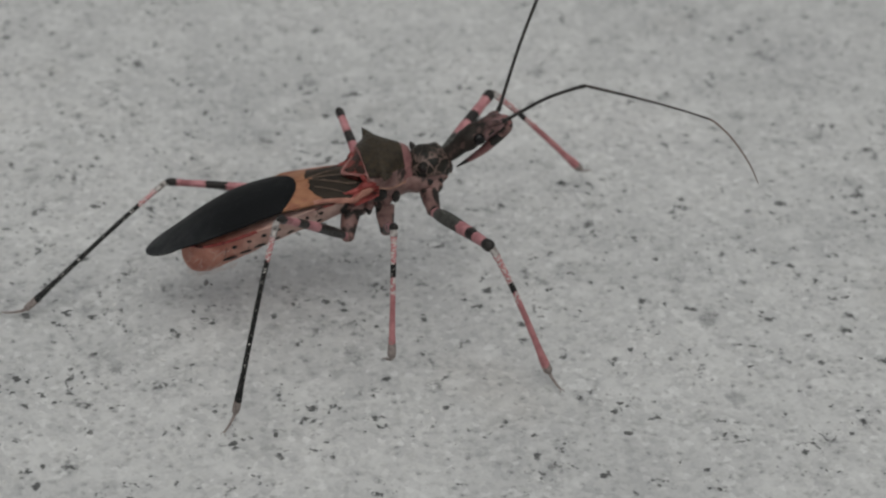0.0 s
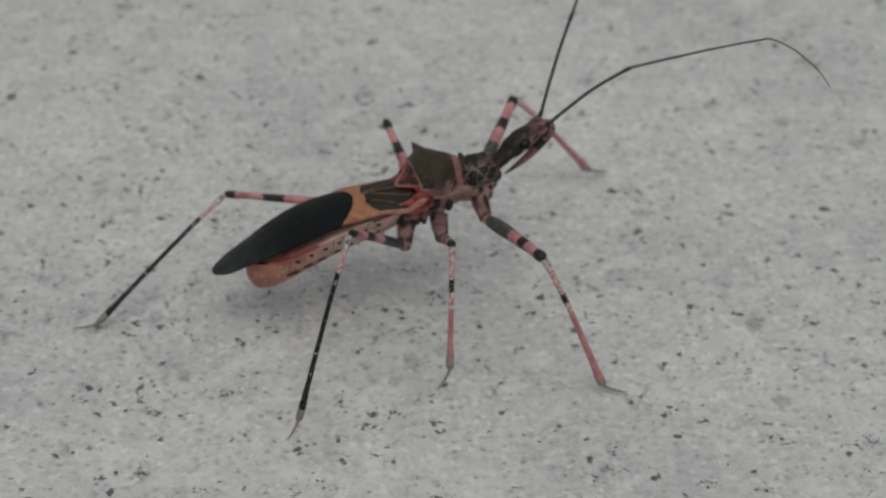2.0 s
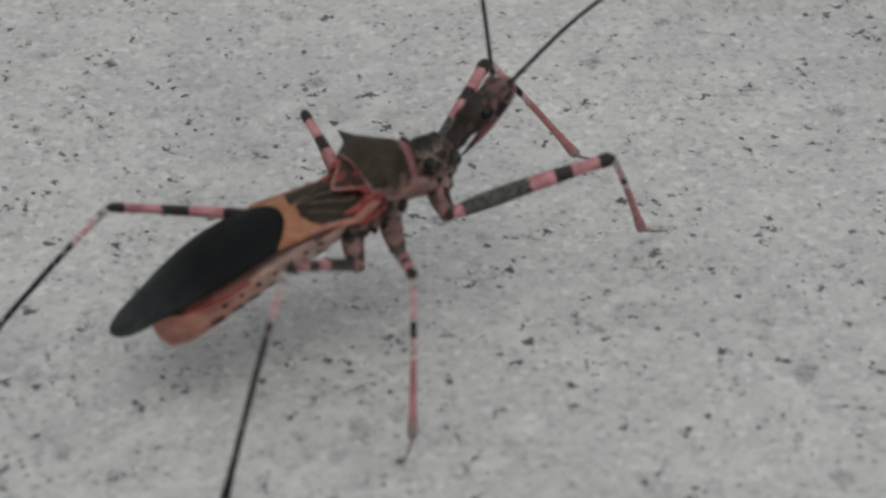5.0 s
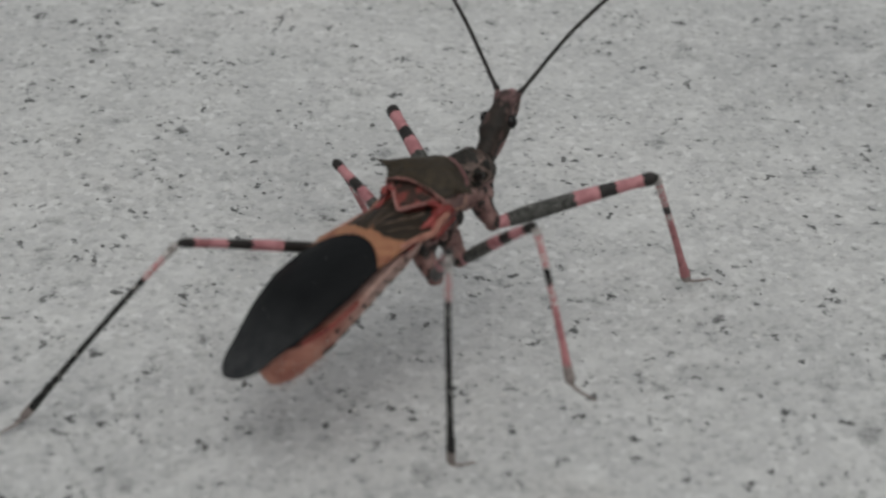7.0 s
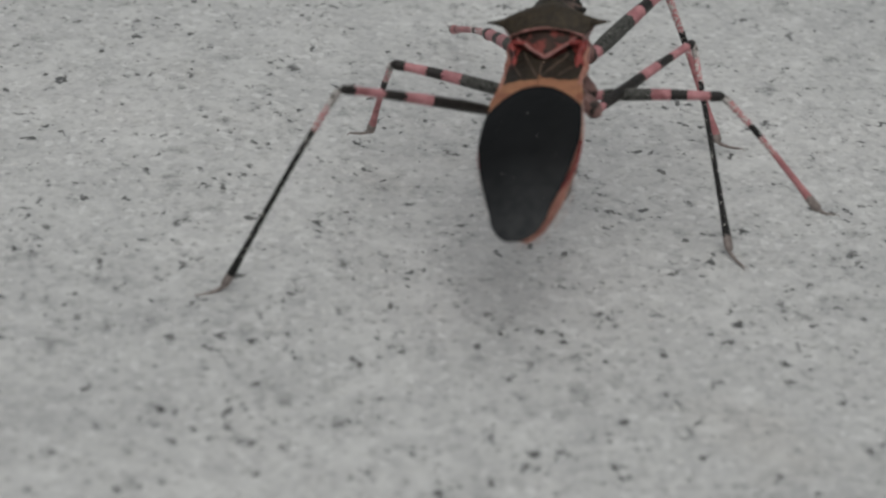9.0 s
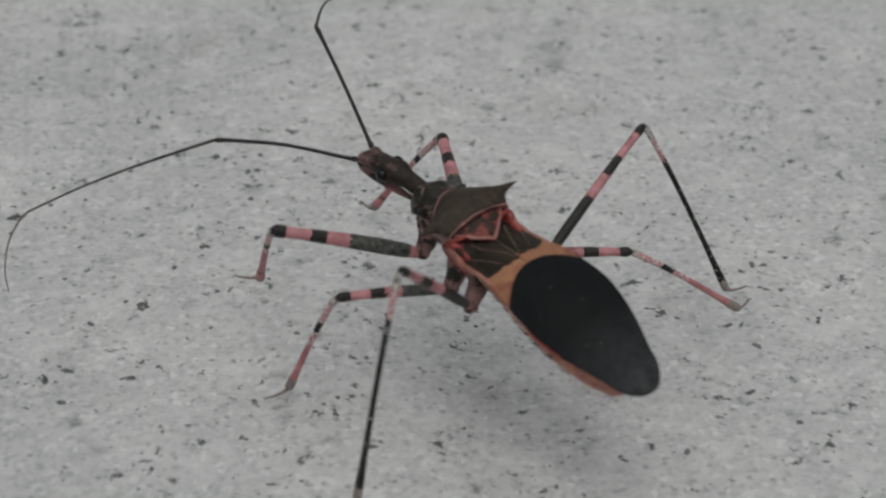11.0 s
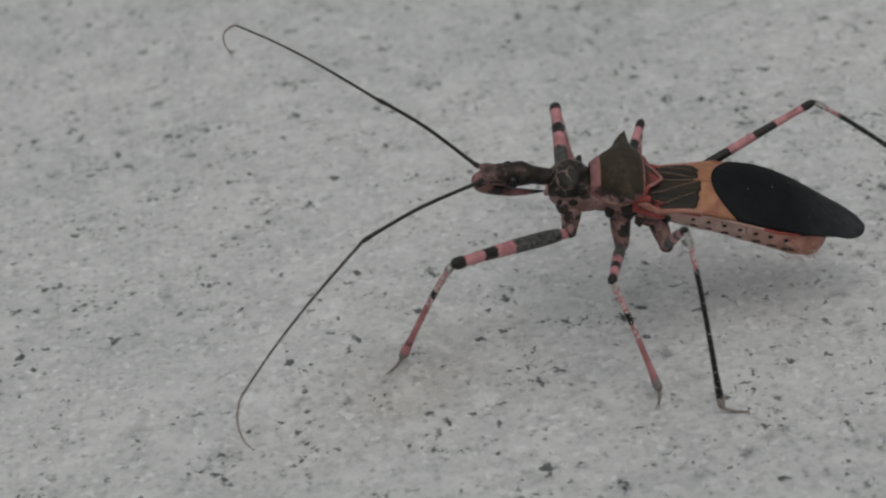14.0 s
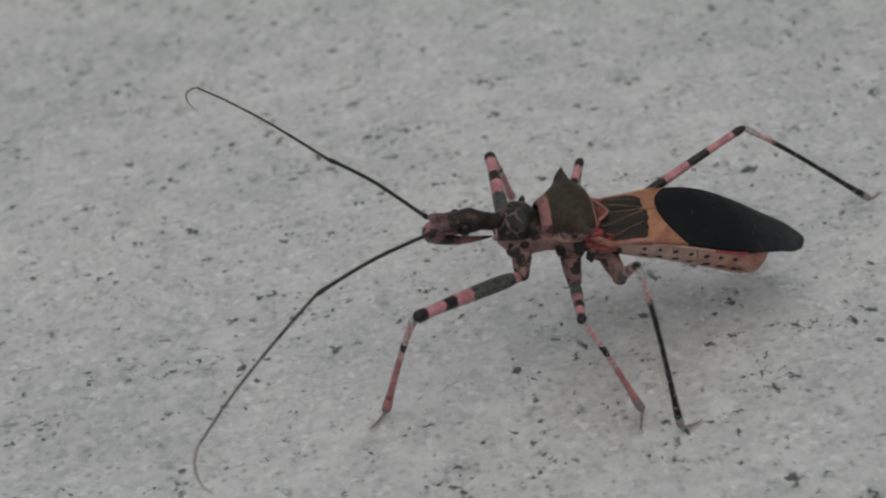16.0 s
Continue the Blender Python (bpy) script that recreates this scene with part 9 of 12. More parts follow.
    walk(LEGS["left", "hind"][1], [
        (0, aim((-11.68, 5.93, -2.96), (-20.32, 0.59, -6.88))),
        (0.25, aim((-11.74, 5.79, -2.87), (-20.36, 0.46, -6.83))),
        (0.5, aim((-11.79, 5.66, -2.79), (-20.40, 0.32, -6.78))),
        (0.75, aim((-11.81, 5.63, -2.73), (-20.39, 0.22, -6.69))),
        (1, aim((-11.82, 5.60, -2.67), (-20.37, 0.11, -6.59))),
        (1.25, aim((-11.82, 5.61, -2.55), (-20.39, 0.19, -6.49))),
        (1.5, aim((-11.81, 5.62, -2.43), (-20.41, 0.25, -6.40))),
        (1.75, aim((-11.70, 5.88, -2.38), (-20.35, 0.63, -6.40))),
        (2, aim((-11.59, 6.13, -2.33), (-20.28, 1.00, -6.40))),
        (2.25, aim((-11.53, 6.27, -2.35), (-20.27, 1.08, -6.23))),
        (2.5, aim((-11.46, 6.41, -2.37), (-20.26, 1.15, -6.05))),
        (2.75, aim((-11.42, 6.48, -2.28), (-20.26, 1.37, -6.09))),
        (3, aim((-11.39, 6.55, -2.20), (-20.25, 1.58, -6.12))),
        (3.2, aim((-11.27, 6.76, -2.31), (-20.25, 1.83, -6.00))),
        (3.463, aim((-11.41, 6.48, -2.05), (-20.47, 2.05, -6.16))),
        (3.725, aim((-11.58, 6.06, -1.69), (-20.72, 2.36, -6.31))),
        (3.987, aim((-11.74, 5.55, -1.26), (-20.92, 2.73, -6.40))),
        (4.25, aim((-11.87, 4.97, -0.80), (-20.97, 3.17, -6.49))),
        (4.513, aim((-11.93, 4.38, -0.35), (-20.83, 3.64, -6.58))),
        (4.775, aim((-11.95, 3.82, 0.05), (-20.50, 4.08, -6.68))),
        (5.037, aim((-11.92, 3.34, 0.38), (-20.05, 4.44, -6.78))),
        (5.3, aim((-11.89, 3.00, 0.60), (-19.71, 4.67, -6.78))),
        (5.5, aim((-11.86, 2.89, 0.70), (-19.56, 4.96, -6.72))),
        (5.75, aim((-11.82, 2.91, 0.80), (-18.56, 6.52, -6.95), (-0.67, 0.25, 0.70))),
        (6, aim((-11.78, 2.93, 0.90), (-17.21, 7.95, -7.09), (-0.63, 0.39, 0.67))),
        (6.25, aim((-11.25, 6.41, -0.68), (-20.36, 7.54, -6.55), (-0.51, 0.22, 0.83))),
        (6.5, aim((-9.37, 9.20, -2.57), (-19.29, 6.29, -5.97), (-0.35, 0.09, 0.93))),
        (6.75, aim((-10.86, 7.22, -1.01), (-20.02, 8.20, -6.81))),
        (7, aim((-11.61, 4.76, 0.41), (-17.47, 9.50, -7.45), (-0.64, 0.34, 0.69))),
        (7.25, aim((-11.52, 5.21, 0.24), (-16.98, 9.99, -7.88))),
        (7.5, aim((-11.41, 5.65, 0.06), (-16.47, 10.47, -8.28))),
        (7.75, aim((-11.17, 6.04, 0.24), (-15.81, 10.81, -8.38))),
        (8, aim((-10.92, 6.42, 0.42), (-15.10, 11.12, -8.46))),
        (8.25, aim((-10.58, 6.67, 0.91), (-14.16, 11.94, -7.92))),
        (8.5, aim((-10.20, 6.91, 1.38), (-13.19, 12.72, -7.33))),
        (8.75, aim((-9.75, 7.49, 1.45), (-12.41, 13.35, -7.23))),
        (9, aim((-9.25, 8.06, 1.50), (-11.26, 14.10, -7.34))),
        (9.2, aim((-8.94, 8.26, 1.68), (-12.51, 14.05, -6.70))),
        (9.462, aim((-8.57, 8.26, 2.15), (-11.48, 13.92, -6.69))),
        (9.725, aim((-8.34, 8.27, 2.40), (-10.54, 13.78, -6.73))),
        (9.988, aim((-7.79, 7.37, 3.82), (-9.70, 13.41, -5.04))),
        (10.25, aim((-7.90, 8.34, 2.77), (-8.81, 13.58, -6.73))),
        (10.512, aim((-7.69, 8.37, 2.93), (-8.25, 13.35, -6.74))),
        (10.775, aim((-7.47, 8.42, 3.06), (-7.78, 13.16, -6.74))),
        (11.038, aim((-6.97, 7.32, 4.40), (-7.46, 12.75, -5.02))),
        (11.3, aim((-7.21, 8.45, 3.22), (-6.86, 13.00, -6.67))),
        (11.5, aim((-7.17, 8.45, 3.25), (-7.12, 13.00, -6.64))),
        (11.75, aim((-6.56, 8.82, 3.26), (-7.16, 12.91, -6.81), (0.00, 0.93, 0.38))),
        (12, aim((-5.92, 9.15, 3.25), (-7.18, 12.77, -6.95), (-0.00, 0.94, 0.34))),
        (12.25, aim((-5.08, 9.15, 3.61), (-7.22, 12.78, -6.43), (-0.25, 0.88, 0.40))),
        (12.5, aim((-4.15, 8.97, 4.07), (-7.45, 12.94, -5.53), (-0.41, 0.76, 0.49))),
        (12.75, aim((-4.72, 9.39, 3.45), (-9.00, 12.83, -5.95), (-0.53, 0.66, 0.54))),
        (13, aim((-5.18, 9.64, 2.97), (-10.46, 13.15, -5.89), (-0.60, 0.55, 0.58))),
        (13.25, aim((-4.76, 9.70, 3.05), (-10.33, 12.78, -5.78))),
        (13.5, aim((-4.33, 9.74, 3.13), (-10.17, 12.40, -5.67))),
        (13.75, aim((-3.59, 9.43, 3.64), (-7.97, 11.57, -5.99))),
        (14, aim((-2.84, 9.06, 4.10), (-5.01, 10.22, -6.51))),
        (14.25, aim((-3.56, 9.49, 3.57), (-6.79, 10.69, -6.67), (-0.83, 0.45, 0.32))),
        (14.5, aim((-4.27, 9.86, 2.98), (-8.55, 10.88, -6.99), (-0.85, 0.33, 0.40))),
        (14.75, aim((-4.71, 10.10, 2.51), (-9.56, 10.10, -7.19), (-0.88, 0.17, 0.44))),
        (15, aim((-5.14, 10.32, 2.04), (-10.51, 9.29, -7.29), (-0.86, 0.01, 0.50))),
        (15.25, aim((-4.07, 10.29, 2.40), (-10.03, 10.08, -6.66))),
        (15.5, aim((-2.99, 10.16, 2.72), (-9.49, 10.79, -6.00))),
        (15.75, aim((-2.22, 9.67, 3.37), (-6.91, 10.14, -6.45))),
        (16, aim((-1.46, 9.07, 3.93), (-4.15, 9.38, -6.61)))])
    walk(LEGS["left", "hind"][2], [
        (0, aim((-20.32, 0.59, -6.88), (-22.12, 1.03, -7.07))),
        (0.25, aim((-20.36, 0.46, -6.83), (-22.19, 0.21, -7.09))),
        (0.5, aim((-20.40, 0.32, -6.78), (-22.00, -0.57, -7.08))),
        (0.75, aim((-20.39, 0.22, -6.69), (-22.18, -0.22, -6.93))),
        (1, aim((-20.37, 0.11, -6.59), (-22.22, 0.16, -6.77))),
        (1.25, aim((-20.39, 0.19, -6.49), (-22.23, 0.01, -6.69))),
        (1.5, aim((-20.41, 0.25, -6.40), (-22.22, -0.14, -6.61))),
        (1.75, aim((-20.35, 0.63, -6.40), (-22.20, 0.58, -6.59))),
        (2, aim((-20.28, 1.00, -6.40), (-22.11, 1.30, -6.55))),
        (2.25, aim((-20.27, 1.08, -6.23), (-22.10, 0.77, -6.45))),
        (2.5, aim((-20.26, 1.15, -6.05), (-21.88, 0.28, -6.32))),
        (2.75, aim((-20.26, 1.37, -6.09), (-21.89, 0.51, -6.36))),
        (3, aim((-20.25, 1.58, -6.12), (-21.89, 0.74, -6.39))),
        (3.2, aim((-20.25, 1.83, -6.00), (-21.90, 1.00, -6.23))),
        (3.463, aim((-20.47, 2.05, -6.16), (-22.16, 1.30, -6.39))),
        (3.725, aim((-20.72, 2.36, -6.31), (-22.45, 1.73, -6.54))),
        (3.987, aim((-20.92, 2.73, -6.40), (-22.70, 2.26, -6.62))),
        (4.25, aim((-20.97, 3.17, -6.49), (-22.79, 2.85, -6.71))),
        (4.513, aim((-20.83, 3.64, -6.58), (-22.67, 3.49, -6.79))),
        (4.775, aim((-20.50, 4.08, -6.68), (-22.35, 4.08, -6.88))),
        (5.037, aim((-20.05, 4.44, -6.78), (-21.90, 4.57, -6.97))),
        (5.3, aim((-19.71, 4.67, -6.78), (-21.55, 4.89, -6.96))),
        (5.5, aim((-19.56, 4.96, -6.72), (-21.39, 5.26, -6.88))),
        (5.75, aim((-18.56, 6.52, -6.95), (-20.29, 7.20, -7.04))),
        (6, aim((-17.21, 7.95, -7.09), (-18.76, 8.99, -7.09))),
        (6.25, aim((-20.36, 7.54, -6.55), (-22.19, 7.84, -6.69))),
        (6.5, aim((-19.29, 6.29, -5.97), (-21.07, 5.80, -6.23))),
        (6.75, aim((-20.02, 8.20, -6.81), (-21.86, 8.08, -7.05))),
        (7, aim((-17.47, 9.50, -7.45), (-19.30, 9.75, -7.67))),
        (7.25, aim((-16.98, 9.99, -7.88), (-18.66, 10.76, -8.07))),
        (7.5, aim((-16.47, 10.47, -8.28), (-17.86, 11.70, -8.43))),
        (7.75, aim((-15.81, 10.81, -8.38), (-17.14, 12.10, -8.54))),
        (8, aim((-15.10, 11.12, -8.46), (-16.38, 12.47, -8.64))),
        (8.25, aim((-14.16, 11.94, -7.92), (-15.36, 13.36, -8.03))),
        (8.5, aim((-13.19, 12.72, -7.33), (-14.30, 14.20, -7.38))),
        (8.75, aim((-12.41, 13.35, -7.23), (-13.58, 15.12, -7.26))),
        (9, aim((-11.26, 14.10, -7.34), (-12.45, 16.17, -7.34))),
        (9.2, aim((-12.51, 14.05, -6.70), (-13.32, 16.06, -6.63))),
        (9.462, aim((-11.48, 13.92, -6.69), (-11.90, 15.30, -6.56))),
        (9.725, aim((-10.54, 13.78, -6.73), (-10.88, 15.18, -6.59))),
        (9.988, aim((-9.70, 13.41, -5.04), (-10.13, 14.79, -4.91))),
        (10.25, aim((-8.81, 13.58, -6.73), (-9.36, 14.91, -6.62))),
        (10.512, aim((-8.25, 13.35, -6.74), (-8.68, 14.72, -6.61))),
        (10.775, aim((-7.78, 13.16, -6.74), (-8.14, 14.56, -6.60))),
        (11.038, aim((-7.46, 12.75, -5.02), (-7.97, 14.10, -4.91))),
        (11.3, aim((-6.86, 13.00, -6.67), (-7.67, 14.68, -6.66))),
        (11.5, aim((-7.12, 13.00, -6.64), (-8.01, 14.63, -6.68))),
        (11.75, aim((-7.16, 12.91, -6.81), (-8.29, 14.38, -6.95))),
        (12, aim((-7.18, 12.77, -6.95), (-8.52, 14.03, -7.19))),
        (12.25, aim((-7.22, 12.78, -6.43), (-8.67, 13.93, -6.48))),
        (12.5, aim((-7.45, 12.94, -5.53), (-8.61, 13.71, -5.44))),
        (12.75, aim((-9.00, 12.83, -5.95), (-10.63, 13.73, -5.84))),
        (13, aim((-10.46, 13.15, -5.89), (-12.15, 13.92, -5.82))),
        (13.25, aim((-10.33, 12.78, -5.78), (-12.07, 13.44, -5.72))),
        (13.5, aim((-10.17, 12.40, -5.67), (-11.95, 12.93, -5.63))),
        (13.75, aim((-7.97, 11.57, -5.99), (-9.78, 11.99, -5.99))),
        (14, aim((-5.01, 10.22, -6.51), (-6.85, 10.54, -6.54))),
        (14.25, aim((-6.79, 10.69, -6.67), (-8.62, 11.00, -6.76))),
        (14.5, aim((-8.55, 10.88, -6.99), (-10.38, 11.17, -7.13))),
        (14.75, aim((-9.56, 10.10, -7.19), (-11.40, 10.10, -7.46))),
        (15, aim((-10.51, 9.29, -7.29), (-12.31, 8.99, -7.67))),
        (15.25, aim((-10.03, 10.08, -6.66), (-11.82, 10.00, -7.17))),
        (15.5, aim((-9.49, 10.79, -6.00), (-11.23, 10.91, -6.64))),
        (15.75, aim((-6.91, 10.14, -6.45), (-8.72, 9.94, -6.81))),
        (16, aim((-4.15, 9.38, -6.61), (-5.94, 8.86, -6.67)))])
    walk(FEELERS["left"][0], [
        (0, aim((6.04, 0.38, 2.85), (9.27, 4.07, 8.17))),
        (0.25, aim((6.03, 0.32, 2.87), (9.26, 3.99, 8.20))),
        (0.5, aim((6.03, 0.26, 2.88), (9.26, 3.90, 8.24))),
        (0.75, aim((6.04, 0.30, 2.86), (9.27, 3.94, 8.22))),
        (1, aim((6.05, 0.35, 2.84), (9.28, 4.00, 8.19))),
        (1.25, aim((6.06, 0.37, 2.83), (9.23, 3.93, 8.27))),
        (1.5, aim((6.05, 0.39, 2.84), (9.24, 4.04, 8.20))),
        (1.75, aim((6.01, 0.43, 2.88), (9.45, 4.80, 7.51))),
        (2, aim((5.96, 0.48, 2.93), (9.58, 5.49, 6.69))),
        (2.25, aim((5.94, 0.54, 2.95), (9.62, 5.74, 6.37))),
        (2.5, aim((5.92, 0.59, 2.95), (9.56, 5.72, 6.52))),
        (2.75, aim((5.90, 0.60, 2.98), (9.24, 5.19, 7.47))),
        (3, aim((5.87, 0.62, 3.00), (8.72, 4.49, 8.41))),
        (3.2, aim((5.89, 0.65, 2.97), (8.37, 4.86, 8.31))),
        (3.463, aim((5.89, 0.69, 2.96), (8.23, 5.01, 8.27))),
        (3.725, aim((5.88, 0.74, 2.95), (8.11, 5.14, 8.24))),
        (3.987, aim((5.88, 0.78, 2.94), (7.99, 5.26, 8.21))),
        (4.25, aim((5.87, 0.82, 2.94), (7.88, 5.37, 8.19))),
        (4.513, aim((5.87, 0.86, 2.93), (7.77, 5.48, 8.16))),
        (4.775, aim((5.87, 0.90, 2.91), (7.65, 5.60, 8.12))),
        (5.037, aim((5.86, 0.95, 2.90), (7.52, 5.72, 8.08))),
        (5.3, aim((5.87, 1.00, 2.87), (7.38, 5.85, 8.02))),
        (5.5, aim((5.92, 1.21, 2.72), (7.07, 6.23, 7.80))),
        (5.75, aim((5.89, 1.35, 2.70), (6.64, 6.61, 7.61))),
        (6, aim((5.85, 1.49, 2.71), (6.27, 6.94, 7.44))),
        (6.25, aim((5.78, 1.57, 2.74), (6.03, 7.15, 7.33))),
        (6.5, aim((5.74, 1.62, 2.77), (6.03, 7.25, 7.30))),
        (6.75, aim((5.79, 1.54, 2.75), (6.58, 7.03, 7.40))),
        (7, aim((5.88, 1.46, 2.68), (7.24, 6.71, 7.48))),
        (7.25, aim((5.98, 1.39, 2.53), (7.51, 6.29, 7.64))),
        (7.5, aim((6.08, 1.33, 2.38), (7.98, 6.14, 7.43))),
        (7.583, aim((6.09, 1.33, 2.36), (8.48, 6.42, 6.92))),
        (7.667, aim((6.10, 1.34, 2.34), (8.96, 6.64, 6.36))),
        (7.75, aim((6.11, 1.34, 2.33), (9.40, 6.80, 5.75))),
        (7.833, aim((6.11, 1.34, 2.31), (9.81, 6.90, 5.11))),
        (7.917, aim((6.12, 1.35, 2.29), (10.18, 6.94, 4.44))),
        (8, aim((6.13, 1.35, 2.27), (10.50, 6.92, 3.74))),
        (8.125, aim((6.13, 1.38, 2.24), (10.75, 6.81, 3.46))),
        (8.25, aim((6.13, 1.41, 2.21), (10.99, 6.69, 3.18))),
        (8.375, aim((6.14, 1.43, 2.17), (11.21, 6.55, 2.90))),
        (8.5, aim((6.14, 1.46, 2.14), (11.42, 6.39, 2.61))),
        (8.583, aim((6.18, 1.33, 2.16), (11.69, 5.96, 2.91))),
        (8.667, aim((6.22, 1.20, 2.17), (11.94, 5.51, 3.21))),
        (8.75, aim((6.25, 1.07, 2.19), (12.16, 5.04, 3.50))),
        (8.833, aim((6.29, 0.94, 2.20), (12.36, 4.56, 3.79))),
        (8.917, aim((6.33, 0.81, 2.21), (12.53, 4.06, 4.07))),
        (9, aim((6.37, 0.68, 2.23), (12.67, 3.54, 4.34))),
        (9.2, aim((6.23, 1.34, 2.06), (12.50, 3.43, 5.03))),
        (9.462, aim((6.22, 1.41, 2.03), (12.34, 3.88, 5.00))),
        (9.725, aim((6.22, 1.45, 2.01), (12.16, 4.37, 4.95))),
        (9.988, aim((6.22, 1.47, 2.00), (11.93, 4.88, 4.85))),
        (10.119, aim((6.22, 1.47, 2.00), (11.81, 5.13, 4.78))),
        (10.25, aim((6.22, 1.46, 1.99), (11.68, 5.38, 4.70))),
        (10.381, aim((6.23, 1.46, 1.98), (11.54, 5.62, 4.61))),
        (10.512, aim((6.23, 1.46, 1.98), (11.39, 5.85, 4.52))),
        (10.775, aim((6.24, 1.45, 1.96), (11.09, 6.28, 4.31))),
        (11.038, aim((6.25, 1.43, 1.94), (10.81, 6.63, 4.07))),
        (11.3, aim((6.27, 1.42, 1.89), (10.55, 6.92, 3.83))),
        (11.35, aim((6.31, 1.38, 1.82), (10.71, 6.83, 3.66))),
        (11.4, aim((6.35, 1.33, 1.75), (10.86, 6.73, 3.49))),
        (11.45, aim((6.39, 1.29, 1.69), (11.01, 6.62, 3.32))),
        (11.5, aim((6.43, 1.25, 1.62), (11.16, 6.52, 3.15))),
        (11.625, aim((6.44, 1.25, 1.58), (11.15, 6.50, 3.21))),
        (11.75, aim((6.46, 1.25, 1.54), (11.15, 6.49, 3.27))),
        (11.875, aim((6.47, 1.25, 1.50), (11.14, 6.47, 3.33))),
        (12, aim((6.48, 1.25, 1.46), (11.13, 6.45, 3.39))),
        (12.25, aim((6.48, 1.26, 1.46), (11.77, 6.07, 2.53))),
        (12.5, aim((6.47, 1.26, 1.48), (12.32, 5.52, 1.62))),
        (12.75, aim((6.48, 1.22, 1.50), (12.50, 5.23, 1.63))),
        (13, aim((6.49, 1.18, 1.51), (12.62, 5.02, 1.71))),
        (13.25, aim((6.48, 1.22, 1.50), (12.82, 4.70, 1.16))),
        (13.5, aim((6.47, 1.26, 1.48), (12.91, 4.45, 0.60))),
        (13.75, aim((6.48, 1.22, 1.49), (12.82, 4.54, 0.40))),
        (14, aim((6.50, 1.17, 1.50), (12.74, 4.73, 0.65))),
        (14.125, aim((6.50, 1.18, 1.50), (12.80, 4.74, 1.29))),
        (14.25, aim((6.50, 1.19, 1.50), (12.80, 4.72, 1.94))),
        (14.375, aim((6.49, 1.19, 1.49), (12.74, 4.68, 2.59))),
        (14.5, aim((6.49, 1.20, 1.49), (12.64, 4.60, 3.22))),
        (14.75, aim((6.52, 1.11, 1.48), (12.66, 4.49, 3.30))),
        (15, aim((6.55, 1.04, 1.47), (12.84, 4.32, 2.91))),
        (15.25, aim((6.52, 1.10, 1.49), (13.21, 3.76, 2.23))),
        (15.5, aim((6.49, 1.17, 1.52), (13.41, 3.30, 1.50))),
        (15.75, aim((6.47, 1.20, 1.56), (13.27, 3.65, 1.10))),
        (16, aim((6.46, 1.21, 1.58), (13.09, 4.04, 0.95)))])
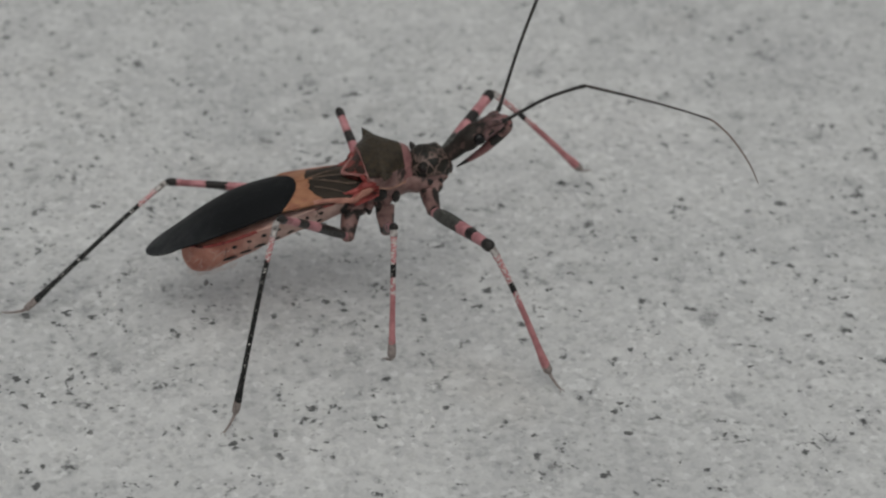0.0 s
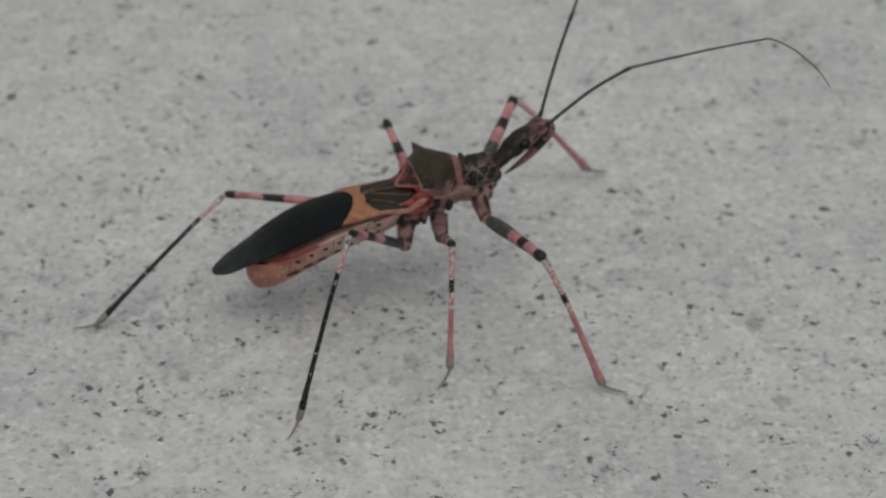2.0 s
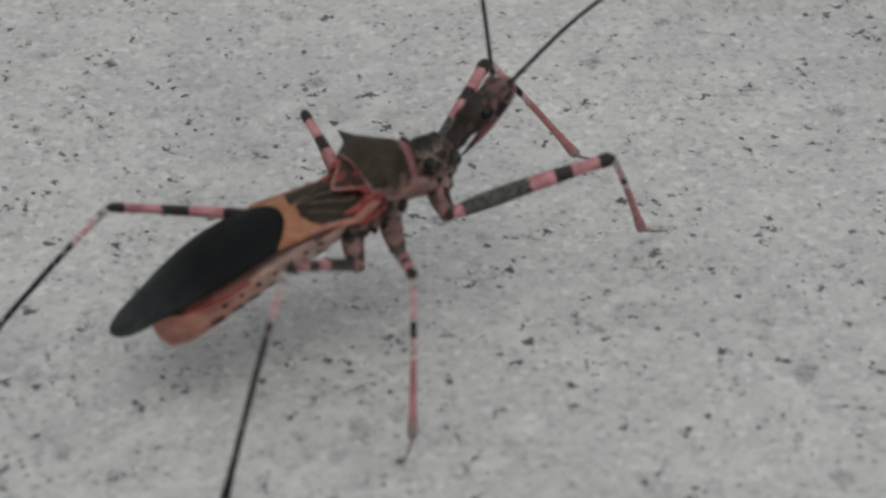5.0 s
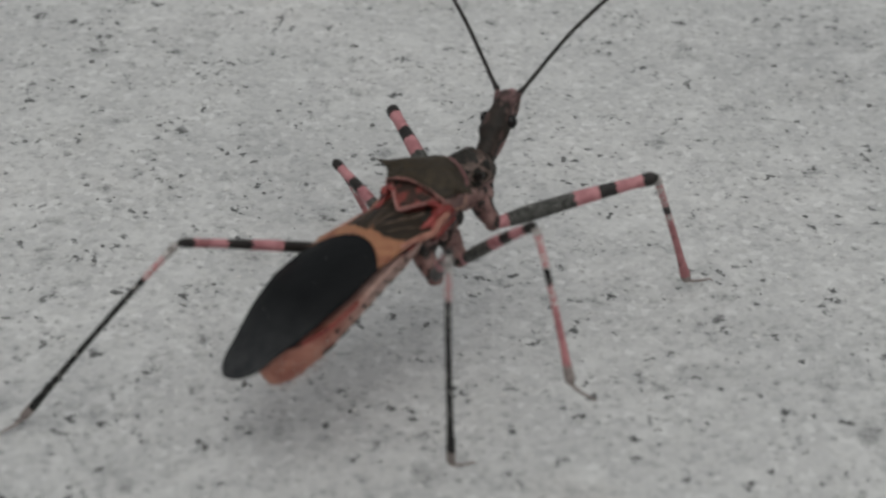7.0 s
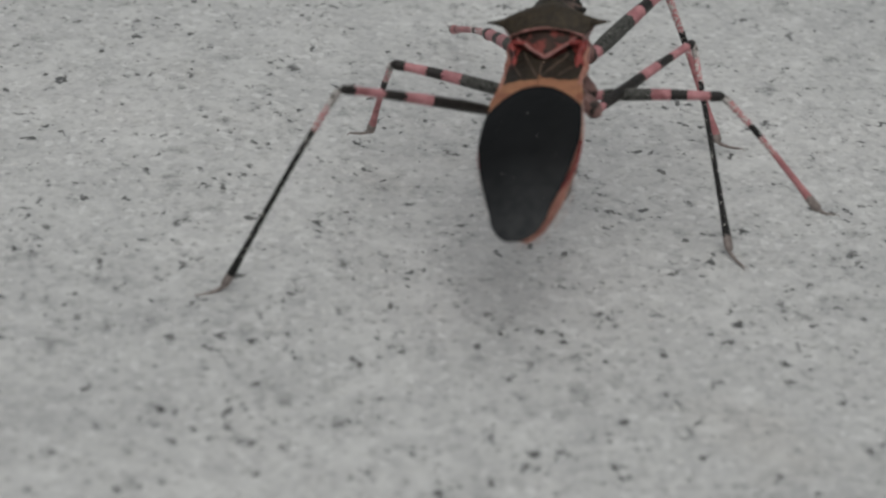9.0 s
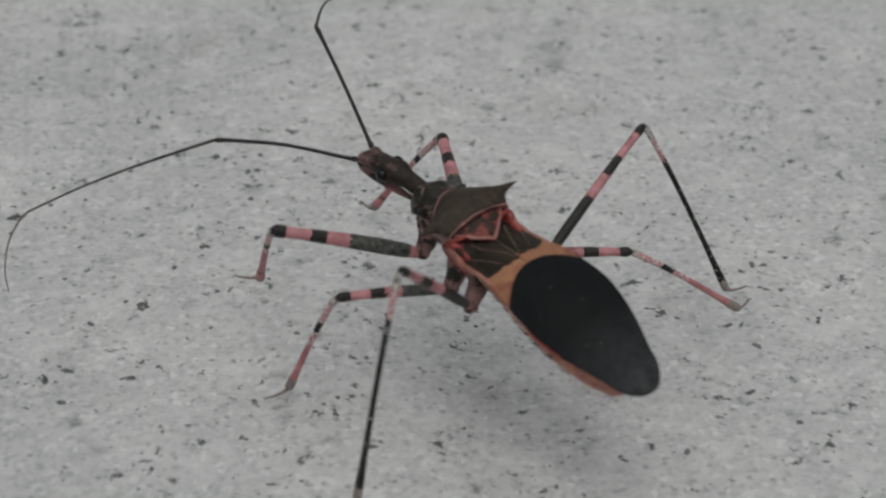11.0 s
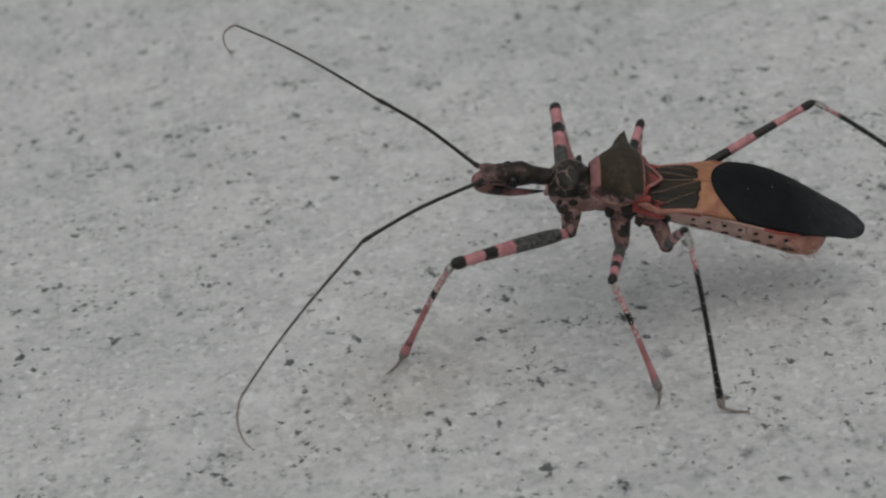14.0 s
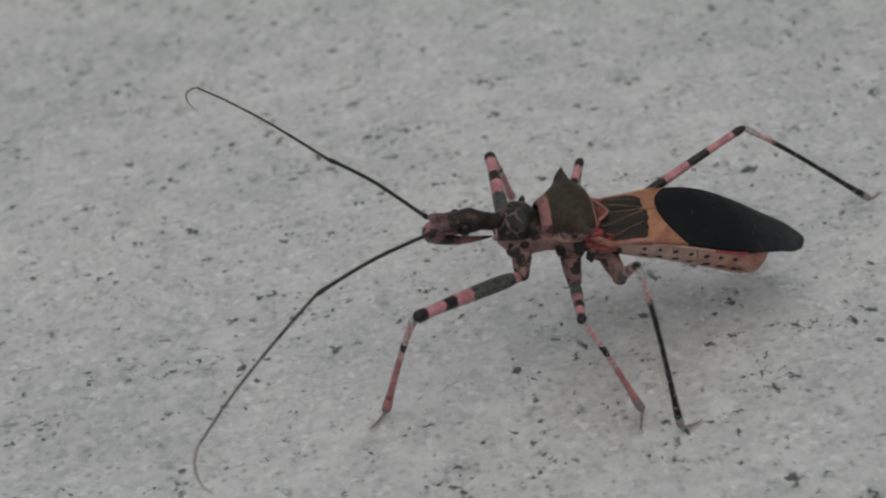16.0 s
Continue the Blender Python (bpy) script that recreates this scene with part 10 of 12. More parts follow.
    walk(FEELERS["left"][1], [
        (0, aim((9.27, 4.07, 8.17), (13.61, 8.95, 15.74), (0.45, 0.51, 0.73))),
        (0.25, aim((9.26, 3.99, 8.20), (13.61, 8.81, 15.81), (0.45, 0.51, 0.74))),
        (0.5, aim((9.26, 3.90, 8.24), (13.61, 8.65, 15.88), (0.45, 0.50, 0.74))),
        (0.75, aim((9.27, 3.94, 8.22), (13.64, 8.70, 15.84), (0.45, 0.50, 0.74))),
        (1, aim((9.28, 4.00, 8.19), (13.66, 8.80, 15.78), (0.45, 0.50, 0.74))),
        (1.25, aim((9.23, 3.93, 8.27), (13.57, 8.77, 15.86), (0.44, 0.49, 0.75))),
        (1.5, aim((9.24, 4.04, 8.20), (13.57, 8.91, 15.78), (0.44, 0.50, 0.74))),
        (1.75, aim((9.45, 4.80, 7.51), (13.93, 9.64, 15.01), (0.48, 0.60, 0.64))),
        (2, aim((9.58, 5.49, 6.69), (14.22, 10.31, 14.12), (0.50, 0.69, 0.52))),
        (2.25, aim((9.62, 5.74, 6.37), (14.34, 10.62, 13.70), (0.51, 0.72, 0.47))),
        (2.5, aim((9.56, 5.72, 6.52), (14.21, 10.68, 13.85), (0.50, 0.71, 0.49))),
        (2.75, aim((9.24, 5.19, 7.47), (13.50, 10.14, 15.03), (0.46, 0.63, 0.62))),
        (3, aim((8.72, 4.49, 8.41), (12.44, 9.50, 16.22), (0.39, 0.54, 0.75))),
        (3.2, aim((8.37, 4.86, 8.31), (11.56, 10.30, 16.06), (0.34, 0.58, 0.74))),
        (3.463, aim((8.23, 5.01, 8.27), (11.18, 10.57, 16.04), (0.32, 0.60, 0.73))),
        (3.725, aim((8.11, 5.14, 8.24), (10.84, 10.79, 16.02), (0.31, 0.61, 0.73))),
        (3.987, aim((7.99, 5.26, 8.21), (10.52, 10.99, 16.00), (0.29, 0.62, 0.73))),
        (4.25, aim((7.88, 5.37, 8.19), (10.22, 11.18, 15.98), (0.28, 0.63, 0.73))),
        (4.513, aim((7.77, 5.48, 8.16), (9.91, 11.35, 15.95), (0.26, 0.64, 0.72))),
        (4.775, aim((7.65, 5.60, 8.12), (9.59, 11.53, 15.92), (0.25, 0.65, 0.72))),
        (5.037, aim((7.52, 5.72, 8.08), (9.25, 11.72, 15.88), (0.23, 0.66, 0.72))),
        (5.3, aim((7.38, 5.85, 8.02), (8.87, 11.93, 15.81), (0.21, 0.67, 0.71))),
        (5.5, aim((7.07, 6.23, 7.80), (8.00, 12.47, 15.55), (0.16, 0.69, 0.70))),
        (5.75, aim((6.64, 6.61, 7.61), (6.80, 13.05, 15.25), (0.10, 0.73, 0.68))),
        (6, aim((6.27, 6.94, 7.44), (5.78, 13.52, 14.95), (0.06, 0.75, 0.65))),
        (6.25, aim((6.03, 7.15, 7.33), (5.17, 13.80, 14.75), (0.03, 0.77, 0.63))),
        (6.5, aim((6.03, 7.25, 7.30), (5.15, 13.93, 14.68), (0.04, 0.78, 0.63))),
        (6.75, aim((6.58, 7.03, 7.40), (6.25, 13.71, 14.82), (0.11, 0.76, 0.64))),
        (7, aim((7.24, 6.71, 7.48), (7.64, 13.35, 14.93), (0.19, 0.72, 0.66))),
        (7.25, aim((7.51, 6.29, 7.64), (8.16, 12.53, 15.41), (0.21, 0.68, 0.71))),
        (7.5, aim((7.98, 6.14, 7.43), (9.40, 12.65, 14.88), (0.26, 0.67, 0.70))),
        (7.583, aim((8.48, 6.42, 6.92), (11.43, 14.04, 12.68), (0.32, 0.70, 0.63))),
        (7.667, aim((8.96, 6.64, 6.36), (13.24, 14.87, 10.05), (0.39, 0.73, 0.56))),
        (7.75, aim((9.40, 6.80, 5.75), (14.75, 15.12, 7.14), (0.45, 0.76, 0.47))),
        (7.833, aim((9.81, 6.90, 5.11), (15.88, 14.78, 4.11), (0.51, 0.77, 0.38))),
        (7.917, aim((10.18, 6.94, 4.44), (16.57, 13.86, 1.11), (0.56, 0.78, 0.29))),
        (8, aim((10.50, 6.92, 3.74), (16.81, 12.44, -1.70), (0.60, 0.77, 0.20))),
        (8.125, aim((10.75, 6.81, 3.46), (16.85, 13.17, -1.25), (0.64, 0.75, 0.17))),
        (8.25, aim((10.99, 6.69, 3.18), (16.80, 13.80, -0.75), (0.67, 0.73, 0.14))),
        (8.375, aim((11.21, 6.55, 2.90), (16.65, 14.33, -0.21), (0.70, 0.71, 0.10))),
        (8.5, aim((11.42, 6.39, 2.61), (16.43, 14.74, 0.38), (0.73, 0.68, 0.07))),
        (8.583, aim((11.69, 5.96, 2.91), (17.15, 14.32, 2.50), (0.76, 0.64, 0.11))),
        (8.667, aim((11.94, 5.51, 3.21), (17.65, 13.58, 4.63), (0.79, 0.60, 0.15))),
        (8.75, aim((12.16, 5.04, 3.50), (17.93, 12.55, 6.71), (0.81, 0.55, 0.18))),
        (8.833, aim((12.36, 4.56, 3.79), (17.97, 11.23, 8.67), (0.84, 0.50, 0.22))),
        (8.917, aim((12.53, 4.06, 4.07), (17.80, 9.66, 10.45), (0.86, 0.45, 0.26))),
        (9, aim((12.67, 3.54, 4.34), (17.41, 7.88, 12.00), (0.87, 0.40, 0.29))),
        (9.2, aim((12.50, 3.43, 5.03), (17.88, 6.62, 12.82), (0.87, 0.29, 0.41))),
        (9.462, aim((12.34, 3.88, 5.00), (17.97, 7.98, 12.17), (0.85, 0.34, 0.41))),
        (9.725, aim((12.16, 4.37, 4.95), (17.93, 9.58, 11.22), (0.82, 0.40, 0.41))),
        (9.988, aim((11.93, 4.88, 4.85), (17.67, 11.31, 9.90), (0.79, 0.47, 0.39))),
        (10.119, aim((11.81, 5.13, 4.78), (17.45, 12.17, 9.09), (0.77, 0.51, 0.38))),
        (10.25, aim((11.68, 5.38, 4.70), (17.17, 12.95, 8.22), (0.75, 0.54, 0.37))),
        (10.381, aim((11.54, 5.62, 4.61), (16.82, 13.65, 7.33), (0.73, 0.58, 0.36))),
        (10.512, aim((11.39, 5.85, 4.52), (16.42, 14.28, 6.40), (0.71, 0.61, 0.35))),
        (10.775, aim((11.09, 6.28, 4.31), (15.57, 15.21, 4.58), (0.67, 0.67, 0.32))),
        (11.038, aim((10.81, 6.63, 4.07), (14.73, 15.75, 2.95), (0.63, 0.72, 0.30))),
        (11.3, aim((10.55, 6.92, 3.83), (14.01, 16.02, 1.56), (0.59, 0.76, 0.27))),
        (11.35, aim((10.71, 6.83, 3.66), (14.36, 15.81, 1.26), (0.61, 0.75, 0.26))),
        (11.4, aim((10.86, 6.73, 3.49), (14.71, 15.59, 0.96), (0.62, 0.75, 0.24))),
        (11.45, aim((11.01, 6.62, 3.32), (15.05, 15.36, 0.67), (0.64, 0.74, 0.23))),
        (11.5, aim((11.16, 6.52, 3.15), (15.39, 15.13, 0.37), (0.65, 0.73, 0.21))),
        (11.625, aim((11.15, 6.50, 3.21), (16.03, 14.63, 0.05), (0.65, 0.73, 0.23))),
        (11.75, aim((11.15, 6.49, 3.27), (16.63, 14.07, -0.23), (0.65, 0.73, 0.24))),
        (11.875, aim((11.14, 6.47, 3.33), (17.18, 13.44, -0.50), (0.64, 0.72, 0.26))),
        (12, aim((11.13, 6.45, 3.39), (17.69, 12.76, -0.73), (0.64, 0.72, 0.27))),
        (12.25, aim((11.77, 6.07, 2.53), (17.65, 12.87, -1.85), (0.73, 0.67, 0.15))),
        (12.5, aim((12.32, 5.52, 1.62), (17.39, 12.91, -2.80), (0.81, 0.59, 0.02))),
        (12.75, aim((12.50, 5.23, 1.63), (18.31, 12.09, -2.75), (0.83, 0.55, 0.02))),
        (13, aim((12.62, 5.02, 1.71), (19.27, 11.20, -2.47), (0.85, 0.53, 0.03))),
        (13.25, aim((12.82, 4.70, 1.16), (19.50, 11.01, -2.75), (0.88, 0.48, -0.05))),
        (13.5, aim((12.91, 4.45, 0.60), (19.39, 11.13, -3.03), (0.89, 0.44, -0.12))),
        (13.75, aim((12.82, 4.54, 0.40), (18.93, 11.66, -3.04), (0.88, 0.46, -0.15))),
        (14, aim((12.74, 4.73, 0.65), (18.74, 11.99, -2.69), (0.86, 0.49, -0.12))),
        (14.125, aim((12.80, 4.74, 1.29), (19.26, 11.58, -2.06), (0.87, 0.49, -0.03))),
        (14.25, aim((12.80, 4.72, 1.94), (19.69, 11.12, -1.42), (0.87, 0.49, 0.06))),
        (14.375, aim((12.74, 4.68, 2.59), (20.05, 10.61, -0.77), (0.86, 0.48, 0.15))),
        (14.5, aim((12.64, 4.60, 3.22), (20.33, 10.04, -0.12), (0.85, 0.47, 0.24))),
        (14.75, aim((12.66, 4.49, 3.30), (20.58, 9.99, 0.69), (0.85, 0.47, 0.25))),
        (15, aim((12.84, 4.32, 2.91), (20.74, 10.15, 1.06), (0.87, 0.45, 0.20))),
        (15.25, aim((13.21, 3.76, 2.23), (21.01, 9.80, 0.60), (0.92, 0.37, 0.10))),
        (15.5, aim((13.41, 3.30, 1.50), (21.00, 9.59, -0.11), (0.96, 0.29, -0.00))),
        (15.75, aim((13.27, 3.65, 1.10), (20.40, 10.44, -0.60), (0.94, 0.34, -0.06))),
        (16, aim((13.09, 4.04, 0.95), (19.88, 11.15, -0.85), (0.92, 0.39, -0.09)))])
    walk(FEELERS["left"][2], [
        (0, aim((13.61, 8.95, 15.74), (15.55, 11.57, 18.64), (0.43, 0.49, 0.76))),
        (0.25, aim((13.61, 8.81, 15.81), (15.55, 11.40, 18.72), (0.43, 0.48, 0.76))),
        (0.5, aim((13.61, 8.65, 15.88), (15.58, 11.21, 18.81), (0.44, 0.48, 0.76))),
        (0.75, aim((13.64, 8.70, 15.84), (15.63, 11.26, 18.76), (0.44, 0.48, 0.76))),
        (1, aim((13.66, 8.80, 15.78), (15.66, 11.37, 18.68), (0.44, 0.48, 0.76))),
        (1.25, aim((13.57, 8.77, 15.86), (15.55, 11.36, 18.76), (0.43, 0.48, 0.76))),
        (1.5, aim((13.57, 8.91, 15.78), (15.55, 11.52, 18.67), (0.43, 0.49, 0.76))),
        (1.75, aim((13.93, 9.64, 15.01), (15.96, 12.21, 17.90), (0.45, 0.48, 0.75))),
        (2, aim((14.22, 10.31, 14.12), (16.31, 12.84, 17.00), (0.46, 0.48, 0.74))),
        (2.25, aim((14.34, 10.62, 13.70), (16.44, 13.17, 16.55), (0.47, 0.49, 0.73))),
        (2.5, aim((14.21, 10.68, 13.85), (16.26, 13.28, 16.69), (0.46, 0.50, 0.73))),
        (2.75, aim((13.50, 10.14, 15.03), (15.35, 12.78, 17.97), (0.43, 0.50, 0.76))),
        (3, aim((12.44, 9.50, 16.22), (14.01, 12.21, 19.25), (0.37, 0.50, 0.78))),
        (3.2, aim((11.56, 10.30, 16.06), (12.83, 13.21, 19.06), (0.32, 0.54, 0.78))),
        (3.463, aim((11.18, 10.57, 16.04), (12.31, 13.54, 19.03), (0.30, 0.56, 0.78))),
        (3.725, aim((10.84, 10.79, 16.02), (11.83, 13.82, 19.00), (0.27, 0.57, 0.78))),
        (3.987, aim((10.52, 10.99, 16.00), (11.39, 14.07, 18.97), (0.25, 0.57, 0.78))),
        (4.25, aim((10.22, 11.18, 15.98), (10.96, 14.29, 18.94), (0.23, 0.58, 0.78))),
        (4.513, aim((9.91, 11.35, 15.95), (10.53, 14.50, 18.91), (0.21, 0.59, 0.78))),
        (4.775, aim((9.59, 11.53, 15.92), (10.09, 14.71, 18.87), (0.19, 0.59, 0.78))),
        (5.037, aim((9.25, 11.72, 15.88), (9.61, 14.94, 18.81), (0.17, 0.60, 0.78))),
        (5.3, aim((8.87, 11.93, 15.81), (9.08, 15.18, 18.72), (0.15, 0.61, 0.78))),
        (5.5, aim((8.00, 12.47, 15.55), (7.95, 15.73, 18.40), (0.09, 0.62, 0.78))),
        (5.75, aim((6.80, 13.05, 15.25), (6.34, 16.35, 17.97), (0.02, 0.64, 0.76))),
        (6, aim((5.78, 13.52, 14.95), (4.98, 16.81, 17.53), (-0.05, 0.66, 0.75))),
        (6.25, aim((5.17, 13.80, 14.75), (4.19, 17.10, 17.25), (-0.09, 0.66, 0.74))),
        (6.5, aim((5.15, 13.93, 14.68), (4.15, 17.25, 17.15), (-0.09, 0.67, 0.74))),
        (6.75, aim((6.25, 13.71, 14.82), (5.46, 17.12, 17.23), (-0.03, 0.67, 0.74))),
        (7, aim((7.64, 13.35, 14.93), (7.14, 16.85, 17.29), (0.04, 0.66, 0.75))),
        (7.25, aim((8.16, 12.53, 15.41), (8.09, 16.05, 17.89), (0.06, 0.62, 0.78))),
        (7.5, aim((9.40, 12.65, 14.88), (9.34, 16.36, 17.17), (0.14, 0.65, 0.75))),
        (7.583, aim((11.43, 14.04, 12.68), (10.66, 18.03, 14.24), (0.26, 0.74, 0.62))),
        (7.667, aim((13.24, 14.87, 10.05), (11.81, 18.92, 10.78), (0.40, 0.81, 0.42))),
        (7.75, aim((14.75, 15.12, 7.14), (12.73, 18.98, 7.01), (0.53, 0.83, 0.15))),
        (7.833, aim((15.88, 14.78, 4.11), (13.40, 18.22, 3.12), (0.62, 0.77, -0.15))),
        (7.917, aim((16.57, 13.86, 1.11), (13.78, 16.69, -0.68), (0.64, 0.66, -0.38))),
        (8, aim((16.81, 12.44, -1.70), (13.87, 14.48, -4.19), (0.63, 0.55, -0.54))),
        (8.125, aim((16.85, 13.17, -1.25), (13.95, 15.54, -3.49), (0.61, 0.64, -0.47))),
        (8.25, aim((16.80, 13.80, -0.75), (13.96, 16.47, -2.72), (0.58, 0.71, -0.39))),
        (8.375, aim((16.65, 14.33, -0.21), (13.91, 17.28, -1.88), (0.54, 0.78, -0.31))),
        (8.5, aim((16.43, 14.74, 0.38), (13.80, 17.95, -0.99), (0.50, 0.84, -0.22))),
        (8.583, aim((17.15, 14.32, 2.50), (15.04, 18.08, 1.83), (0.54, 0.84, -0.06))),
        (8.667, aim((17.65, 13.58, 4.63), (16.18, 17.69, 4.69), (0.57, 0.81, 0.13))),
        (8.75, aim((17.93, 12.55, 6.71), (17.17, 16.77, 7.50), (0.57, 0.75, 0.33))),
        (8.833, aim((17.97, 11.23, 8.67), (17.98, 15.33, 10.14), (0.56, 0.66, 0.51))),
        (8.917, aim((17.80, 9.66, 10.45), (18.56, 13.42, 12.52), (0.52, 0.54, 0.66))),
        (9, aim((17.41, 7.88, 12.00), (18.89, 11.08, 14.56), (0.47, 0.43, 0.77))),
        (9.2, aim((17.88, 6.62, 12.82), (19.82, 9.41, 15.55), (0.54, 0.32, 0.78))),
        (9.462, aim((17.97, 7.98, 12.17), (20.04, 11.08, 14.44), (0.56, 0.41, 0.72))),
        (9.725, aim((17.93, 9.58, 11.22), (20.14, 13.05, 12.67), (0.58, 0.52, 0.63))),
        (9.988, aim((17.67, 11.31, 9.90), (19.92, 15.05, 10.04), (0.57, 0.64, 0.51))),
        (10.119, aim((17.45, 12.17, 9.09), (19.58, 15.92, 8.45), (0.56, 0.70, 0.44))),
        (10.25, aim((17.17, 12.95, 8.22), (19.12, 16.59, 6.84), (0.55, 0.76, 0.36))),
        (10.381, aim((16.82, 13.65, 7.33), (18.53, 17.08, 5.24), (0.53, 0.80, 0.27))),
        (10.512, aim((16.42, 14.28, 6.40), (17.83, 17.38, 3.67), (0.50, 0.84, 0.19))),
        (10.775, aim((15.57, 15.21, 4.58), (16.37, 17.76, 1.14), (0.45, 0.89, 0.03))),
        (11.038, aim((14.73, 15.75, 2.95), (15.00, 17.92, -0.83), (0.39, 0.91, -0.11))),
        (11.3, aim((14.01, 16.02, 1.56), (13.80, 17.97, -2.34), (0.35, 0.91, -0.23))),
        (11.35, aim((14.36, 15.81, 1.26), (13.50, 18.33, -2.19), (0.37, 0.90, -0.24))),
        (11.4, aim((14.71, 15.59, 0.96), (13.24, 18.56, -1.88), (0.39, 0.89, -0.26))),
        (11.45, aim((15.05, 15.36, 0.67), (13.05, 18.63, -1.42), (0.40, 0.87, -0.27))),
        (11.5, aim((15.39, 15.13, 0.37), (12.95, 18.54, -0.86), (0.42, 0.86, -0.28))),
        (11.625, aim((16.03, 14.63, 0.05), (13.82, 18.18, -1.18), (0.49, 0.81, -0.32))),
        (11.75, aim((16.63, 14.07, -0.23), (14.66, 17.76, -1.47), (0.55, 0.76, -0.35))),
        (11.875, aim((17.18, 13.44, -0.50), (15.46, 17.26, -1.72), (0.61, 0.70, -0.38))),
        (12, aim((17.69, 12.76, -0.73), (16.22, 16.69, -1.95), (0.66, 0.63, -0.41))),
        (12.25, aim((17.65, 12.87, -1.85), (16.13, 16.94, -2.33), (0.59, 0.68, -0.44))),
        (12.5, aim((17.39, 12.91, -2.80), (15.83, 16.99, -2.63), (0.51, 0.74, -0.44))),
        (12.75, aim((18.31, 12.09, -2.75), (17.07, 16.27, -2.84), (0.58, 0.69, -0.44))),
        (13, aim((19.27, 11.20, -2.47), (18.38, 15.44, -3.00), (0.67, 0.62, -0.42))),
        (13.25, aim((19.50, 11.01, -2.75), (18.65, 15.24, -3.41), (0.67, 0.63, -0.39))),
        (13.5, aim((19.39, 11.13, -3.03), (18.50, 15.36, -3.62), (0.65, 0.67, -0.36))),
        (13.75, aim((18.93, 11.66, -3.04), (18.05, 15.93, -3.12), (0.61, 0.71, -0.35))),
        (14, aim((18.74, 11.99, -2.69), (17.93, 16.26, -2.23), (0.60, 0.73, -0.33))),
        (14.125, aim((19.26, 11.58, -2.06), (18.56, 15.86, -1.60), (0.65, 0.69, -0.33))),
        (14.25, aim((19.69, 11.12, -1.42), (19.11, 15.42, -0.95), (0.69, 0.64, -0.33))),
        (14.375, aim((20.05, 10.61, -0.77), (19.58, 14.91, -0.29), (0.73, 0.59, -0.33))),
        (14.5, aim((20.33, 10.04, -0.12), (19.98, 14.36, 0.37), (0.77, 0.54, -0.33))),
        (14.75, aim((20.58, 9.99, 0.69), (20.54, 14.36, 0.76), (0.79, 0.55, -0.26))),
        (15, aim((20.74, 10.15, 1.06), (20.96, 14.50, 0.74), (0.79, 0.58, -0.18))),
        (15.25, aim((21.01, 9.80, 0.60), (21.31, 14.14, 0.30), (0.78, 0.60, -0.16))),
        (15.5, aim((21.00, 9.59, -0.11), (21.27, 13.95, -0.18), (0.76, 0.63, -0.16))),
        (15.75, aim((20.40, 10.44, -0.60), (20.44, 14.78, -0.12), (0.71, 0.68, -0.17))),
        (16, aim((19.88, 11.15, -0.85), (19.75, 15.42, 0.02), (0.68, 0.71, -0.18)))])
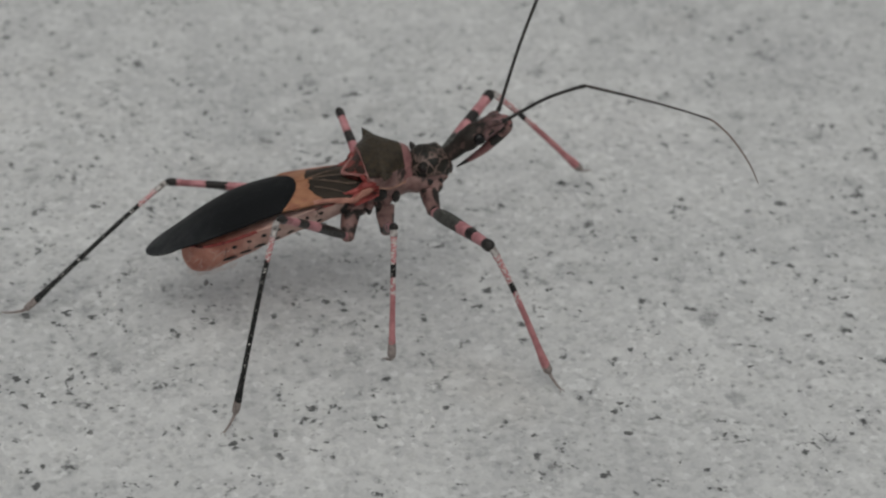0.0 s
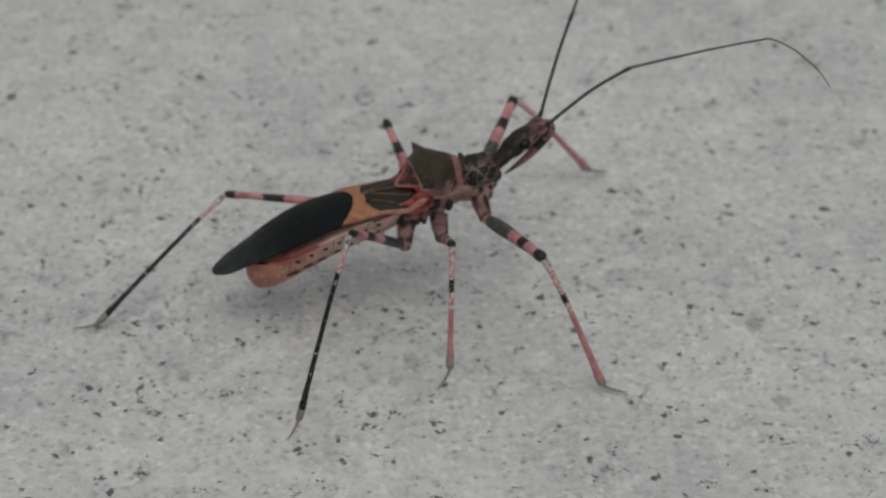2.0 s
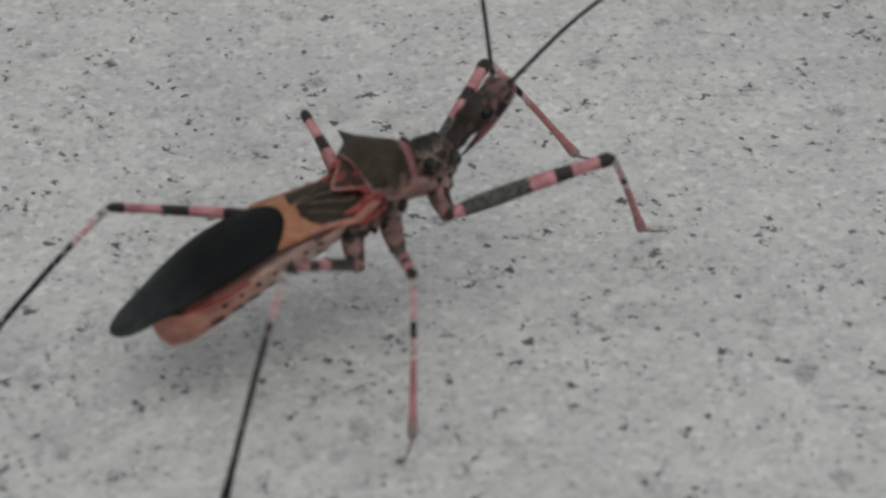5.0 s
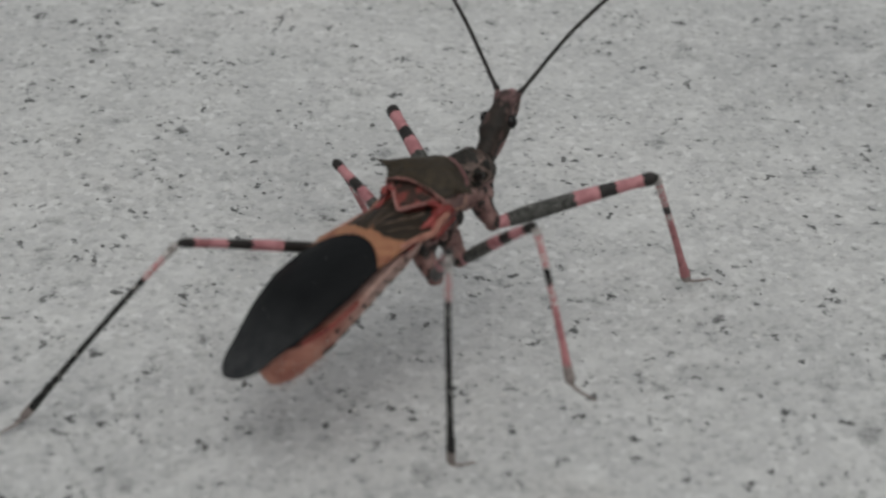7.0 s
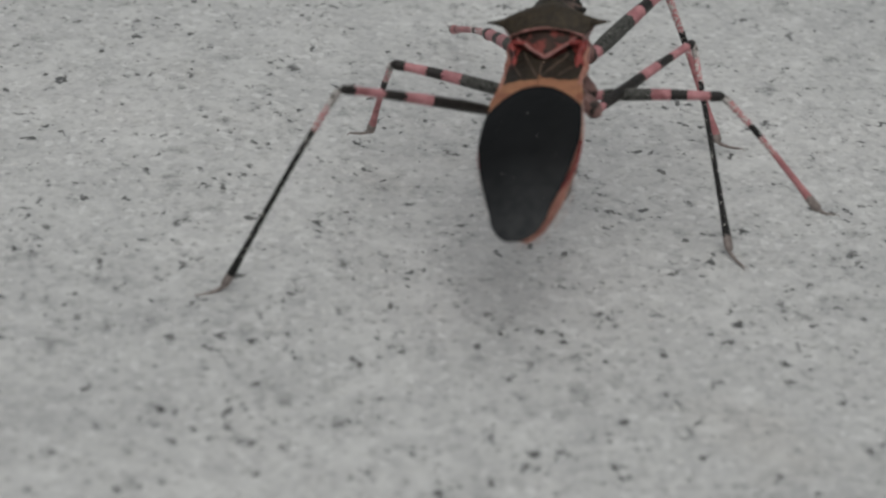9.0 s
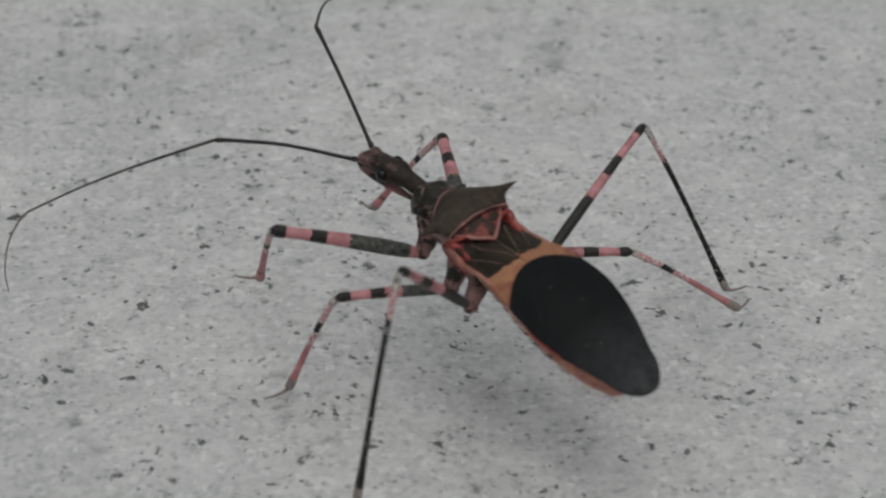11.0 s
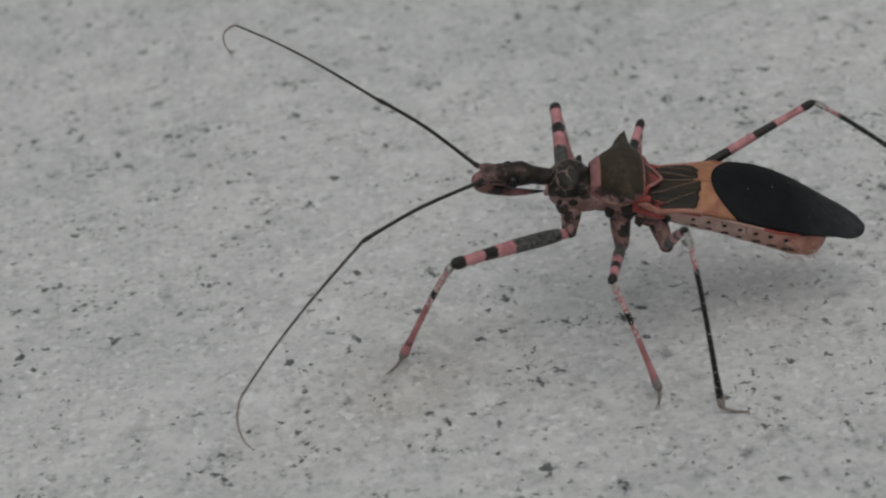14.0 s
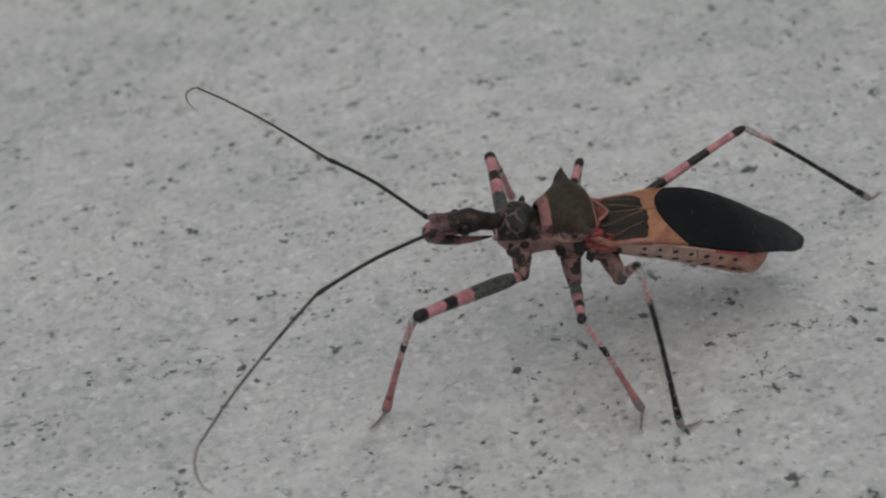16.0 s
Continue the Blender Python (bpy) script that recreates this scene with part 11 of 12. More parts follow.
    walk(FEELERS["right"][0], [
        (0, aim((5.97, -0.74, 2.85), (11.97, 3.26, 2.30))),
        (0.25, aim((5.94, -0.79, 2.87), (11.94, 3.23, 2.37))),
        (0.5, aim((5.91, -0.85, 2.88), (11.88, 3.21, 2.47))),
        (0.75, aim((5.94, -0.82, 2.86), (11.86, 3.32, 2.50))),
        (1, aim((5.97, -0.76, 2.84), (11.87, 3.42, 2.56))),
        (1.25, aim((5.98, -0.75, 2.83), (11.92, 3.39, 2.71))),
        (1.5, aim((5.98, -0.73, 2.84), (12.01, 3.27, 2.98))),
        (1.75, aim((5.95, -0.69, 2.88), (12.15, 2.99, 3.53))),
        (2, aim((5.92, -0.64, 2.93), (12.27, 2.65, 4.07))),
        (2.25, aim((5.93, -0.58, 2.95), (12.36, 2.42, 4.36))),
        (2.5, aim((5.93, -0.53, 2.95), (12.43, 2.24, 4.53))),
        (2.75, aim((5.91, -0.52, 2.98), (12.43, 2.16, 4.63))),
        (3, aim((5.90, -0.50, 3.00), (12.44, 2.09, 4.68))),
        (3.2, aim((5.93, -0.47, 2.97), (12.57, 1.88, 4.64))),
        (3.463, aim((5.94, -0.42, 2.96), (12.62, 1.59, 4.91))),
        (3.725, aim((5.96, -0.38, 2.95), (12.63, 1.28, 5.19))),
        (3.987, aim((5.97, -0.34, 2.94), (12.62, 0.96, 5.49))),
        (4.25, aim((5.98, -0.30, 2.94), (12.57, 0.62, 5.78))),
        (4.513, aim((5.99, -0.25, 2.93), (12.49, 0.29, 6.06))),
        (4.775, aim((6.00, -0.21, 2.91), (12.39, -0.04, 6.32))),
        (5.037, aim((6.02, -0.16, 2.90), (12.27, -0.35, 6.54))),
        (5.3, aim((6.05, -0.11, 2.87), (12.14, -0.63, 6.73))),
        (5.5, aim((6.14, 0.11, 2.72), (12.20, -0.45, 6.63))),
        (5.571, aim((6.13, 0.15, 2.72), (12.26, -0.41, 6.54))),
        (5.643, aim((6.13, 0.19, 2.72), (12.31, -0.36, 6.44))),
        (5.714, aim((6.12, 0.23, 2.72), (12.36, -0.31, 6.35))),
        (5.786, aim((6.12, 0.28, 2.71), (12.41, -0.27, 6.25))),
        (5.857, aim((6.11, 0.32, 2.71), (12.46, -0.22, 6.15))),
        (5.929, aim((6.11, 0.36, 2.71), (12.51, -0.18, 6.05))),
        (6, aim((6.10, 0.40, 2.71), (12.55, -0.13, 5.95))),
        (6.25, aim((6.07, 0.49, 2.74), (12.15, -1.07, 6.35))),
        (6.5, aim((6.05, 0.54, 2.77), (11.53, -1.96, 6.78))),
        (6.571, aim((6.06, 0.52, 2.76), (11.52, -1.94, 6.83))),
        (6.643, aim((6.07, 0.49, 2.74), (11.50, -1.92, 6.88))),
        (6.714, aim((6.08, 0.47, 2.73), (11.48, -1.89, 6.93))),
        (6.786, aim((6.09, 0.44, 2.72), (11.47, -1.87, 6.98))),
        (6.857, aim((6.10, 0.42, 2.71), (11.45, -1.85, 7.03))),
        (6.929, aim((6.11, 0.39, 2.69), (11.43, -1.82, 7.07))),
        (7, aim((6.12, 0.37, 2.68), (11.41, -1.80, 7.12))),
        (7.25, aim((6.24, 0.30, 2.53), (11.23, -1.30, 7.53))),
        (7.5, aim((6.36, 0.24, 2.38), (10.99, -0.84, 7.83))),
        (7.75, aim((6.39, 0.25, 2.31), (10.92, -0.89, 7.84))),
        (8, aim((6.41, 0.26, 2.27), (10.90, -1.10, 7.78))),
        (8.25, aim((6.44, 0.38, 2.19), (10.62, -0.95, 7.95))),
        (8.5, aim((6.46, 0.39, 2.14), (10.69, -1.09, 7.83))),
        (8.625, aim((6.45, 0.18, 2.16), (11.33, -1.78, 7.14))),
        (8.75, aim((6.44, -0.02, 2.19), (11.86, -2.43, 6.33))),
        (8.875, aim((6.42, -0.23, 2.21), (12.27, -3.02, 5.44))),
        (9, aim((6.41, -0.44, 2.23), (12.55, -3.55, 4.47))),
        (9.2, aim((6.51, 0.25, 2.06), (11.76, -4.00, 4.66))),
        (9.462, aim((6.52, 0.33, 2.03), (11.78, -3.69, 4.96))),
        (9.725, aim((6.53, 0.37, 2.01), (11.82, -3.32, 5.29))),
        (9.988, aim((6.53, 0.39, 2.00), (11.87, -2.90, 5.61))),
        (10.25, aim((6.53, 0.39, 1.99), (11.91, -2.44, 5.92))),
        (10.512, aim((6.54, 0.39, 1.98), (11.95, -1.95, 6.18))),
        (10.775, aim((6.54, 0.37, 1.96), (11.97, -1.47, 6.39))),
        (11.038, aim((6.55, 0.35, 1.94), (11.98, -1.00, 6.53))),
        (11.3, aim((6.56, 0.34, 1.89), (11.99, -0.58, 6.59))),
        (11.325, aim((6.57, 0.32, 1.86), (12.08, -0.59, 6.47))),
        (11.35, aim((6.58, 0.29, 1.82), (12.17, -0.59, 6.35))),
        (11.375, aim((6.60, 0.27, 1.79), (12.25, -0.60, 6.23))),
        (11.4, aim((6.61, 0.25, 1.75), (12.34, -0.61, 6.10))),
        (11.425, aim((6.62, 0.23, 1.72), (12.42, -0.61, 5.98))),
        (11.45, aim((6.63, 0.21, 1.69), (12.50, -0.62, 5.85))),
        (11.475, aim((6.65, 0.18, 1.65), (12.58, -0.62, 5.73))),
        (11.5, aim((6.66, 0.16, 1.62), (12.66, -0.63, 5.60))),
        (11.562, aim((6.67, 0.16, 1.60), (12.80, -0.83, 5.32))),
        (11.625, aim((6.67, 0.16, 1.58), (12.93, -1.03, 5.03))),
        (11.688, aim((6.68, 0.16, 1.56), (13.04, -1.23, 4.73))),
        (11.75, aim((6.69, 0.15, 1.54), (13.13, -1.42, 4.43))),
        (11.812, aim((6.69, 0.15, 1.52), (13.21, -1.61, 4.12))),
        (11.875, aim((6.70, 0.15, 1.50), (13.28, -1.80, 3.80))),
        (11.938, aim((6.70, 0.15, 1.48), (13.33, -1.98, 3.48))),
        (12, aim((6.71, 0.15, 1.46), (13.35, -2.15, 3.15))),
        (12.125, aim((6.71, 0.15, 1.46), (13.19, -2.58, 3.18))),
        (12.25, aim((6.71, 0.15, 1.47), (12.99, -2.99, 3.19))),
        (12.375, aim((6.70, 0.16, 1.47), (12.77, -3.40, 3.20))),
        (12.5, aim((6.70, 0.16, 1.48), (12.52, -3.78, 3.20))),
        (12.75, aim((6.70, 0.12, 1.50), (12.54, -4.03, 2.52))),
        (13, aim((6.69, 0.08, 1.51), (12.59, -4.10, 1.77))),
        (13.25, aim((6.70, 0.12, 1.50), (12.46, -4.25, 1.37))),
        (13.5, aim((6.70, 0.16, 1.48), (12.29, -4.44, 1.27))),
        (13.75, aim((6.70, 0.12, 1.49), (12.07, -4.73, 1.75))),
        (14, aim((6.70, 0.07, 1.50), (11.84, -4.95, 2.31))),
        (14.25, aim((6.70, 0.09, 1.49), (11.82, -4.89, 2.65))),
        (14.5, aim((6.70, 0.09, 1.49), (11.78, -4.95, 2.51))),
        (14.571, aim((6.70, 0.07, 1.49), (11.67, -5.16, 2.08))),
        (14.643, aim((6.70, 0.05, 1.48), (11.53, -5.34, 1.65))),
        (14.714, aim((6.70, 0.03, 1.48), (11.37, -5.50, 1.21))),
        (14.786, aim((6.70, 0.00, 1.48), (11.19, -5.63, 0.78))),
        (14.857, aim((6.70, -0.02, 1.48), (10.99, -5.74, 0.35))),
        (14.929, aim((6.70, -0.04, 1.47), (10.77, -5.82, -0.08))),
        (15, aim((6.70, -0.06, 1.47), (10.53, -5.88, -0.50))),
        (15.062, aim((6.70, -0.04, 1.48), (10.59, -5.87, -0.34))),
        (15.125, aim((6.70, -0.03, 1.48), (10.65, -5.86, -0.18))),
        (15.188, aim((6.70, -0.01, 1.49), (10.70, -5.85, -0.01))),
        (15.25, aim((6.70, 0.01, 1.50), (10.75, -5.84, 0.15))),
        (15.312, aim((6.69, 0.02, 1.50), (10.80, -5.82, 0.31))),
        (15.375, aim((6.69, 0.04, 1.51), (10.85, -5.80, 0.48))),
        (15.438, aim((6.69, 0.05, 1.51), (10.90, -5.77, 0.64))),
        (15.5, aim((6.69, 0.07, 1.52), (10.94, -5.74, 0.81))),
        (15.75, aim((6.68, 0.10, 1.56), (10.79, -5.85, 1.28))),
        (16, aim((6.68, 0.11, 1.58), (10.63, -5.94, 1.50)))])
    walk(FEELERS["right"][1], [
        (0, aim((11.97, 3.26, 2.30), (16.08, -5.56, 4.59), (0.83, 0.55, -0.08))),
        (0.25, aim((11.94, 3.23, 2.37), (16.04, -5.56, 4.79), (0.83, 0.56, -0.07))),
        (0.5, aim((11.88, 3.21, 2.47), (16.00, -5.52, 5.05), (0.83, 0.56, -0.06))),
        (0.75, aim((11.86, 3.32, 2.50), (16.05, -5.40, 5.00), (0.82, 0.57, -0.05))),
        (1, aim((11.87, 3.42, 2.56), (16.17, -5.25, 5.06), (0.82, 0.58, -0.04))),
        (1.25, aim((11.92, 3.39, 2.71), (16.34, -5.09, 5.61), (0.82, 0.57, -0.02))),
        (1.5, aim((12.01, 3.27, 2.98), (16.61, -4.91, 6.41), (0.83, 0.55, 0.02))),
        (1.75, aim((12.15, 2.99, 3.53), (17.12, -4.72, 7.50), (0.86, 0.51, 0.09))),
        (2, aim((12.27, 2.65, 4.07), (17.55, -4.57, 8.51), (0.88, 0.45, 0.16))),
        (2.25, aim((12.36, 2.42, 4.36), (17.63, -4.63, 9.09), (0.89, 0.41, 0.19))),
        (2.5, aim((12.43, 2.24, 4.53), (17.63, -4.73, 9.45), (0.90, 0.38, 0.22))),
        (2.75, aim((12.43, 2.16, 4.63), (17.72, -4.67, 9.65), (0.90, 0.37, 0.23))),
        (3, aim((12.44, 2.09, 4.68), (17.90, -4.61, 9.70), (0.90, 0.36, 0.23))),
        (3.2, aim((12.57, 1.88, 4.64), (18.35, -4.71, 9.43), (0.92, 0.32, 0.23))),
        (3.463, aim((12.62, 1.59, 4.91), (18.89, -4.46, 9.78), (0.92, 0.28, 0.27))),
        (3.725, aim((12.63, 1.28, 5.19), (19.40, -4.16, 10.14), (0.92, 0.23, 0.31))),
        (3.987, aim((12.62, 0.96, 5.49), (19.85, -3.80, 10.48), (0.92, 0.18, 0.35))),
        (4.25, aim((12.57, 0.62, 5.78), (20.22, -3.39, 10.80), (0.91, 0.13, 0.39))),
        (4.513, aim((12.49, 0.29, 6.06), (20.50, -2.96, 11.07), (0.90, 0.07, 0.43))),
        (4.775, aim((12.39, -0.04, 6.32), (20.70, -2.52, 11.28), (0.88, 0.02, 0.47))),
        (5.037, aim((12.27, -0.35, 6.54), (20.80, -2.10, 11.44), (0.86, -0.03, 0.50))),
        (5.3, aim((12.14, -0.63, 6.73), (20.84, -1.69, 11.54), (0.84, -0.07, 0.53))),
        (5.5, aim((12.20, -0.45, 6.63), (20.88, -1.52, 11.47), (0.84, -0.08, 0.54))),
        (5.571, aim((12.26, -0.41, 6.54), (20.92, -2.17, 11.19), (0.85, -0.08, 0.53))),
        (5.643, aim((12.31, -0.36, 6.44), (20.91, -2.82, 10.89), (0.85, -0.08, 0.51))),
        (5.714, aim((12.36, -0.31, 6.35), (20.86, -3.45, 10.56), (0.86, -0.08, 0.50))),
        (5.786, aim((12.41, -0.27, 6.25), (20.76, -4.07, 10.21), (0.87, -0.07, 0.49))),
        (5.857, aim((12.46, -0.22, 6.15), (20.62, -4.66, 9.83), (0.88, -0.07, 0.48))),
        (5.929, aim((12.51, -0.18, 6.05), (20.43, -5.23, 9.44), (0.88, -0.07, 0.46))),
        (6, aim((12.55, -0.13, 5.95), (20.20, -5.78, 9.03), (0.89, -0.07, 0.45))),
        (6.25, aim((12.15, -1.07, 6.35), (20.43, -6.37, 8.15), (0.84, -0.21, 0.50))),
        (6.5, aim((11.53, -1.96, 6.78), (20.43, -6.31, 8.11), (0.76, -0.35, 0.55))),
        (6.571, aim((11.52, -1.94, 6.83), (20.30, -6.25, 8.85), (0.76, -0.34, 0.56))),
        (6.643, aim((11.50, -1.92, 6.88), (20.13, -6.17, 9.57), (0.75, -0.34, 0.57))),
        (6.714, aim((11.48, -1.89, 6.93), (19.92, -6.07, 10.28), (0.75, -0.33, 0.58))),
        (6.786, aim((11.47, -1.87, 6.98), (19.66, -5.95, 10.98), (0.74, -0.32, 0.59))),
        (6.857, aim((11.45, -1.85, 7.03), (19.37, -5.81, 11.65), (0.74, -0.31, 0.59))),
        (6.929, aim((11.43, -1.82, 7.07), (19.03, -5.65, 12.30), (0.74, -0.31, 0.60))),
        (7, aim((11.41, -1.80, 7.12), (18.66, -5.47, 12.93), (0.73, -0.30, 0.61))),
        (7.25, aim((11.23, -1.30, 7.53), (17.86, -4.21, 14.42), (0.69, -0.22, 0.69))),
        (7.5, aim((10.99, -0.84, 7.83), (17.23, -3.12, 15.30), (0.64, -0.15, 0.75))),
        (7.75, aim((10.92, -0.89, 7.84), (16.96, -3.27, 15.43), (0.63, -0.16, 0.76))),
        (8, aim((10.90, -1.10, 7.78), (16.83, -3.78, 15.36), (0.62, -0.19, 0.76))),
        (8.25, aim((10.62, -0.95, 7.95), (16.28, -3.49, 15.78), (0.58, -0.18, 0.80))),
        (8.5, aim((10.69, -1.09, 7.83), (16.14, -3.94, 15.70), (0.58, -0.20, 0.79))),
        (8.625, aim((11.33, -1.78, 7.14), (16.85, -5.61, 14.53), (0.67, -0.27, 0.69))),
        (8.75, aim((11.86, -2.43, 6.33), (17.38, -7.18, 13.17), (0.75, -0.33, 0.58))),
        (8.875, aim((12.27, -3.02, 5.44), (17.72, -8.65, 11.63), (0.81, -0.39, 0.44))),
        (9, aim((12.55, -3.55, 4.47), (17.87, -9.99, 9.95), (0.85, -0.43, 0.31))),
        (9.2, aim((11.76, -4.00, 4.66), (16.62, -11.16, 9.64), (0.73, -0.59, 0.36))),
        (9.462, aim((11.78, -3.69, 4.96), (17.25, -11.00, 9.01), (0.73, -0.55, 0.40))),
        (9.725, aim((11.82, -3.32, 5.29), (17.95, -10.65, 8.21), (0.73, -0.51, 0.45))),
        (9.988, aim((11.87, -2.90, 5.61), (18.63, -10.08, 7.23), (0.74, -0.45, 0.50))),
        (10.25, aim((11.91, -2.44, 5.92), (19.20, -9.28, 6.13), (0.74, -0.39, 0.54))),
        (10.512, aim((11.95, -1.95, 6.18), (19.60, -8.27, 5.00), (0.75, -0.32, 0.58))),
        (10.775, aim((11.97, -1.47, 6.39), (19.81, -7.16, 3.94), (0.75, -0.25, 0.61))),
        (11.038, aim((11.98, -1.00, 6.53), (19.86, -6.04, 3.02), (0.75, -0.19, 0.63))),
        (11.3, aim((11.99, -0.58, 6.59), (19.82, -5.01, 2.25), (0.75, -0.13, 0.65))),
        (11.325, aim((12.08, -0.59, 6.47), (19.95, -5.03, 2.21), (0.76, -0.13, 0.64))),
        (11.35, aim((12.17, -0.59, 6.35), (20.07, -5.05, 2.18), (0.77, -0.13, 0.63))),
        (11.375, aim((12.25, -0.60, 6.23), (20.20, -5.07, 2.14), (0.78, -0.12, 0.61))),
        (11.4, aim((12.34, -0.61, 6.10), (20.32, -5.09, 2.10), (0.79, -0.12, 0.60))),
        (11.425, aim((12.42, -0.61, 5.98), (20.44, -5.10, 2.06), (0.80, -0.12, 0.59))),
        (11.45, aim((12.50, -0.62, 5.85), (20.55, -5.12, 2.02), (0.81, -0.12, 0.58))),
        (11.475, aim((12.58, -0.62, 5.73), (20.67, -5.14, 1.98), (0.82, -0.11, 0.56))),
        (11.5, aim((12.66, -0.63, 5.60), (20.78, -5.15, 1.94), (0.83, -0.11, 0.55))),
        (11.562, aim((12.80, -0.83, 5.32), (21.12, -5.30, 2.07), (0.85, -0.14, 0.51))),
        (11.625, aim((12.93, -1.03, 5.03), (21.43, -5.43, 2.20), (0.86, -0.16, 0.48))),
        (11.688, aim((13.04, -1.23, 4.73), (21.71, -5.56, 2.33), (0.88, -0.19, 0.44))),
        (11.75, aim((13.13, -1.42, 4.43), (21.96, -5.67, 2.46), (0.89, -0.22, 0.40))),
        (11.812, aim((13.21, -1.61, 4.12), (22.17, -5.77, 2.58), (0.90, -0.25, 0.36))),
        (11.875, aim((13.28, -1.80, 3.80), (22.34, -5.85, 2.70), (0.91, -0.27, 0.31))),
        (11.938, aim((13.33, -1.98, 3.48), (22.48, -5.92, 2.82), (0.92, -0.30, 0.27))),
        (12, aim((13.35, -2.15, 3.15), (22.58, -5.98, 2.93), (0.92, -0.32, 0.23))),
        (12.125, aim((13.19, -2.58, 3.18), (22.25, -6.78, 3.42), (0.90, -0.38, 0.23))),
        (12.25, aim((12.99, -2.99, 3.19), (21.86, -7.55, 3.90), (0.87, -0.44, 0.24))),
        (12.375, aim((12.77, -3.40, 3.20), (21.40, -8.29, 4.36), (0.84, -0.50, 0.24))),
        (12.5, aim((12.52, -3.78, 3.20), (20.89, -8.99, 4.82), (0.80, -0.55, 0.24))),
        (12.75, aim((12.54, -4.03, 2.52), (20.67, -9.83, 2.72), (0.81, -0.57, 0.14))),
        (13, aim((12.59, -4.10, 1.77), (20.37, -10.19, 0.26), (0.82, -0.58, 0.04))),
        (13.25, aim((12.46, -4.25, 1.37), (20.06, -10.41, -0.68), (0.80, -0.60, -0.02))),
        (13.5, aim((12.29, -4.44, 1.27), (19.89, -10.64, -0.62), (0.77, -0.64, -0.03))),
        (13.75, aim((12.07, -4.73, 1.75), (19.81, -11.02, 1.17), (0.74, -0.67, 0.04))),
        (14, aim((11.84, -4.95, 2.31), (19.53, -11.30, 3.03), (0.71, -0.69, 0.11))),
        (14.25, aim((11.82, -4.89, 2.65), (18.78, -12.06, 2.94), (0.71, -0.69, 0.16))),
        (14.5, aim((11.78, -4.95, 2.51), (18.76, -12.11, 2.59), (0.70, -0.70, 0.14))),
        (14.571, aim((11.67, -5.16, 2.08), (19.93, -10.67, 3.15), (0.68, -0.72, 0.08))),
        (14.643, aim((11.53, -5.34, 1.65), (20.64, -8.91, 3.65), (0.67, -0.75, 0.02))),
        (14.714, aim((11.37, -5.50, 1.21), (20.84, -6.94, 4.04), (0.64, -0.76, -0.04))),
        (14.786, aim((11.19, -5.63, 0.78), (20.51, -4.87, 4.28), (0.62, -0.78, -0.10))),
        (14.857, aim((10.99, -5.74, 0.35), (19.66, -2.81, 4.34), (0.59, -0.79, -0.16))),
        (14.929, aim((10.77, -5.82, -0.08), (18.33, -0.88, 4.18), (0.56, -0.80, -0.21))),
        (15, aim((10.53, -5.88, -0.50), (16.58, 0.81, 3.81), (0.53, -0.80, -0.27))),
        (15.062, aim((10.59, -5.87, -0.34), (18.22, -0.84, 3.70), (0.54, -0.80, -0.25))),
        (15.125, aim((10.65, -5.86, -0.18), (19.45, -2.75, 3.38), (0.55, -0.80, -0.23))),
        (15.188, aim((10.70, -5.85, -0.01), (20.21, -4.82, 2.87), (0.56, -0.80, -0.21))),
        (15.25, aim((10.75, -5.84, 0.15), (20.47, -6.95, 2.20), (0.56, -0.80, -0.19))),
        (15.312, aim((10.80, -5.82, 0.31), (20.21, -9.01, 1.43), (0.57, -0.80, -0.16))),
        (15.375, aim((10.85, -5.80, 0.48), (19.44, -10.90, 0.61), (0.58, -0.80, -0.14))),
        (15.438, aim((10.90, -5.77, 0.64), (18.22, -12.51, -0.23), (0.58, -0.80, -0.12))),
        (15.5, aim((10.94, -5.74, 0.81), (16.61, -13.77, -1.02), (0.59, -0.80, -0.10))),
        (15.75, aim((10.79, -5.85, 1.28), (16.04, -14.27, 0.10), (0.57, -0.82, -0.04))),
        (16, aim((10.63, -5.94, 1.50), (16.30, -14.17, 1.35), (0.55, -0.84, -0.01)))])
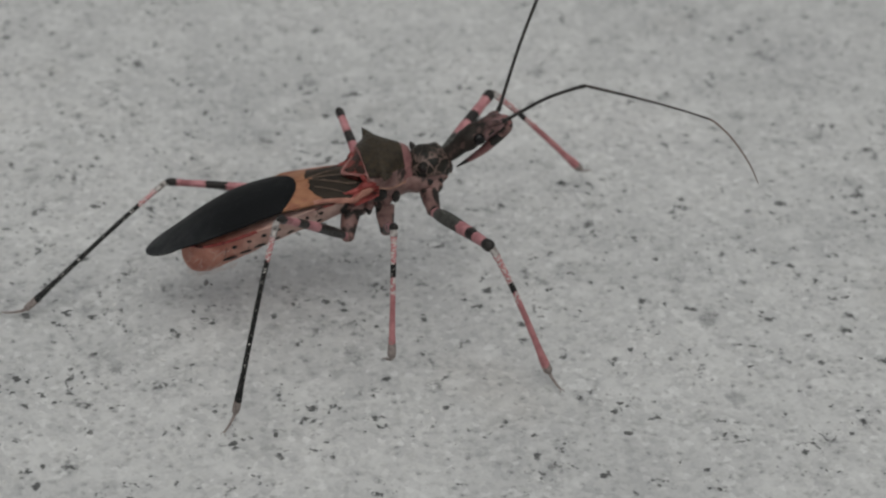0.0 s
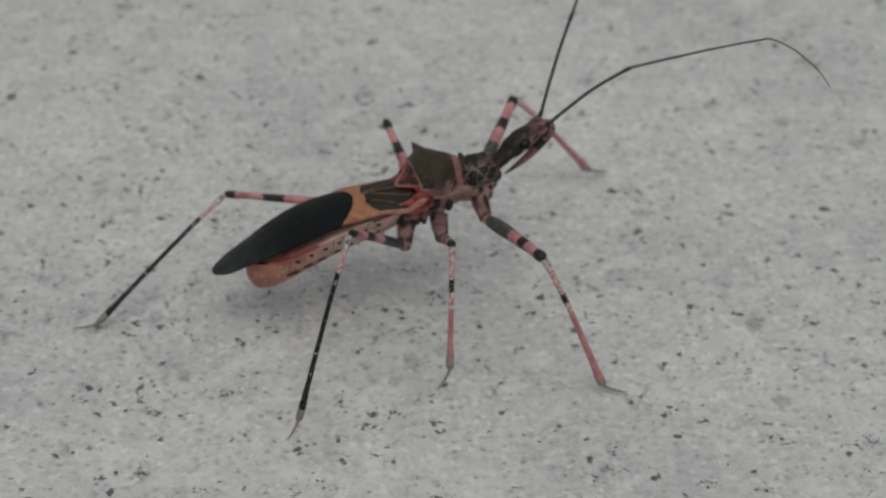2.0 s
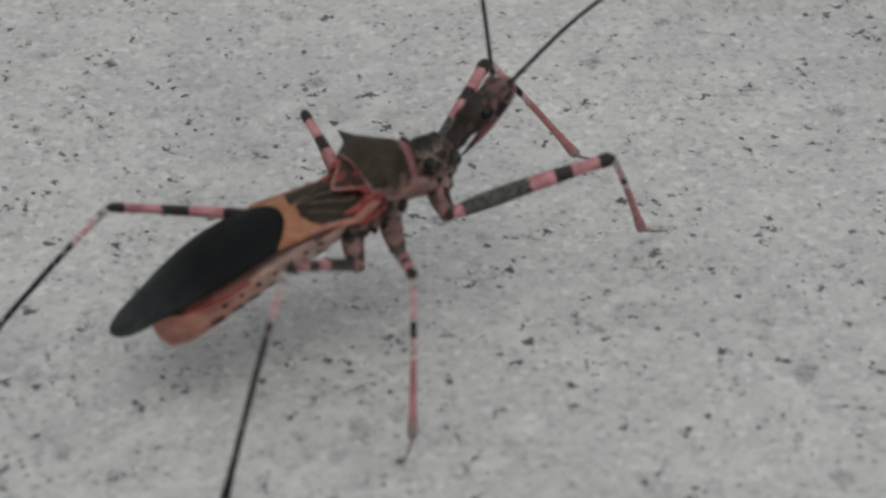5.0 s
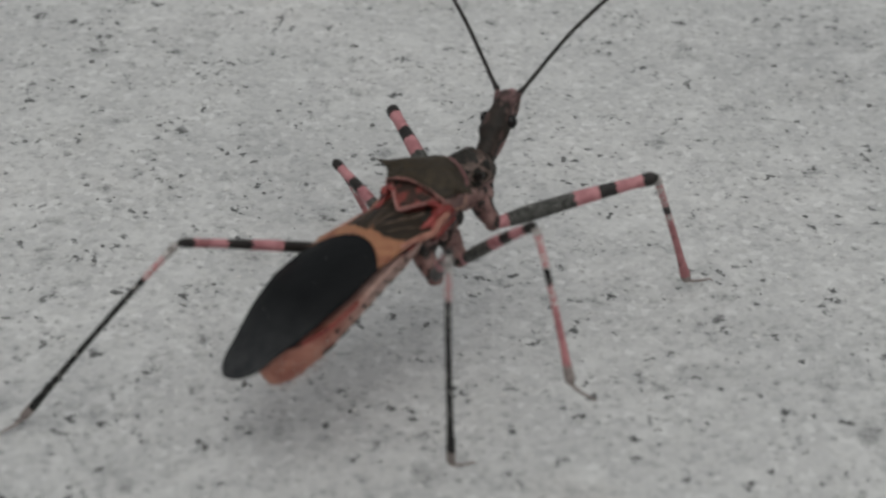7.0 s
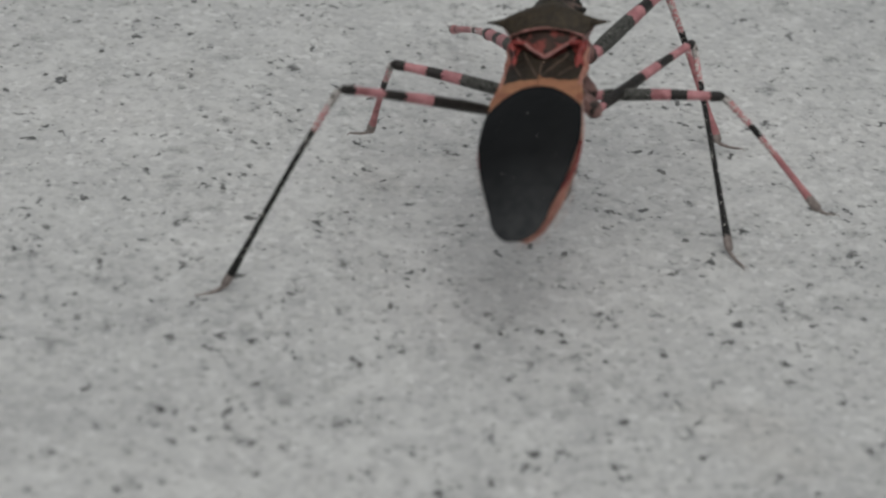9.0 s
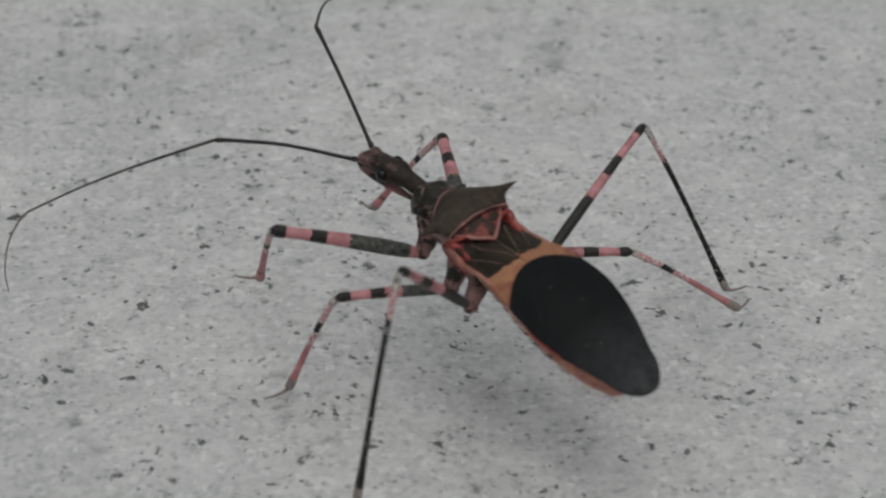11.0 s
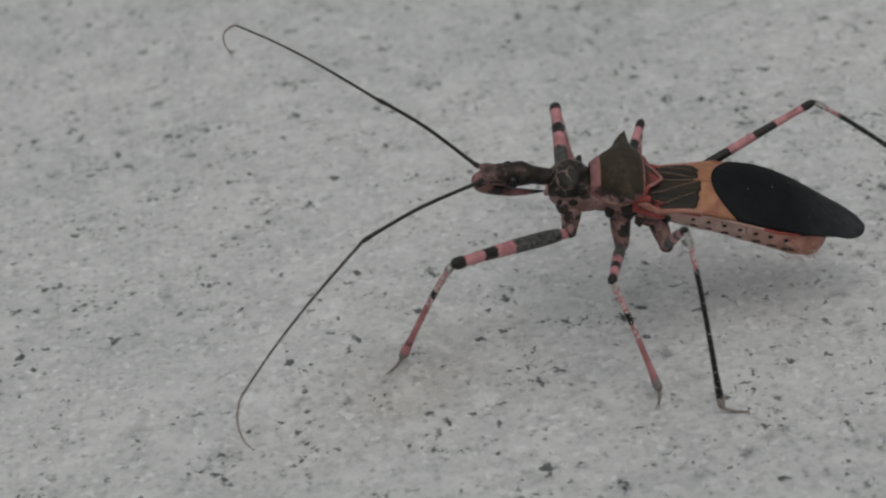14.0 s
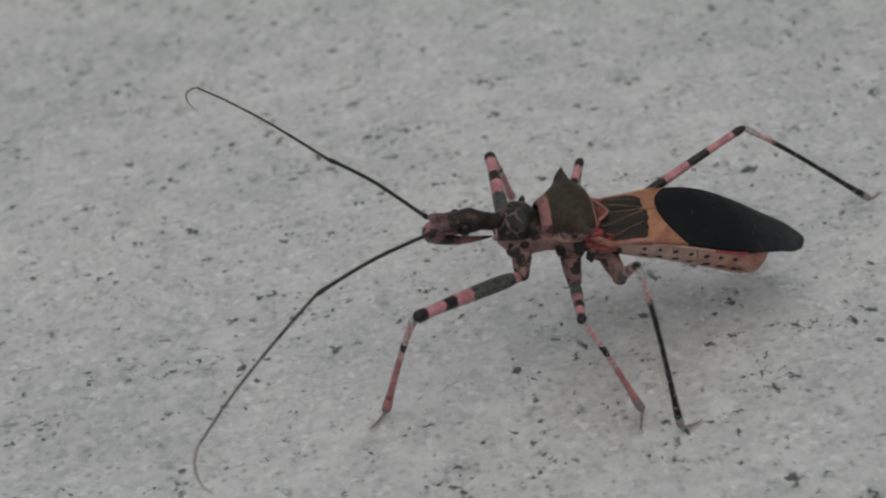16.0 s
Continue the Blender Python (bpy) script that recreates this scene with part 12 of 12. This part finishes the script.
    walk(FEELERS["right"][2], [
        (0, aim((16.08, -5.56, 4.59), (17.95, -8.67, 2.17), (0.41, -0.88, 0.23))),
        (0.25, aim((16.04, -5.56, 4.79), (18.04, -8.50, 2.26), (0.41, -0.88, 0.24))),
        (0.5, aim((16.00, -5.52, 5.05), (18.16, -8.25, 2.42), (0.41, -0.87, 0.26))),
        (0.75, aim((16.05, -5.40, 5.00), (18.21, -8.18, 2.42), (0.42, -0.87, 0.25))),
        (1, aim((16.17, -5.25, 5.06), (18.32, -8.13, 2.58), (0.43, -0.87, 0.25))),
        (1.25, aim((16.34, -5.09, 5.61), (18.59, -7.93, 3.18), (0.44, -0.85, 0.29))),
        (1.5, aim((16.61, -4.91, 6.41), (19.00, -7.71, 4.07), (0.46, -0.82, 0.34))),
        (1.75, aim((17.12, -4.72, 7.50), (19.63, -7.55, 5.32), (0.50, -0.77, 0.40))),
        (2, aim((17.55, -4.57, 8.51), (20.16, -7.43, 6.49), (0.53, -0.72, 0.44))),
        (2.25, aim((17.63, -4.63, 9.09), (20.35, -7.42, 7.12), (0.53, -0.71, 0.47))),
        (2.5, aim((17.63, -4.73, 9.45), (20.44, -7.44, 7.49), (0.52, -0.70, 0.49))),
        (2.75, aim((17.72, -4.67, 9.65), (20.52, -7.42, 7.74), (0.53, -0.68, 0.50))),
        (3, aim((17.90, -4.61, 9.70), (20.64, -7.44, 7.83), (0.55, -0.67, 0.50))),
        (3.2, aim((18.35, -4.71, 9.43), (21.00, -7.62, 7.55), (0.58, -0.66, 0.48))),
        (3.463, aim((18.89, -4.46, 9.78), (21.77, -7.31, 8.14), (0.63, -0.61, 0.49))),
        (3.725, aim((19.40, -4.16, 10.14), (22.52, -6.90, 8.78), (0.68, -0.54, 0.49))),
        (3.987, aim((19.85, -3.80, 10.48), (23.19, -6.40, 9.45), (0.72, -0.48, 0.50))),
        (4.25, aim((20.22, -3.39, 10.80), (23.77, -5.83, 10.10), (0.77, -0.40, 0.50))),
        (4.513, aim((20.50, -2.96, 11.07), (24.23, -5.21, 10.72), (0.80, -0.33, 0.50))),
        (4.775, aim((20.70, -2.52, 11.28), (24.56, -4.56, 11.27), (0.83, -0.25, 0.50))),
        (5.037, aim((20.80, -2.10, 11.44), (24.76, -3.92, 11.74), (0.85, -0.18, 0.49))),
        (5.3, aim((20.84, -1.69, 11.54), (24.85, -3.31, 12.13), (0.87, -0.11, 0.48))),
        (5.5, aim((20.88, -1.52, 11.47), (24.90, -3.17, 12.07), (0.87, -0.11, 0.48))),
        (5.571, aim((20.92, -2.17, 11.19), (24.70, -4.33, 10.87), (0.87, -0.18, 0.46))),
        (5.643, aim((20.91, -2.82, 10.89), (24.24, -5.36, 9.66), (0.86, -0.25, 0.44))),
        (5.714, aim((20.86, -3.45, 10.56), (23.54, -6.22, 8.51), (0.85, -0.32, 0.42))),
        (5.786, aim((20.76, -4.07, 10.21), (22.62, -6.89, 7.46), (0.83, -0.39, 0.40))),
        (5.857, aim((20.62, -4.66, 9.83), (21.55, -7.38, 6.55), (0.81, -0.45, 0.37))),
        (5.929, aim((20.43, -5.23, 9.44), (20.38, -7.67, 5.83), (0.79, -0.51, 0.34))),
        (6, aim((20.20, -5.78, 9.03), (19.15, -7.82, 5.25), (0.76, -0.57, 0.31))),
        (6.25, aim((20.43, -6.37, 8.15), (18.92, -8.12, 4.41), (0.83, -0.53, 0.18))),
        (6.5, aim((20.43, -6.31, 8.11), (19.19, -8.35, 4.39), (0.89, -0.44, 0.13))),
        (6.571, aim((20.30, -6.25, 8.85), (19.84, -8.93, 5.43), (0.88, -0.44, 0.20))),
        (6.643, aim((20.13, -6.17, 9.57), (20.45, -9.36, 6.61), (0.86, -0.43, 0.26))),
        (6.714, aim((19.92, -6.07, 10.28), (21.00, -9.59, 7.94), (0.84, -0.42, 0.33))),
        (6.786, aim((19.66, -5.95, 10.98), (21.45, -9.59, 9.39), (0.82, -0.41, 0.40))),
        (6.857, aim((19.37, -5.81, 11.65), (21.76, -9.38, 10.90), (0.79, -0.40, 0.46))),
        (6.929, aim((19.03, -5.65, 12.30), (21.89, -8.94, 12.44), (0.76, -0.38, 0.52))),
        (7, aim((18.66, -5.47, 12.93), (21.91, -8.37, 13.97), (0.73, -0.37, 0.58))),
        (7.25, aim((17.86, -4.21, 14.42), (21.04, -6.73, 16.13), (0.66, -0.29, 0.69))),
        (7.5, aim((17.23, -3.12, 15.30), (20.21, -5.57, 17.34), (0.62, -0.23, 0.75))),
        (7.75, aim((16.96, -3.27, 15.43), (19.83, -5.78, 17.56), (0.60, -0.24, 0.76))),
        (8, aim((16.83, -3.78, 15.36), (19.60, -6.42, 17.47), (0.59, -0.27, 0.76))),
        (8.25, aim((16.28, -3.49, 15.78), (18.94, -6.11, 18.04), (0.57, -0.26, 0.78))),
        (8.5, aim((16.14, -3.94, 15.70), (18.67, -6.68, 17.97), (0.55, -0.29, 0.79))),
        (8.625, aim((16.85, -5.61, 14.53), (19.23, -8.67, 16.52), (0.55, -0.38, 0.74))),
        (8.75, aim((17.38, -7.18, 13.17), (19.59, -10.53, 14.86), (0.55, -0.48, 0.68))),
        (8.875, aim((17.72, -8.65, 11.63), (19.75, -12.26, 13.01), (0.55, -0.56, 0.62))),
        (9, aim((17.87, -9.99, 9.95), (19.69, -13.82, 11.00), (0.53, -0.64, 0.55))),
        (9.2, aim((16.62, -11.16, 9.64), (18.19, -15.15, 10.49), (0.49, -0.72, 0.50))),
        (9.462, aim((17.25, -11.00, 9.01), (18.41, -15.16, 9.64), (0.55, -0.73, 0.41))),
        (9.725, aim((17.95, -10.65, 8.21), (18.56, -14.96, 8.57), (0.61, -0.73, 0.29))),
        (9.988, aim((18.63, -10.08, 7.23), (18.65, -14.45, 7.31), (0.68, -0.72, 0.16))),
        (10.25, aim((19.20, -9.28, 6.13), (18.69, -13.61, 5.96), (0.73, -0.68, 0.02))),
        (10.512, aim((19.60, -8.27, 5.00), (18.69, -12.52, 4.62), (0.77, -0.63, -0.12))),
        (10.775, aim((19.81, -7.16, 3.94), (18.62, -11.32, 3.40), (0.78, -0.57, -0.24))),
        (11.038, aim((19.86, -6.04, 3.02), (18.53, -10.14, 2.34), (0.79, -0.50, -0.35))),
        (11.3, aim((19.82, -5.01, 2.25), (18.50, -9.09, 1.43), (0.78, -0.44, -0.43))),
        (11.325, aim((19.95, -5.03, 2.21), (19.75, -9.33, 1.49), (0.79, -0.44, -0.43))),
        (11.35, aim((20.07, -5.05, 2.18), (21.01, -9.27, 1.61), (0.79, -0.45, -0.42))),
        (11.375, aim((20.20, -5.07, 2.14), (22.21, -8.92, 1.76), (0.80, -0.45, -0.41))),
        (11.4, aim((20.32, -5.09, 2.10), (23.26, -8.30, 1.94), (0.80, -0.45, -0.40))),
        (11.425, aim((20.44, -5.10, 2.06), (24.11, -7.45, 2.12), (0.80, -0.45, -0.39))),
        (11.45, aim((20.55, -5.12, 2.02), (24.70, -6.45, 2.31), (0.81, -0.45, -0.39))),
        (11.475, aim((20.67, -5.14, 1.98), (24.99, -5.35, 2.47), (0.81, -0.45, -0.38))),
        (11.5, aim((20.78, -5.15, 1.94), (25.00, -4.23, 2.60), (0.81, -0.45, -0.37))),
        (11.562, aim((21.12, -5.30, 2.07), (24.98, -3.40, 2.80), (0.83, -0.45, -0.33))),
        (11.625, aim((21.43, -5.43, 2.20), (24.72, -2.66, 2.96), (0.85, -0.44, -0.29))),
        (11.688, aim((21.71, -5.56, 2.33), (24.23, -2.08, 3.07), (0.87, -0.43, -0.24))),
        (11.75, aim((21.96, -5.67, 2.46), (23.57, -1.67, 3.14), (0.88, -0.42, -0.20))),
        (11.812, aim((22.17, -5.77, 2.58), (22.77, -1.49, 3.16), (0.90, -0.41, -0.15))),
        (11.875, aim((22.34, -5.85, 2.70), (21.91, -1.54, 3.15), (0.91, -0.40, -0.11))),
        (11.938, aim((22.48, -5.92, 2.82), (21.04, -1.82, 3.11), (0.92, -0.39, -0.06))),
        (12, aim((22.58, -5.98, 2.93), (20.21, -2.32, 3.05), (0.92, -0.38, -0.02))),
        (12.125, aim((22.25, -6.78, 3.42), (20.20, -2.95, 3.85), (0.91, -0.42, 0.03))),
        (12.25, aim((21.86, -7.55, 3.90), (20.15, -3.60, 4.63), (0.89, -0.45, 0.07))),
        (12.375, aim((21.40, -8.29, 4.36), (20.06, -4.27, 5.39), (0.87, -0.49, 0.12))),
        (12.5, aim((20.89, -8.99, 4.82), (19.93, -4.94, 6.13), (0.84, -0.52, 0.16))),
        (12.75, aim((20.67, -9.83, 2.72), (19.80, -5.70, 3.82), (0.81, -0.58, 0.02))),
        (13, aim((20.37, -10.19, 0.26), (19.43, -5.99, 0.97), (0.78, -0.61, -0.15))),
        (13.25, aim((20.06, -10.41, -0.68), (19.15, -6.17, -0.16), (0.76, -0.62, -0.21))),
        (13.5, aim((19.89, -10.64, -0.62), (19.08, -6.38, -0.13), (0.76, -0.62, -0.19))),
        (13.75, aim((19.81, -11.02, 1.17), (19.39, -6.75, 1.98), (0.78, -0.63, -0.06))),
        (14, aim((19.53, -11.30, 3.03), (19.51, -7.08, 4.16), (0.77, -0.63, 0.07))),
        (14.25, aim((18.78, -12.06, 2.94), (18.93, -7.84, 4.04), (0.70, -0.72, 0.03))),
        (14.5, aim((18.76, -12.11, 2.59), (18.90, -7.85, 3.55), (0.70, -0.72, 0.01))),
        (14.571, aim((19.93, -10.67, 3.15), (19.97, -6.41, 4.05), (0.79, -0.60, 0.08))),
        (14.643, aim((20.64, -8.91, 3.65), (20.58, -4.64, 4.49), (0.89, -0.43, 0.17))),
        (14.714, aim((20.84, -6.94, 4.04), (20.68, -2.65, 4.82), (0.95, -0.18, 0.27))),
        (14.786, aim((20.51, -4.87, 4.28), (20.25, -0.57, 5.00), (0.93, 0.11, 0.36))),
        (14.857, aim((19.66, -2.81, 4.34), (19.30, 1.49, 4.99), (0.84, 0.36, 0.41))),
        (14.929, aim((18.33, -0.88, 4.18), (17.87, 3.41, 4.77), (0.72, 0.55, 0.43))),
        (15, aim((16.58, 0.81, 3.81), (16.02, 5.10, 4.34), (0.60, 0.67, 0.43))),
        (15.062, aim((18.22, -0.84, 3.70), (17.75, 3.46, 4.22), (0.70, 0.57, 0.42))),
        (15.125, aim((19.45, -2.75, 3.38), (19.08, 1.56, 3.88), (0.82, 0.42, 0.38))),
        (15.188, aim((20.21, -4.82, 2.87), (19.94, -0.50, 3.36), (0.93, 0.19, 0.32))),
        (15.25, aim((20.47, -6.95, 2.20), (20.30, -2.62, 2.69), (0.97, -0.11, 0.21))),
        (15.312, aim((20.21, -9.01, 1.43), (20.13, -4.67, 1.90), (0.92, -0.39, 0.08))),
        (15.375, aim((19.44, -10.90, 0.61), (19.47, -6.56, 1.06), (0.80, -0.60, -0.04))),
        (15.438, aim((18.22, -12.51, -0.23), (18.34, -8.18, 0.21), (0.68, -0.73, -0.12))),
        (15.5, aim((16.61, -13.77, -1.02), (16.83, -9.43, -0.59), (0.57, -0.80, -0.18))),
        (15.75, aim((16.04, -14.27, 0.10), (16.51, -10.05, 1.11), (0.53, -0.84, -0.12))),
        (16, aim((16.30, -14.17, 1.35), (16.87, -10.10, 2.81), (0.57, -0.82, -0.02)))])


motions()
